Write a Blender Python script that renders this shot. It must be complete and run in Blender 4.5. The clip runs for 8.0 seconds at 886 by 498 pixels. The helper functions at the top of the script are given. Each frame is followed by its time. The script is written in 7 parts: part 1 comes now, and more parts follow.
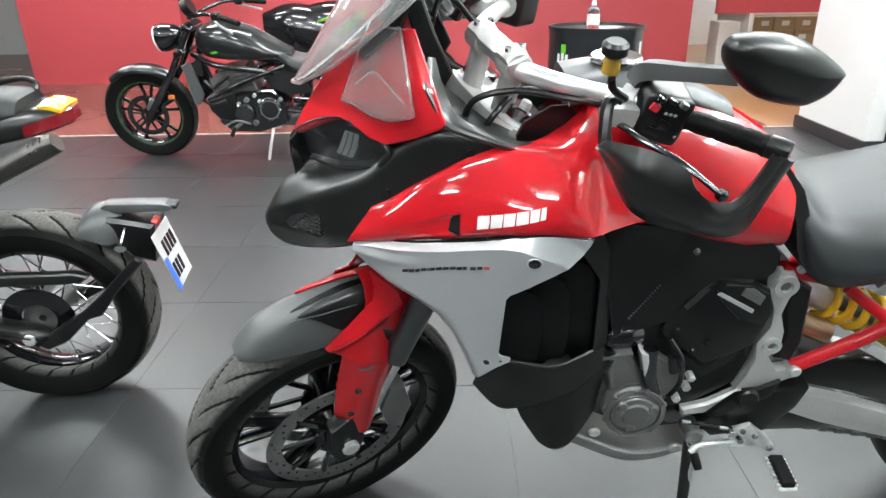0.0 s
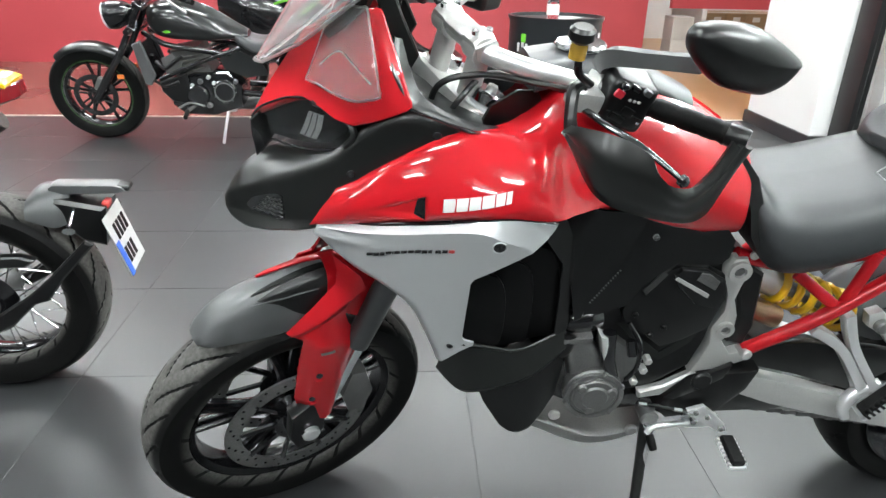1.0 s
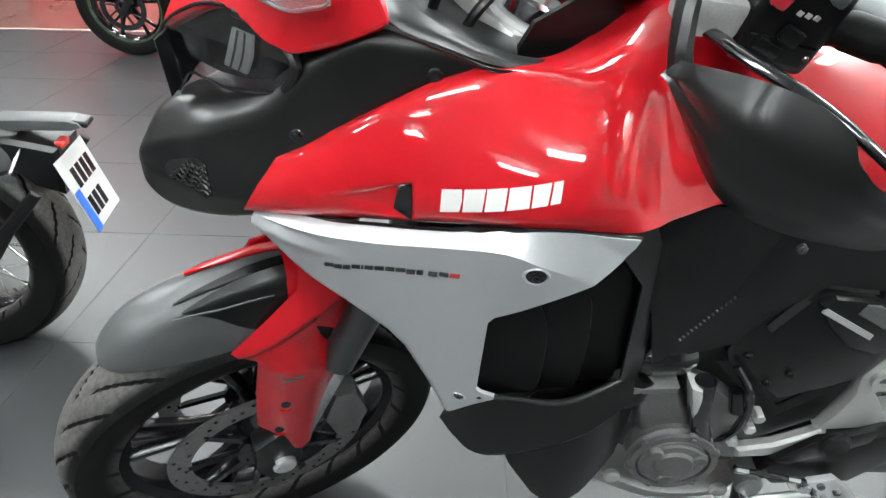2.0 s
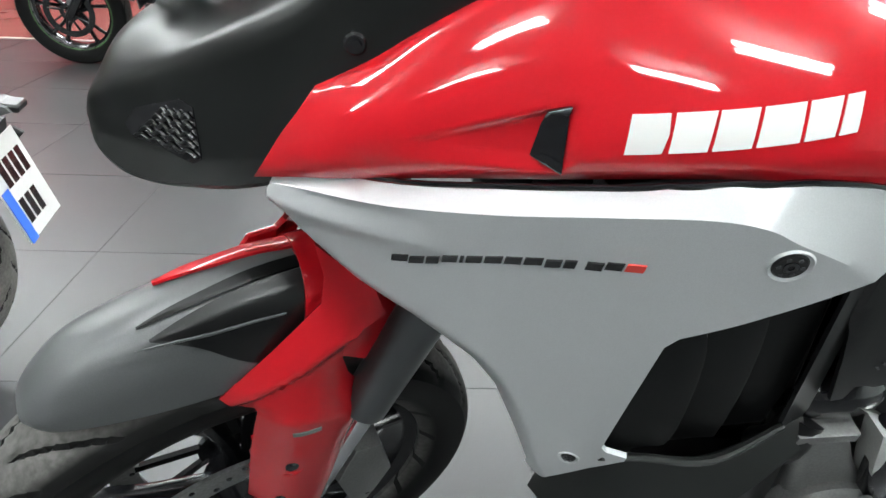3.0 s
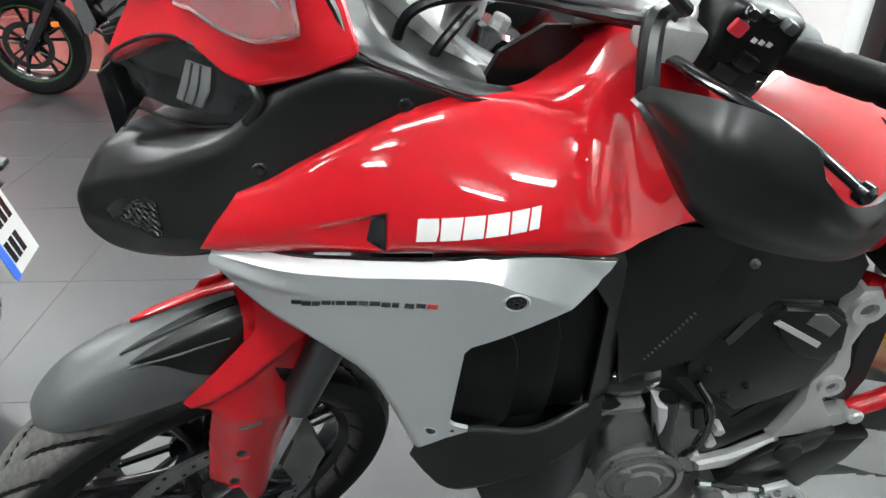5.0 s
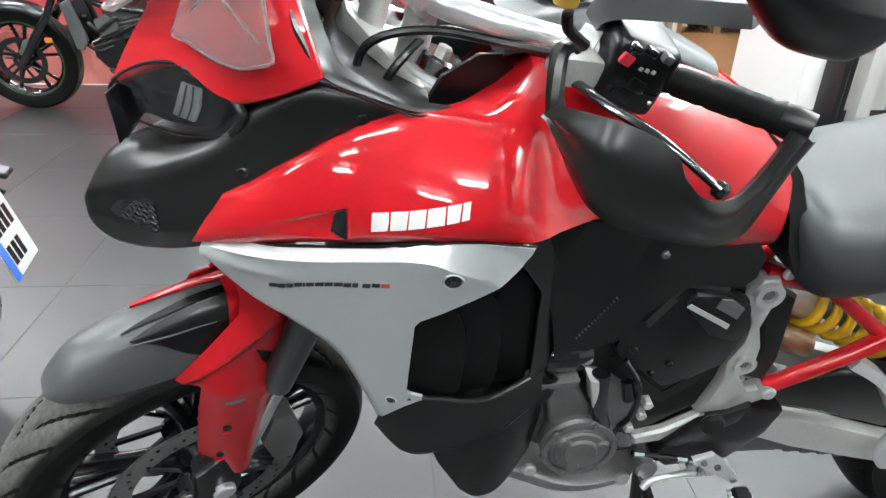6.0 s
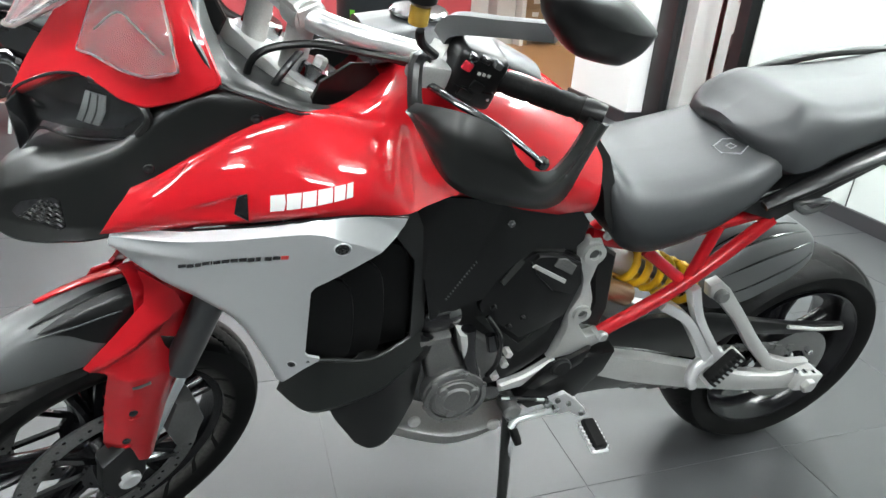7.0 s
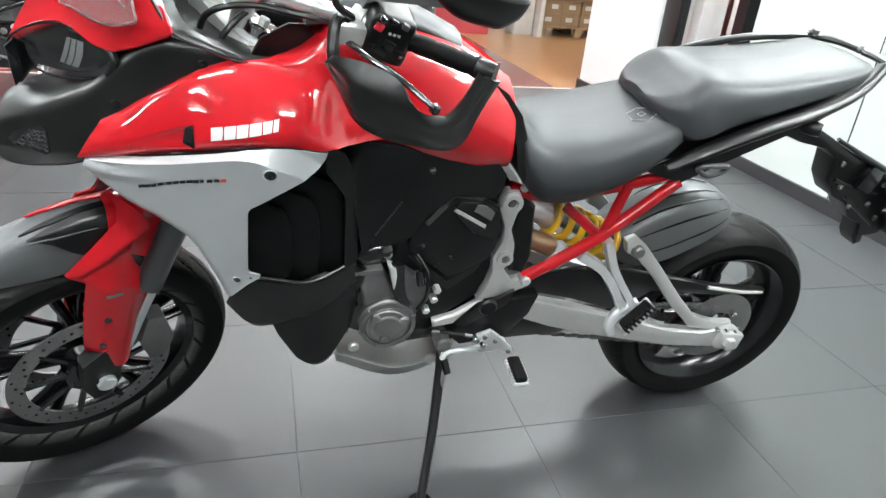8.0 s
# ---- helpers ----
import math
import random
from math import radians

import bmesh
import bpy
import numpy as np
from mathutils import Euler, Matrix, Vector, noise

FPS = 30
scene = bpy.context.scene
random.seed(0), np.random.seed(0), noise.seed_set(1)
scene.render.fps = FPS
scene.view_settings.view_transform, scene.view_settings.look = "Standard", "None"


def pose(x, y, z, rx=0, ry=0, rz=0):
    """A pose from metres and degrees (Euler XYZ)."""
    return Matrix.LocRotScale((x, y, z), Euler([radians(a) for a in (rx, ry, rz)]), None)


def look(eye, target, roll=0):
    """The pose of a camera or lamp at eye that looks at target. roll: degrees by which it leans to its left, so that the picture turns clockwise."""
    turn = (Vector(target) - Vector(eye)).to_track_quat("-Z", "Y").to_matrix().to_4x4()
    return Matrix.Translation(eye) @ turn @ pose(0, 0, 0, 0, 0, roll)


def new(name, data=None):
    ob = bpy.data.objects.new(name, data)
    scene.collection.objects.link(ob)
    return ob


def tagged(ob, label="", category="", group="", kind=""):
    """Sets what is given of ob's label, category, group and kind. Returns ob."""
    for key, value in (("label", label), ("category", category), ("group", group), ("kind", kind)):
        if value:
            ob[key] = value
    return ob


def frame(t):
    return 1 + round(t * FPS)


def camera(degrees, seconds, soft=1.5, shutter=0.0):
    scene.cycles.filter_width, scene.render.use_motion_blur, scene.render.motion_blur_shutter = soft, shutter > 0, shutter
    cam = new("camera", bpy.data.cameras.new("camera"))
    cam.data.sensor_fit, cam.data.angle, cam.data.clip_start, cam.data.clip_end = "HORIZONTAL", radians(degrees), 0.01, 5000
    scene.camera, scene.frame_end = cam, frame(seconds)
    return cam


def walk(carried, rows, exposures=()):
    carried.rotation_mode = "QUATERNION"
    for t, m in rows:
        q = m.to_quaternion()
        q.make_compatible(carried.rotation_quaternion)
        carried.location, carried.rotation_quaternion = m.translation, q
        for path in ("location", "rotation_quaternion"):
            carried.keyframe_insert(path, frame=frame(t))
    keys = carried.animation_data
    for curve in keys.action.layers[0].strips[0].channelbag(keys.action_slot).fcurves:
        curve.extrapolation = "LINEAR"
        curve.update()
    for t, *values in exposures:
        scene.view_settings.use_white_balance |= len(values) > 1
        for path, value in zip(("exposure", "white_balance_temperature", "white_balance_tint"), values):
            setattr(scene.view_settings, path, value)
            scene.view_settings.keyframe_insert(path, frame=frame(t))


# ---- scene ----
cam = camera(68.4, 8.0)
PATH = [
    (0, (0.071, 0.369, 1.257), (0.055, 2.21, 0.476), -0.9),
    (0.5, (0.033, 0.299, 1.254), (0.114, 2.125, 0.442), -0.2),
    (1, (0.057, 0.368, 1.248), (0.174, 2.192, 0.436), 1.2),
    (1.5, (0.153, 0.614, 1.214), (0.16, 2.38, 0.274), 0.9),
    (1.7, (0.166, 0.691, 1.199), (0.095, 2.41, 0.179), 1.1),
    (2.8, (0.003, 0.972, 1.022), (0.063, 2.703, 0.022), 1.3),
    (3, (0.011, 0.989, 1.004), (0.086, 2.75, 0.059), 2.5),
    (3.5, (0.038, 0.995, 0.981), (0.136, 2.83, 0.192), 1.6),
    (4, (0.037, 0.983, 0.994), (0.17, 2.794, 0.155), 0.3),
    (4.5, (0.05, 0.906, 1.113), (0.217, 2.653, 0.153), 0.8),
    (4.7, (0.066, 0.862, 1.134), (0.252, 2.613, 0.186), 1.5),
    (5.8, (0.13, 0.685, 1.181), (0.223, 2.47, 0.284), 2.2),
    (6, (0.123, 0.672, 1.187), (0.321, 2.452, 0.296), 2.1),
    (6.5, (0.055, 0.6, 1.197), (0.4, 2.364, 0.321), 3.3),
    (7, (0.079, 0.508, 1.211), (0.664, 2.225, 0.369), 3.7),
    (7.5, (0.168, 0.386, 1.214), (0.833, 2.09, 0.404), 4.5),
    (8, (0.197, 0.269, 1.21), (0.712, 1.996, 0.342), 5.2),
]
walk(cam, [(t, look(eye, target, roll)) for t, eye, target, roll in PATH], [(0, 0.0), (1.5, 0.05), (2.8, 0.03), (3.2, 0.0), (3.6, -0.28), (4.0, -0.28), (4.5, -0.20), (5.8, 0.03), (7, 0.08), (8, 0.14)])
from mathutils.bvhtree import BVHTree

# ---- light ----
world = bpy.data.worlds.new("world")
scene.world = world
world.use_nodes = True
world.node_tree.nodes["Background"].inputs[0].default_value = (0.9, 0.95, 1.0, 1)
world.node_tree.nodes["Background"].inputs[1].default_value = 0.15


# ---- materials ----
def material(name, color, rough=0.5, metal=0.0, coat=0.0, grain=0.0, grain_size=300.0, bump=0.0, stain=0.0,
             stain_size=6.0, second=None, spec=0.5, rough_var=0.0, sheen=0.0, emit=None, power=0.0):
    """Principled material with two scales of variation: fine grain and broad stains."""
    m = bpy.data.materials.new(name)
    m.use_nodes = True
    nt = m.node_tree
    b = nt.nodes["Principled BSDF"]
    b.inputs["Base Color"].default_value = (*color, 1)
    b.inputs["Roughness"].default_value = rough
    b.inputs["Metallic"].default_value = metal
    b.inputs["Coat Weight"].default_value = coat
    b.inputs["Coat Roughness"].default_value = 0.04
    b.inputs["Specular IOR Level"].default_value = spec
    b.inputs["Sheen Weight"].default_value = sheen
    if emit:
        b.inputs["Emission Color"].default_value = (*emit, 1)
        b.inputs["Emission Strength"].default_value = power
    co = nt.nodes.new("ShaderNodeTexCoord")
    if stain > 0 or grain > 0:
        big = nt.nodes.new("ShaderNodeTexNoise")
        big.inputs["Scale"].default_value = stain_size
        big.inputs["Detail"].default_value = 6
        fine = nt.nodes.new("ShaderNodeTexNoise")
        fine.inputs["Scale"].default_value = grain_size
        fine.inputs["Detail"].default_value = 3
        nt.links.new(co.outputs["Object"], big.inputs["Vector"])
        nt.links.new(co.outputs["Object"], fine.inputs["Vector"])
        ramp = nt.nodes.new("ShaderNodeMapRange")
        ramp.inputs["From Min"].default_value, ramp.inputs["From Max"].default_value = 0.35, 0.7
        nt.links.new(big.outputs["Fac"], ramp.inputs["Value"])
        mix = nt.nodes.new("ShaderNodeMix")
        mix.data_type = "RGBA"
        mul = nt.nodes.new("ShaderNodeMath")
        mul.operation = "MULTIPLY"
        mul.inputs[1].default_value = stain
        nt.links.new(ramp.outputs["Result"], mul.inputs[0])
        nt.links.new(mul.outputs[0], mix.inputs[0])
        mix.inputs[6].default_value = (*color, 1)
        mix.inputs[7].default_value = (*(second or [c * 0.6 for c in color]), 1)
        mix2 = nt.nodes.new("ShaderNodeMix")
        mix2.data_type = "RGBA"
        mix2.blend_type = "MULTIPLY"
        mix2.inputs[0].default_value = grain
        nt.links.new(mix.outputs[2], mix2.inputs[6])
        gr = nt.nodes.new("ShaderNodeMapRange")
        gr.inputs["From Min"].default_value, gr.inputs["From Max"].default_value = 0.3, 0.7
        nt.links.new(fine.outputs["Fac"], gr.inputs["Value"])
        nt.links.new(gr.outputs["Result"], mix2.inputs[7])
        nt.links.new(mix2.outputs[2], b.inputs["Base Color"])
        if rough_var:
            rr = nt.nodes.new("ShaderNodeMapRange")
            rr.inputs["To Min"].default_value, rr.inputs["To Max"].default_value = rough - rough_var, rough + rough_var
            nt.links.new(big.outputs["Fac"], rr.inputs["Value"])
            nt.links.new(rr.outputs["Result"], b.inputs["Roughness"])
        if bump:
            bp = nt.nodes.new("ShaderNodeBump")
            bp.inputs["Strength"].default_value = bump
            bp.inputs["Distance"].default_value = 0.001
            nt.links.new(fine.outputs["Fac"], bp.inputs["Height"])
            nt.links.new(bp.outputs["Normal"], b.inputs["Normal"])
    return m


def glass(name, tint, rough=0.02, ior=1.45):
    m = bpy.data.materials.new(name)
    m.use_nodes = True
    b = m.node_tree.nodes["Principled BSDF"]
    b.inputs["Base Color"].default_value = (*tint, 1)
    b.inputs["Roughness"].default_value = rough
    b.inputs["Transmission Weight"].default_value = 1
    b.inputs["IOR"].default_value = ior
    return m


TREADS = {}


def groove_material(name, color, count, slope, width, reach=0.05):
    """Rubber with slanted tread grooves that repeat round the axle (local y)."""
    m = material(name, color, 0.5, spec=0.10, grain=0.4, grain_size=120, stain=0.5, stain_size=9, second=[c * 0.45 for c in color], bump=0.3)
    TREADS[name] = (count, slope, width, reach)
    nt = m.node_tree
    b = nt.nodes["Principled BSDF"]
    co = nt.nodes.new("ShaderNodeTexCoord")
    sep = nt.nodes.new("ShaderNodeSeparateXYZ")
    nt.links.new(co.outputs["Object"], sep.inputs[0])

    def calc(op, a, c):
        n = nt.nodes.new("ShaderNodeMath")
        n.operation = op
        for k, v in enumerate((a, c)):
            if v is None:
                continue
            if isinstance(v, (int, float)):
                n.inputs[k].default_value = v
            else:
                nt.links.new(v, n.inputs[k])
        return n.outputs[0]

    ang = calc("MULTIPLY", calc("ARCTAN2", sep.outputs[2], sep.outputs[0]), count / (2 * math.pi))
    across = calc("ABSOLUTE", sep.outputs[1], None)
    side = calc("MULTIPLY", calc("SIGN", sep.outputs[1], None), 0.25)
    phase = calc("ADD", calc("ADD", ang, calc("MULTIPLY", across, slope)), side)
    saw = calc("FRACT", phase, None)
    line = calc("LESS_THAN", saw, width)
    zone = calc("MULTIPLY", calc("GREATER_THAN", across, 0.008), calc("LESS_THAN", across, reach))
    cut = calc("MULTIPLY", line, zone)
    old = b.inputs["Base Color"].links[0].from_socket
    # base colour turns near black beyond the tread's edge
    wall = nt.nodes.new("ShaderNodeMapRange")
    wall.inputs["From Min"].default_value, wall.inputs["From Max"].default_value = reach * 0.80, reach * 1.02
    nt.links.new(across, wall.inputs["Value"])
    wall_mix = nt.nodes.new("ShaderNodeMix")
    wall_mix.data_type = "RGBA"
    nt.links.new(wall.outputs["Result"], wall_mix.inputs[0])
    nt.links.new(old, wall_mix.inputs[6])
    wall_mix.inputs[7].default_value = (0.006, 0.006, 0.006, 1)
    old = wall_mix.outputs[2]
    mix = nt.nodes.new("ShaderNodeMix")
    mix.data_type = "RGBA"
    nt.links.new(cut, mix.inputs[0])
    nt.links.new(old, mix.inputs[6])
    mix.inputs[7].default_value = (0.004, 0.004, 0.004, 1)
    nt.links.new(mix.outputs[2], b.inputs["Base Color"])
    bp = nt.nodes.new("ShaderNodeBump")
    bp.inputs["Strength"].default_value = 0.9
    bp.inputs["Distance"].default_value = 0.003
    bp.invert = True
    nt.links.new(cut, bp.inputs["Height"])
    nt.links.new(bp.outputs["Normal"], b.inputs["Normal"])
    return m


RED = material("red_gloss_paint", (0.43, 0.0068, 0.0125), 0.45, spec=0.06, coat=1.0, stain=0.12, stain_size=3, grain=0.03, grain_size=900)
SILVER = material("satin_silver_paint", (0.56, 0.575, 0.585), 0.36, metal=0.45, grain=0.10, grain_size=1400, stain=0.10, stain_size=4, bump=0.03)
PLASTIC = material("black_grained_plastic", (0.0044, 0.0045, 0.0048), 0.31, spec=0.42, grain=0.3, grain_size=900, bump=0.07, stain=0.2, stain_size=8, second=(0.0065, 0.0065, 0.007))
DUCTBLACK = material("matt_black_duct_plastic", (0.0032, 0.0033, 0.0035), 0.42, spec=0.22, grain=0.3, grain_size=900, bump=0.05, stain=0.2, stain_size=8)
GREYPLASTIC = material("matt_grey_plastic", (0.078, 0.081, 0.083), 0.38, spec=0.6, grain=0.2, grain_size=900, bump=0.06, stain=0.2, stain_size=7, second=(0.066, 0.069, 0.071))
BEAK = material("satin_black_plastic", (0.0038, 0.0044, 0.0041), 0.31, spec=0.62, grain=0.2, grain_size=900, bump=0.05, stain=0.3, stain_size=7, second=(0.0075, 0.0085, 0.008))
GLOSSBLACK = material("gloss_black_paint", (0.006, 0.006, 0.007), 0.15, coat=0.6, stain=0.1)
RUBBER = material("tyre_rubber", (0.006, 0.006, 0.006), 0.5, spec=0.12, grain=0.3, grain_size=200, bump=0.3, stain=0.3, stain_size=9, second=(0.016, 0.016, 0.016))
VINYL = material("grey_seat_vinyl", (0.025, 0.027, 0.029), 0.43, spec=0.32, grain=0.25, grain_size=700, bump=0.3, stain=0.15, stain_size=5, second=(0.020, 0.022, 0.024))
ALU = material("satin_cast_aluminium", (0.54, 0.54, 0.527), 0.36, metal=0.45, grain=0.15, grain_size=500, bump=0.12, stain=0.25, stain_size=12, second=(0.47, 0.47, 0.457))
SUMP = material("weathered_cast_aluminium", (0.34, 0.34, 0.33), 0.42, metal=0.45, grain=0.2, grain_size=400, bump=0.15, stain=0.35, stain_size=12, second=(0.25, 0.25, 0.243))
CHROME = material("bright_polished_metal", (0.72, 0.73, 0.74), 0.16, metal=1.0, stain=0.15, stain_size=20)
BARSILVER = material("anodised_silver_bar", (0.76, 0.76, 0.765), 0.28, metal=0.65, stain=0.1, stain_size=15)
GREYMETAL = material("dark_grey_engine_casting", (0.17, 0.17, 0.167), 0.36, metal=0.5, grain=0.25, grain_size=400, bump=0.2, stain=0.3, stain_size=15)
FORKGREY = material("grey_fork_tube", (0.085, 0.089, 0.093), 0.30, metal=0.7, stain=0.15)
DISCSTEEL = material("brake_disc_steel", (0.30, 0.30, 0.295), 0.30, metal=0.8, grain=0.3, grain_size=250, stain=0.2, stain_size=20)
YELLOW = material("yellow_spring_paint", (0.75, 0.42, 0.01), 0.3, coat=0.5, stain=0.2, stain_size=30)
BRONZE = material("bronze_anodised_metal", (0.36, 0.24, 0.15), 0.3, metal=0.8, stain=0.2)
FROST = glass("cut_acrylic_edge", (0.95, 0.97, 0.97), 0.35)
RIM = material("satin_black_wheel_paint", (0.005, 0.005, 0.006), 0.2, spec=0.4, stain=0.2, stain_size=9, second=(0.012, 0.012, 0.013), grain=0.1)
DEFLECT = glass("clear_plastic", (0.95, 0.96, 0.96), 0.03)
DEFLECT.node_tree.nodes["Principled BSDF"].inputs["Transmission Weight"].default_value = 0.93
SCREEN = glass("clear_acrylic", (0.95, 0.96, 0.96), 0.03)
SCREEN.node_tree.nodes["Principled BSDF"].inputs["Transmission Weight"].default_value = 0.86
LENS = glass("smoked_headlight_lens", (0.80, 0.81, 0.82), 0.01, 1.6)
WHITE = material("white_lettering", (0.60, 0.60, 0.585), 0.4, stain=0.05)
REDPRINT = material("red_print", (0.55, 0.05, 0.04), 0.4, stain=0.05)
TANKCOVER = material("grey_tank_cover", (0.042, 0.044, 0.047), 0.38, metal=0.1, stain=0.15, stain_size=8)
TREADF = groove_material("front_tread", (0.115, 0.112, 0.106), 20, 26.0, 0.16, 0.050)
TREADR = groove_material("rear_tread", (0.013, 0.013, 0.0125), 15, 14.0, 0.10, 0.070)


# ---- shape helpers ----
def part(name, bm, mat, parent=None, label="", m=None, at=None, sharp=38):
    """Links a bmesh as ONE mesh object under parent. m is baked in, at is the object's own pose."""
    if m is not None:
        bmesh.ops.transform(bm, matrix=m, verts=bm.verts)
    bmesh.ops.remove_doubles(bm, verts=bm.verts, dist=1e-5)
    bmesh.ops.recalc_face_normals(bm, faces=bm.faces)
    me = bpy.data.meshes.new(name)
    bm.to_mesh(me)
    bm.free()
    me.polygons.foreach_set("use_smooth", [True] * len(me.polygons))
    me.set_sharp_from_angle(angle=radians(sharp))
    if mat:
        me.materials.append(mat)
    ob = new(name, me)
    ob.parent = parent
    if at is not None:
        ob.matrix_basis = at
    if label:
        tagged(ob, label)
    return ob


def mirrored(bm):
    """A copy of a bmesh mirrored in the plane y = 0."""
    b = bm.copy()
    bmesh.ops.scale(b, vec=(1, -1, 1), verts=b.verts)
    return b


def pair(name, bm, mat, parent, label="", m=None, sharp=38):
    """The left and the right piece of a mirrored part."""
    other = mirrored(bm)
    return part(name, bm, mat, parent, label, m, None, sharp), part(name, other, mat, parent, label, m, None, sharp)


def thing(name, m, label, category, group="", kind=""):
    ob = new(name)
    ob.empty_display_size = 0.1
    ob.matrix_basis = m
    return tagged(ob, label, category, group, kind)


def spline(pts, n=5, closed=False):
    """Smooth points through the given ones."""
    p = [np.array(q, float) for q in pts]
    k = len(p)
    if k < 3:
        return [p[0] + (p[-1] - p[0]) * i / n for i in range(n + 1)]
    out = []
    for i in range(k if closed else k - 1):
        a, b, c, d = (p[(i + j) % k] if closed else p[min(max(i + j, 0), k - 1)] for j in (-1, 0, 1, 2))
        for s in range(n):
            u = s / n
            out.append(0.5 * (2 * b + (c - a) * u + (2 * a - 5 * b + 4 * c - d) * u * u + (3 * b - a - 3 * c + d) * u ** 3))
    if not closed:
        out.append(p[-1])
    return out


def rings(bm, loops, closed=True, cap=True):
    """Faces between loops of equal length."""
    vs = [[bm.verts.new(tuple(p)) for p in loop] for loop in loops]
    k = len(vs[0])
    for a, b in zip(vs, vs[1:]):
        for i in range(k if closed else k - 1):
            j = (i + 1) % k
            try:
                bm.faces.new((a[i], a[j], b[j], b[i]))
            except ValueError:
                pass
    if cap and closed:
        bm.faces.new(vs[0][::-1])
        bm.faces.new(vs[-1])
    return vs


def tube(bm, pts, r, seg=10, n=5, flat=None, ref=(0, 1, 0), closed=False, square=False, cap=True):
    """A rod along a smooth path. r: radius or radii at the points; flat: its width against ref over its height."""
    path = spline(pts, n, closed) if len(pts) > 2 or n > 1 else [np.array(p, float) for p in pts]
    rr = np.interp(np.linspace(0, 1, len(path)), np.linspace(0, 1, len(r)), r) if isinstance(r, (list, tuple)) else [r] * len(path)
    loops = []
    for i, p in enumerate(path):
        if closed:
            t = path[(i + 1) % len(path)] - path[i - 1]
        else:
            t = path[min(i + 1, len(path) - 1)] - path[max(i - 1, 0)]
        t = t / (np.linalg.norm(t) + 1e-9)
        s = np.cross(t, ref)
        s = s / (np.linalg.norm(s) + 1e-9)
        u = np.cross(s, t)
        f = flat or 1.0
        loop = []
        for k in range(seg):
            a = 2 * math.pi * (k + 0.5) / seg
            ca, sa = math.cos(a), math.sin(a)
            if square:
                q = 1 / max(abs(ca), abs(sa)) ** 0.85
                ca, sa = ca * q, sa * q
            loop.append(p + s * ca * rr[i] + u * sa * rr[i] * f)
        loops.append(loop)
    if closed:
        loops.append(loops[0])
    rings(bm, loops, True, cap and not closed)
    return bm


def rod(pts, r, **kw):
    return tube(bmesh.new(), pts, r, **kw)


def lathe(profile, seg=48, bm=None, m=None, closed=True):
    """A profile of (radius, y) turned round the y axis."""
    bm = bm or bmesh.new()
    start = len(bm.verts)
    loops = []
    for r, y in profile:
        loops.append([(r * math.cos(2 * math.pi * i / seg), y, r * math.sin(2 * math.pi * i / seg)) for i in range(seg)])
    if closed:
        loops.append(loops[0])
    rings(bm, loops, True, not closed)
    if m is not None:
        bm.verts.ensure_lookup_table()
        bmesh.ops.transform(bm, matrix=m, verts=bm.verts[start:])
    return bm


def disc(r, h, c, axis="y", seg=20, bev=0.0, bm=None):
    """A solid round piece with bevelled rims, centred at c."""
    b = min(bev, h * 0.4)
    prof = [(0.0001, -h / 2), (r - b, -h / 2), (r, -h / 2 + b), (r, h / 2 - b), (r - b, h / 2), (0.0001, h / 2)]
    turn = axis if isinstance(axis, Matrix) else {"y": pose(*c), "z": pose(*c, 90, 0, 0), "x": pose(*c, 0, 0, 90)}[axis]
    return lathe(prof, seg, bm, turn, False)


def box(size, m, bev=0.0, bm=None, segs=1):
    b = bmesh.new()
    bmesh.ops.create_cube(b, size=1)
    bmesh.ops.scale(b, vec=size, verts=b.verts)
    if bev:
        bmesh.ops.bevel(b, geom=list(b.edges), offset=bev, segments=segs, affect="EDGES", profile=0.6)
    bmesh.ops.transform(b, matrix=m, verts=b.verts)
    if bm is None:
        return b
    me = bpy.data.meshes.new("tmp")
    b.to_mesh(me)
    b.free()
    bm.from_mesh(me)
    bpy.data.meshes.remove(me)
    return bm


def plate(outline, y0, y1, bev=0.003, bm=None, n=0, segs=1):
    """A flat piece: an outline in (x, z) between two y, with bevelled edges."""
    if n:
        outline = [(p[0], p[1]) for p in spline([(x, z) for x, z in outline], n, True)]
    b = bmesh.new()
    vs = [b.verts.new((x, y0, z)) for x, z in outline]
    f = b.faces.new(vs)
    ext = bmesh.ops.extrude_face_region(b, geom=[f])
    bmesh.ops.translate(b, vec=(0, y1 - y0, 0), verts=[v for v in ext["geom"] if isinstance(v, bmesh.types.BMVert)])
    bmesh.ops.recalc_face_normals(b, faces=b.faces)
    if bev:
        caps = [e for e in b.edges if abs(e.verts[0].co.y - e.verts[1].co.y) < 1e-6]
        bmesh.ops.bevel(b, geom=caps, offset=bev, segments=segs, affect="EDGES", profile=0.6)
    if bm is None:
        return b
    me = bpy.data.meshes.new("tmp")
    b.to_mesh(me)
    b.free()
    bm.from_mesh(me)
    bpy.data.meshes.remove(me)
    return bm


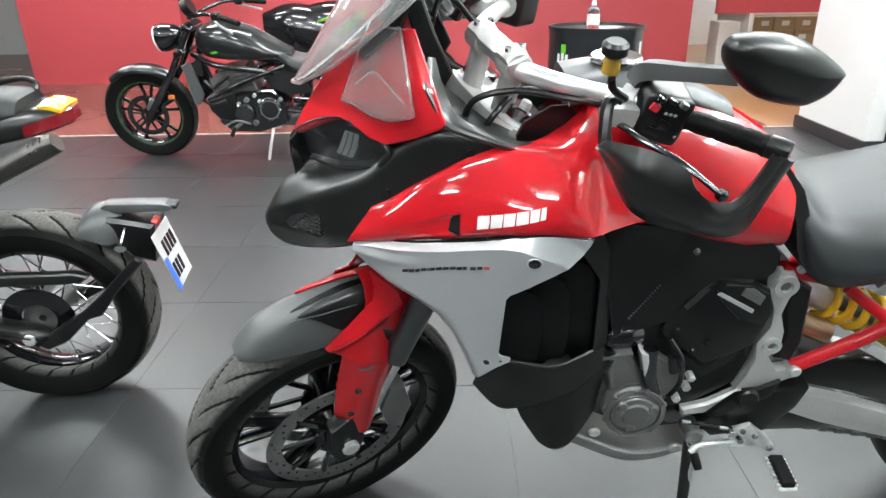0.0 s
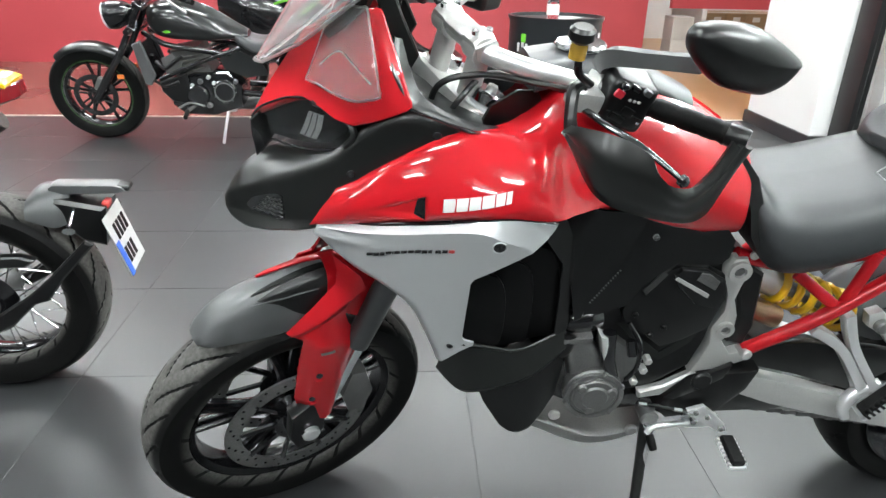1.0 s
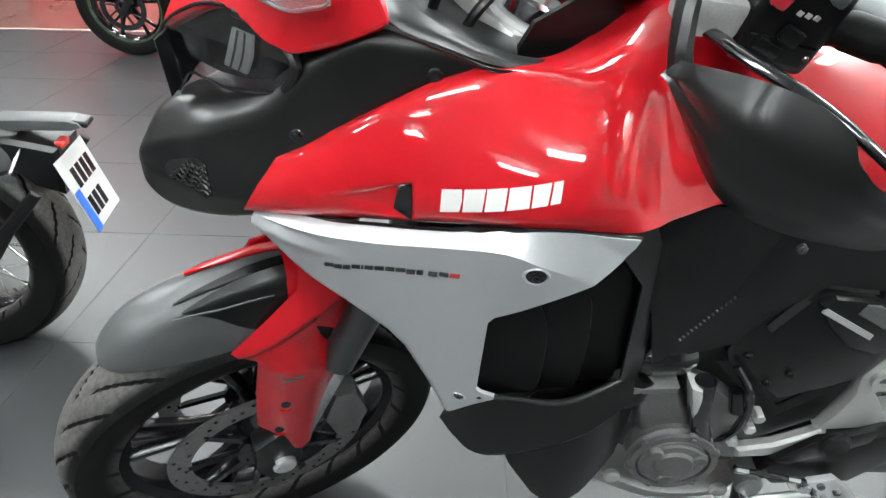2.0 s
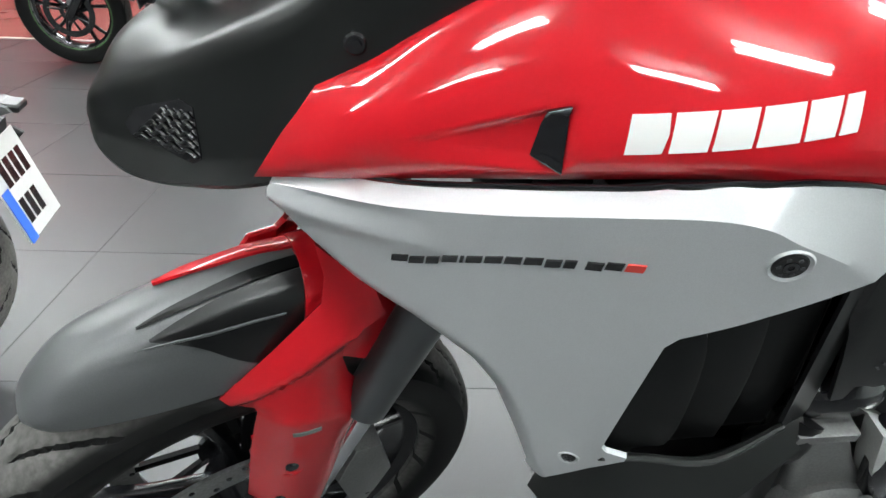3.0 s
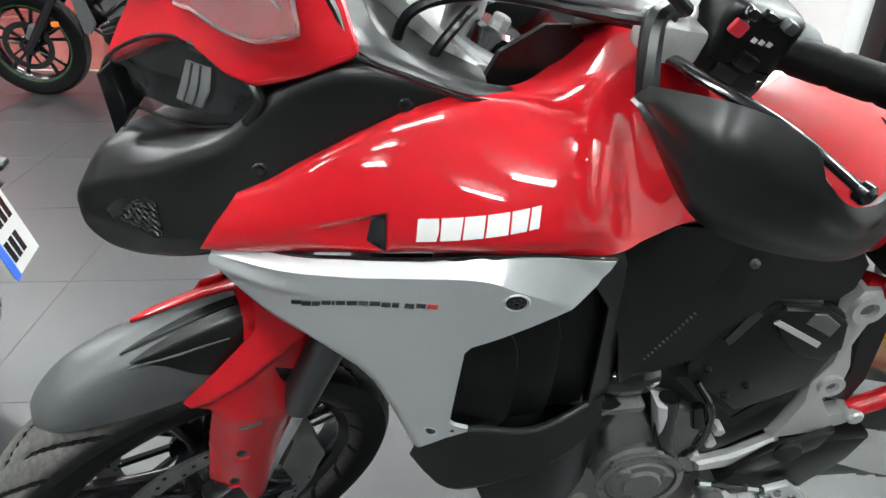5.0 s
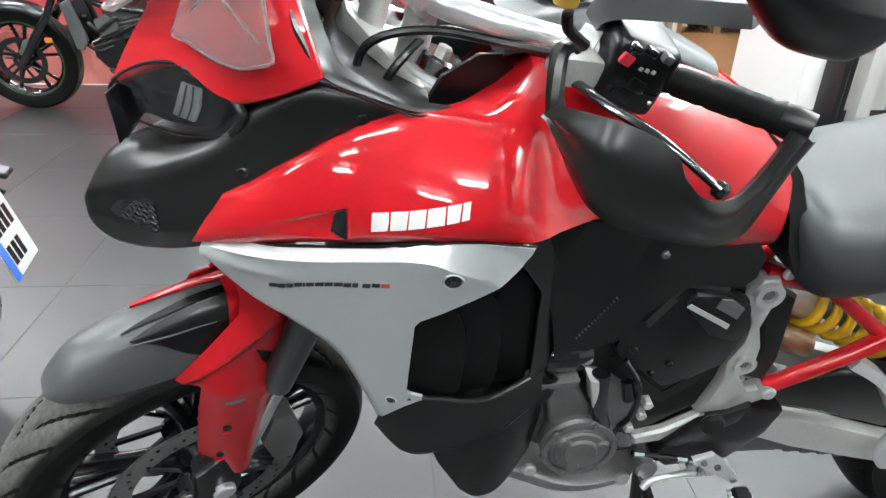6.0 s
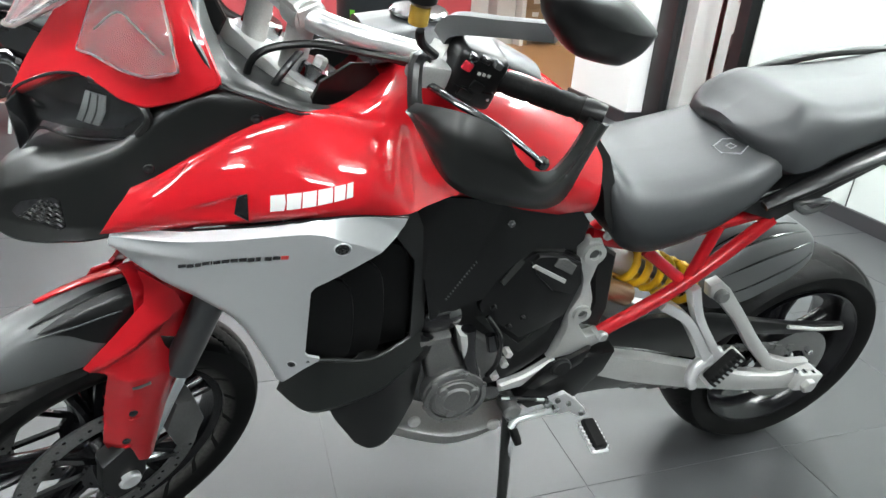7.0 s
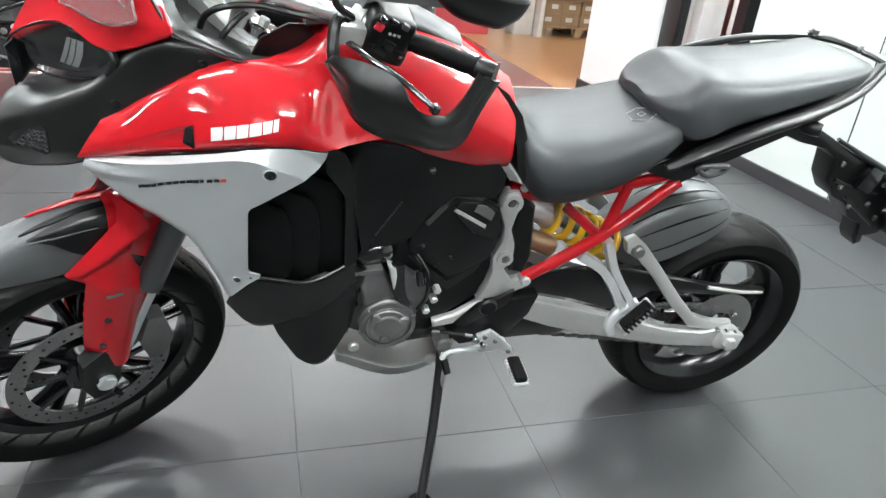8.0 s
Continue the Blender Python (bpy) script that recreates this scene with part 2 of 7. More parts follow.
def skin(outline, depth, th=0.004, step=0.02, n=0, warp=None):
    """A curved shell: an outline in (x, z), with y given by depth(x, z). warp(x): the line that the mesh follows."""
    if n:
        outline = [(p[0], p[1]) for p in spline([(x, z) for x, z in outline], n, True)]
    if warp:
        fine = []
        for (x0, z0), (x1, z1) in zip(outline, outline[1:] + outline[:1]):
            k = max(1, int(math.hypot(x1 - x0, z1 - z0) / step))
            fine += [(x0 + (x1 - x0) * i / k, z0 + (z1 - z0) * i / k) for i in range(k)]
        outline = [(x, z - warp(x)) for x, z in fine]
    b = bmesh.new()
    b.faces.new([b.verts.new((x, 0, z)) for x, z in outline])
    xs, zs = [p[0] for p in outline], [p[1] for p in outline]
    for axis, lo, hi in ((0, min(xs), max(xs)), (2, min(zs), max(zs))):
        k = max(1, int((hi - lo) / step))
        levels = [lo + (hi - lo) * i / k for i in range(1, k)]
        if warp and axis == 2:
            levels = [i * step for i in range(math.ceil(lo / step), math.ceil(hi / step)) if lo + 1e-4 < i * step < hi - 1e-4]
        for level in levels:
            co, no = [0, 0, 0], [0, 0, 0]
            co[axis], no[axis] = level, 1
            bmesh.ops.bisect_plane(b, geom=list(b.verts) + list(b.edges) + list(b.faces), plane_co=co, plane_no=no)
    for v in b.verts:
        v.co.z += warp(v.co.x) if warp else 0.0
        v.co.y = depth(v.co.x, v.co.z)
    bmesh.ops.recalc_face_normals(b, faces=b.faces)
    bmesh.ops.solidify(b, geom=list(b.faces), thickness=th)
    return b


def shell(rows, n=4, m=4, th=0.004):
    """A shell through rows of points, smoothed both ways."""
    rows = [spline(r, n) for r in rows]
    cols = [spline([r[i] for r in rows], m) for i in range(len(rows[0]))]
    b = bmesh.new()
    rings(b, [[c[j] for c in cols] for j in range(len(cols[0]))], False, False)
    bmesh.ops.recalc_face_normals(b, faces=b.faces)
    if th:
        bmesh.ops.solidify(b, geom=list(b.faces), thickness=th)
    return b


def body(stations, n=5, m=5):
    """A closed left-right symmetric body: at each x the half outline (d, z) from below to above."""
    loops = []
    for x, half in stations:
        h = spline([(d, z) for d, z in half], m)
        loops.append([(x, -d, z) for d, z in h] + [(x, d, z) for d, z in h[::-1]])
    cols = [spline([l[i] for l in loops], n) for i in range(len(loops[0]))]
    b = bmesh.new()
    rings(b, [[c[j] for c in cols] for j in range(len(cols[0]))], True, True)
    return b


def bolts(spots, y, r, mat, parent, label="", m=None):
    for x, z, *d in spots:
        yy = d[0] if d else y
        b = disc(r, 0.008, (x, yy, z), "y", 14, 0.0015)
        lathe([(r * 0.55, -0.0065), (r * 0.55, -0.003), (0.0001, -0.003), (0.0001, -0.0065)], 6, b, pose(x, yy, z))
        part("bolt", b, mat, parent, label, m)


# ---- the red adventure motorcycle ----
BIKE = pose(0.60, 1.685, 0.0, 8.5, 0, 0)
moto = thing("motorcycle", BIKE, "red and silver adventure touring motorcycle leaning on its side stand", "motorcycle")
AXIS = Vector((math.sin(radians(24.5)), 0, math.cos(radians(24.5))))
HEAD = Vector((-0.781, 0, 0.302))
STEER = Matrix.Translation(HEAD) @ Matrix.Rotation(radians(28), 4, AXIS) @ Matrix.Translation(-HEAD)


def tyre_profile(radius, half, lip):
    """Half-round tread, bulging sidewall and bead, as a closed (radius, y) outline."""
    out = []
    for i in range(25):
        a = -1 + 2 * i / 24
        out.append((radius - 0.62 * half * (1 - math.sqrt(max(0.0, 1 - (0.93 * a) ** 2))), a * half * 0.99))
    inner = [(lip + 0.03, half * 0.98), (lip + 0.006, half * 0.82), (lip - 0.012, half * 0.66), (lip - 0.012, -half * 0.66),
             (lip + 0.006, -half * 0.82), (lip + 0.03, -half * 0.98)]
    return out + inner


def tyre_mesh(radius, half, lip, tread):
    """A tyre whose tread grooves are cut into its crown."""
    b = lathe(tyre_profile(radius, half, lip), 96)
    if tread.name in TREADS:
        count, slope, width, reach = TREADS[tread.name]
        b.free()
        b = lathe(tyre_profile(radius, half, lip), count * 14)
        for v in b.verts:
            r, across = math.hypot(v.co.x, v.co.z), abs(v.co.y)
            if r > lip + 0.03 and 0.008 < across < reach:
                ph = math.atan2(v.co.z, v.co.x) * count / (2 * math.pi) + across * slope + math.copysign(0.25, v.co.y)
                if ph % 1 < width:
                    v.co.x, v.co.z = v.co.x * (r - 0.005) / r, v.co.z * (r - 0.005) / r
    return b


def wheel(name, at, radius, half, lip, rim_half, tread, parent, disc_r, disc_sides, rim_mat, pairs=5, twin=0.16, hub=0.055, tint=None, rotor=DISCSTEEL):
    """Wheel with rim, tyre, split spokes, hub, drilled discs. Local y is the axle."""
    rim = lathe([(lip, -rim_half), (lip + 0.004, -rim_half - 0.002), (lip - 0.012, -rim_half + 0.012), (lip - 0.028, -rim_half * 0.55), (lip - 0.034, 0),
                 (lip - 0.028, rim_half * 0.55), (lip - 0.012, rim_half - 0.012), (lip + 0.004, rim_half + 0.002), (lip, rim_half), (lip - 0.018, 0)], 72)
    w = part(name, rim, rim_mat, parent, at=at)
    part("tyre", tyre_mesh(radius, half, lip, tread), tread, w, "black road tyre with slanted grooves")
    if tint:
        part("rim_stripe", lathe([(lip - 0.006, -rim_half - 0.0035), (lip - 0.002, -rim_half - 0.0035), (lip - 0.002, -rim_half - 0.001), (lip - 0.006, -rim_half - 0.001)], 72), tint, w)
    part("hub", lathe([(0.012, -rim_half * 1.05), (hub * 0.7, -rim_half * 1.05), (hub, -rim_half * 0.5), (hub * 0.8, 0), (hub, rim_half * 0.5), (hub * 0.7, rim_half * 1.05), (0.012, rim_half * 1.05)], 32), rim_mat, w)
    for i in range(pairs):
        a = 2 * math.pi * i / pairs + 0.3
        for s in (-1, 1):
            b = bmesh.new()
            e = a + s * twin
            p = [(hub * 0.8 * math.cos(a + s * 0.25), s * 0.006, hub * 0.8 * math.sin(a + s * 0.25)),
                 (0.5 * lip * math.cos(a + s * twin * 0.75), 0, 0.5 * lip * math.sin(a + s * twin * 0.75)),
                 ((lip - 0.024) * math.cos(e), 0, (lip - 0.024) * math.sin(e))]
            tube(b, p, [0.013, 0.010, 0.012], seg=8, n=3, flat=1.5, square=True)
            part("spoke", b, rim_mat, w)
    for side in disc_sides:
        y = side
        b = bmesh.new()
        seg = 120
        r0, r1 = disc_r - 0.036, disc_r
        lathe([(r0, y - 0.0025), (r1, y - 0.0025), (r1, y + 0.0025), (r0, y + 0.0025)], seg, b)
        d = part("brake_disc", b, rotor, w, "drilled steel brake disc")
        b = bmesh.new()
        for i in range(48):
            q = 2 * math.pi * i / 48
            rr = disc_r - 0.008 - 0.010 * (i % 3)
            disc(0.0035, 0.0066, (rr * math.cos(q), y, rr * math.sin(q)), "y", 8, 0, b)
        tagged(part("drill_hole", b, GLOSSBLACK, d), kind="stuff")
        for i in range(9):
            q = 2 * math.pi * i / 9
            part("carrier_arm", rod([(0.045 * math.cos(q), y, 0.045 * math.sin(q)), ((r0 + 0.004) * math.cos(q + 0.15), y, (r0 + 0.004) * math.sin(q + 0.15))], 0.007, seg=6, n=1), GLOSSBLACK, d)
        part("disc_carrier", lathe([(0.03, y - 0.004), (0.055, y - 0.004), (0.055, y + 0.004), (0.03, y + 0.004)], 32), GLOSSBLACK, d)
    return w


FRONT = Matrix.Translation((-0.813, 0, 0.316))
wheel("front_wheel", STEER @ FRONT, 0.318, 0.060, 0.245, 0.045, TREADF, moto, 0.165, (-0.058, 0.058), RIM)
wheel("rear_wheel", Matrix.Translation((0.790, 0.012, 0.301)), 0.300, 0.083, 0.215, 0.075, TREADR, moto, 0.13, (0.085,), RIM)

# fork, steered
down = Vector((-math.sin(radians(24.5)), 0, -math.cos(radians(24.5))))
for s in (-1, 1):
    top = Vector((-0.441, s * 0.075, 1.066))
    p = [top + down * k for k in (0.0, 0.30, 0.57, 0.80)]
    part("fork_outer_tube", rod([p[0], p[1], p[2]], [0.026, 0.027, 0.0265], seg=24, n=4), FORKGREY, moto, m=STEER)
    part("fork_inner_tube", rod([p[2] - down * 0.01 + Vector((0.012, 0, 0)), p[3] + Vector((0.012, 0, 0))], 0.013, seg=20, n=2), CHROME, moto, m=STEER)
    part("fork_cap", disc(0.031, 0.024, tuple(top + down * -0.012), Matrix.Translation(top + down * -0.012) @ Matrix.Rotation(radians(24.5), 4, "Y") @ pose(0, 0, 0, 90, 0, 0), 24, 0.004), CHROME, moto, m=STEER)
    part("fork_collar", disc(0.040, 0.014, tuple(top + down * 0.006), Matrix.Translation(top + down * 0.006) @ Matrix.Rotation(radians(24.5), 4, "Y") @ pose(0, 0, 0, 90, 0, 0), 28, 0.004), BARSILVER, moto, m=STEER)
    part("fork_adjuster", disc(0.010, 0.016, tuple(top + down * -0.026), Matrix.Translation(top + down * -0.026) @ Matrix.Rotation(radians(24.5), 4, "Y") @ pose(0, 0, 0, 90, 0, 0), 6, 0.002), ALU, moto, m=STEER)
    part("fork_foot", plate([(-0.835, 0.41), (-0.785, 0.44), (-0.755, 0.42), (-0.765, 0.33), (-0.79, 0.285), (-0.83, 0.285), (-0.845, 0.33)], s * 0.072 - 0.020, s * 0.072 + 0.020, 0.008, segs=2), PLASTIC, moto, m=STEER @ pose(0, 0, -0.03))
    part("axle_nut", disc(0.020, 0.016, (-0.798, s * 0.096, 0.308), "y", 18, 0.003), BARSILVER, moto, m=STEER)
    part("brake_caliper", plate([(-0.715, 0.40), (-0.69, 0.47), (-0.655, 0.46), (-0.64, 0.38), (-0.665, 0.325), (-0.70, 0.33)], s * 0.035, s * 0.080, 0.008, segs=2), GREYMETAL, moto, m=STEER @ pose(0, 0, -0.025))
part("axle", rod([(-0.806, -0.098, 0.312), (-0.806, 0.098, 0.312)], 0.012, seg=16, n=1, ref=(0, 0, 1)), CHROME, moto, m=STEER)
part("upper_fork_clamp", plate([(-0.505, -0.112), (-0.42, -0.118), (-0.398, -0.085), (-0.402, -0.04), (-0.395, 0.04), (-0.398, 0.085), (-0.42, 0.118), (-0.505, 0.112), (-0.522, 0.07), (-0.525, 0.0), (-0.522, -0.07)], -0.020, 0.020, 0.007, segs=2),
     ALU, moto, "cast aluminium fork clamp", m=STEER @ Matrix.Translation((0.018, 0, 1.040)) @ Matrix.Translation((-0.46, 0, 0)) @ Matrix.Rotation(radians(24.5), 4, "Y") @ Matrix.Translation((0.46, 0, 0)) @ pose(0, 0, 0, -90, 0, 0))
part("lower_fork_clamp", plate([(-0.50, -0.125), (-0.42, -0.125), (-0.40, -0.06), (-0.395, 0.06), (-0.42, 0.125), (-0.50, 0.125), (-0.51, 0.0)], -0.02, 0.02, 0.006, segs=2),
     PLASTIC, moto, m=STEER @ Matrix.Translation((-0.075, 0, 0.85)) @ Matrix.Translation((-0.46, 0, 0)) @ Matrix.Rotation(radians(24.5), 4, "Y") @ Matrix.Translation((0.46, 0, 0)) @ pose(0, 0, 0, -90, 0, 0))

# mudguard, steered: grey tip, black inlay, red base and leg covers
CF = Vector((-0.813, 0, 0.316))


def guard_row(angle, r, half, drop):
    """A cross line of the mudguard at an angle round the axle."""
    a = radians(angle)
    out = []
    for s, k in ((-1, 1), (-0.93, 0.55), (-0.6, 0.12), (0, 0), (0.6, 0.12), (0.93, 0.55), (1, 1)):
        rr = r - drop * k
        out.append((CF.x + rr * math.cos(a), s * half * 0.74, CF.z + rr * math.sin(a)))
    return out


part("mudguard", shell([guard_row(a, r, h, d) for a, r, h, d in ((117, 0.364, 0.03, 0.008), (114, 0.374, 0.052, 0.028), (107, 0.392, 0.068, 0.06), (98, 0.402, 0.074, 0.085), (88, 0.411, 0.076, 0.098), (80, 0.423, 0.076, 0.10), (73, 0.43, 0.074, 0.10))], 3, 4, 0.004),
     GREYPLASTIC, moto, "matt grey front mudguard tip", m=STEER)
def inlay_row(angle, s0, s1):
    """A cross line of the inlay, on the mudguard's own left flank."""
    a = radians(angle)
    r, half, drop = (float(np.interp(-angle, [-114, -107, -98, -88, -80, -73], v)) for v in ([0.374, 0.392, 0.402, 0.411, 0.423, 0.43], [0.052, 0.068, 0.074, 0.076, 0.076, 0.074], [0.028, 0.06, 0.085, 0.098, 0.10, 0.10]))
    out = []
    for q in np.linspace(s0, s1, 7):
        rr = r + 0.003 - drop * float(np.interp(q, [0, 0.3, 0.6, 0.8, 0.93, 1], [0, 0.02, 0.12, 0.30, 0.55, 1]))
        out.append((CF.x + rr * math.cos(a), -q * half * 0.74 - 0.002 * q, CF.z + rr * math.sin(a)))
    return out


part("mudguard_inlay", shell([inlay_row(*q) for q in ((97, 0.33, 0.36), (93, 0.24, 0.36), (88, 0.15, 0.34), (83, 0.09, 0.31), (78, 0.06, 0.28), (74, 0.05, 0.26))], 2, 4, 0.003),
     DUCTBLACK, moto, "black stripe inlaid in the mudguard", m=STEER)
# a dark sheet for the shade on the grey guard's rear half
part("mudguard_shade", shell([inlay_row(*q) for q in ((96, 0.56, 0.60), (91, 0.44, 0.80), (86, 0.37, 0.94), (80, 0.33, 0.98), (74, 0.30, 0.99))], 2, 4, 0.002),
     PLASTIC, moto, "black sheet for the shade on the rear of the mudguard", m=STEER)
part("mudguard_flank", shell([[(x, -y + 0.001, z + 0.001) for x, y, z in inlay_row(*q)] for q in ((94, 0.34, 0.45), (90, 0.28, 0.80), (86, 0.22, 0.94), (81, 0.17, 0.97), (75, 0.10, 0.97))], 2, 4, 0.003), RED, moto, "gloss red far flank of the mudguard", m=STEER)
part("mudguard_fin", plate([(-0.80, 0.688), (-0.768, 0.702), (-0.750, 0.727), (-0.722, 0.729), (-0.727, 0.69), (-0.69, 0.677), (-0.69, 0.64), (-0.80, 0.66)], 0.038, 0.046, 0.003, segs=2), RED, moto, m=STEER)
part("mudguard_crease", rod([(x, y - 0.002, z + 0.002) for x, y, z in (inlay_row(*q)[-1] for q in ((98, 0.3, 0.62), (93, 0.2, 0.68), (89, 0.12, 0.72), (84, 0.08, 0.75), (79.5, 0.06, 0.775)))], [0.0006, 0.0014, 0.0016, 0.0015, 0.0010], seg=6, n=3), GREYPLASTIC, moto, m=STEER)
part("mudguard_base", shell([guard_row(a, r, h, d) for a, r, h, d in ((77, 0.431, 0.078, 0.088), (70, 0.440, 0.084, 0.10), (64, 0.446, 0.088, 0.112), (58, 0.447, 0.09, 0.11))], 3, 4, 0.005), RED, moto, "gloss red mudguard base", m=STEER)
COVER_Z, COVER_F, COVER_R = [0.345, 0.42, 0.50, 0.55, 0.60, 0.63, 0.68, 0.73, 0.775], [-0.79, -0.818, -0.803, -0.795, -0.787, -0.816, -0.757, -0.710, -0.706], [-0.735, -0.705, -0.687, -0.668, -0.688, -0.695, -0.693, -0.664, -0.69]
cover = [(-0.816, 0.628), (-0.79, 0.651), (-0.762, 0.676), (-0.711, 0.724), (-0.704, 0.748), (-0.706, 0.775), (-0.664, 0.733), (-0.656, 0.703), (-0.680, 0.696), (-0.694, 0.681), (-0.697, 0.643), (-0.691, 0.610), (-0.668, 0.553), (-0.672, 0.545), (-0.686, 0.499), (-0.718, 0.390), (-0.735, 0.357), (-0.762, 0.345), (-0.798, 0.358), (-0.812, 0.378), (-0.818, 0.42), (-0.802, 0.52), (-0.786, 0.597)]


def cover_depth(x, z):
    """Rounded leg with a sharp shoulder below, a ramp back to a valley, and a folded wing to the mudguard above."""
    f, r = np.interp(z, COVER_Z, COVER_F), np.interp(z, COVER_Z, COVER_R)
    u = min(1.0, max(0.0, (x - f) / (r - f)))
    leg = 0.066 + 0.029 * (1 - abs(2 * u - 1) ** 2.6)
    top, valley = np.interp(x, [-0.80, -0.74, -0.668], [0.597, 0.588, 0.556]), np.interp(x, [-0.816, -0.786, -0.694], [0.610, 0.612, 0.660])
    edge = np.interp(x, [-0.816, -0.711, -0.66], [0.630, 0.724, 0.742])
    low = np.interp(x, [-0.816, -0.786, -0.74, -0.694, -0.66], [0.060, 0.066, 0.072, 0.070, 0.066])
    ridge = valley + 0.42 * (edge - valley)
    out = low + np.interp(x, [-0.816, -0.76, -0.70], [0.004, 0.012, 0.014])
    rim = np.interp(x, [-0.816, -0.76, -0.711, -0.66], [0.058, 0.058, 0.059, 0.066])
    return -float(np.interp(z, [top, top + 0.004, valley, ridge, edge, edge + 0.05], [leg, leg - 0.002, low, out, rim, rim - 0.026]))


left, right = pair("fork_leg_cover", skin(cover, cover_depth, 0.006, 0.005, 0), RED, moto, "gloss red fork leg cover", m=STEER)
# black discs give the shade inside the cover's red recesses
for x, z in ((-0.766, 0.502), (-0.786, 0.428)):
    part("cover_hole_shade", disc(0.008, 0.006, (x, cover_depth(x, z) + 0.001, z), "y", 16, 0.002), GLOSSBLACK, left, m=STEER)
for x, z in ((-0.766, 0.502), (-0.786, 0.428)):
    part("cover_lip", rod([(x + 0.012 * math.cos(a), cover_depth(x, z) - 0.001, z - 0.004 + 0.012 * math.sin(a)) for a in (-2.8, -2.2, -1.57, -0.9, -0.3)], [0.0005, 0.002, 0.003, 0.002, 0.0005], seg=8, n=3), RED, left, m=STEER)
part("cover_marking", skin([(-0.760, 0.566), (-0.731, 0.566), (-0.731, 0.573), (-0.760, 0.573)], lambda x, z: cover_depth(x, z) - 0.0012, 0.001, 0.006), GREYMETAL, left, m=STEER)

HAZARD = material("red_button_plastic", (0.55, 0.02, 0.04), 0.35, coat=0.4, stain=0.1)
# handlebar and controls, steered
bar = [(-0.45, 0.0, 1.155), (-0.444, -0.07, 1.153), (-0.398, -0.13, 1.148), (-0.342, -0.178, 1.142), (-0.298, -0.214, 1.134), (-0.262, -0.265, 1.130), (-0.216, -0.350, 1.131)]
full = [(x, -y, z) for x, y, z in bar[:0:-1]] + bar
part("handlebar", rod(full, [0.011, 0.011, 0.012, 0.014, 0.0155, 0.017, 0.017, 0.017, 0.0155, 0.014, 0.012, 0.011, 0.011], seg=20, n=6, ref=(0, 0, 1)), BARSILVER, moto, "bright anodised silver handlebar", m=STEER)
for s in (-1, 1):
    part("bar_riser", rod([(-0.468, s * 0.052, 1.05), (-0.449, s * 0.052, 1.14)], [0.019, 0.019], seg=20, n=2), ALU, moto, m=STEER)
    part("clamp_sleeve", rod([(-0.449, s * 0.034, 1.156), (-0.449, s * 0.072, 1.156)], 0.0245, seg=24, n=1, ref=(0, 0, 1)), ALU, moto, m=STEER)
    for dx in (-0.013, 0.013):
        part("clamp_bolt", disc(0.006, 0.008, (-0.449 + dx, s * 0.053, 1.184), "z", 6, 0.001), CHROME, moto, m=STEER)
    grip = bmesh.new()
    g0, g1 = np.array((-0.268, s * 0.254, 1.1295)), np.array((-0.207, s * 0.368, 1.132))
    prof = []
    for i in range(25):
        prof.append(0.0165 - (0.0016 if i in (3, 10, 17, 22) else 0.0) + (0.0045 if i in (0, 1) else 0) + (0.002 if i == 24 else 0))
    tube(grip, [g0 + (g1 - g0) * i / 24 for i in range(25)], prof, seg=18, n=1, ref=(0, 0, 1))
    part("grip", grip, RUBBER, moto, "ribbed black rubber grip", m=STEER)
    part("bar_end", rod([g1, g1 + (g1 - g0) * 0.24], [0.017, 0.0185, 0.016], seg=18, n=3, ref=(0, 0, 1)), PLASTIC, moto, m=STEER)
    sw = box((0.074, 0.082, 0.080), pose(-0.288, s * 0.222, 1.132, 0, 12, s * 26), 0.012, segs=3)
    sw = part("switch_block", sw, PLASTIC, moto, "black handlebar switch block", m=STEER)
    if s < 0:
        block = pose(-0.288, -0.222, 1.136, 0, 12, -26)
        for x, z, w, h, d, mt, name in ((-0.024, 0.017, 0.015, 0.013, 0.006, HAZARD, "red hazard button"), (0.002, -0.008, 0.020, 0.014, 0.007, PLASTIC, ""), (-0.022, 0.032, 0.012, 0.009, 0.012, GLOSSBLACK, ""), (-0.004, 0.032, 0.014, 0.009, 0.010, GLOSSBLACK, ""), (0.016, 0.030, 0.012, 0.010, 0.012, GREYPLASTIC, ""), (-0.010, -0.022, 0.026, 0.012, 0.006, BEAK, "")):
            part("switch_button", box((w, d, h), block @ pose(x, -0.0415 - d * 0.2, z, 0, 14, 0), 0.003, segs=2), mt, sw, name, m=STEER)
        for k in range(3):
            part("switch_mark", box((0.0045, 0.002, 0.004), block @ pose(-0.003 + 0.0075 * k, -0.0412, 0.0105, 0, 14, 0), 0), WHITE, sw, m=STEER)
        part("switch_seam", box((0.060, 0.002, 0.0015), block @ pose(0, -0.0408, -0.014, 0, 0, 0), 0), GLOSSBLACK, sw, m=STEER)
        for x, z in ((-0.45, 0.9), (0.6, -0.9)):
            part("switch_screw", disc(0.003, 0.004, (0, 0, 0), block @ pose(x * 0.045, -0.041, z * 0.026), 8, 0.001), CHROME, sw, m=STEER)
    lever = [(-0.362, s * 0.225, 1.124), (-0.358, s * 0.285, 1.127), (-0.340, s * 0.345, 1.122), (-0.312, s * 0.402, 1.099)]
    part("brake_lever" if s > 0 else "clutch_lever", rod(lever, [0.007, 0.0075, 0.006, 0.0055], seg=12, n=5, flat=0.7, ref=(0, 0, 1)), GLOSSBLACK, moto, m=STEER)
    part("lever_ball", disc(0.009, 0.016, lever[-1], "y", 14, 0.004), GLOSSBLACK, moto, m=STEER)
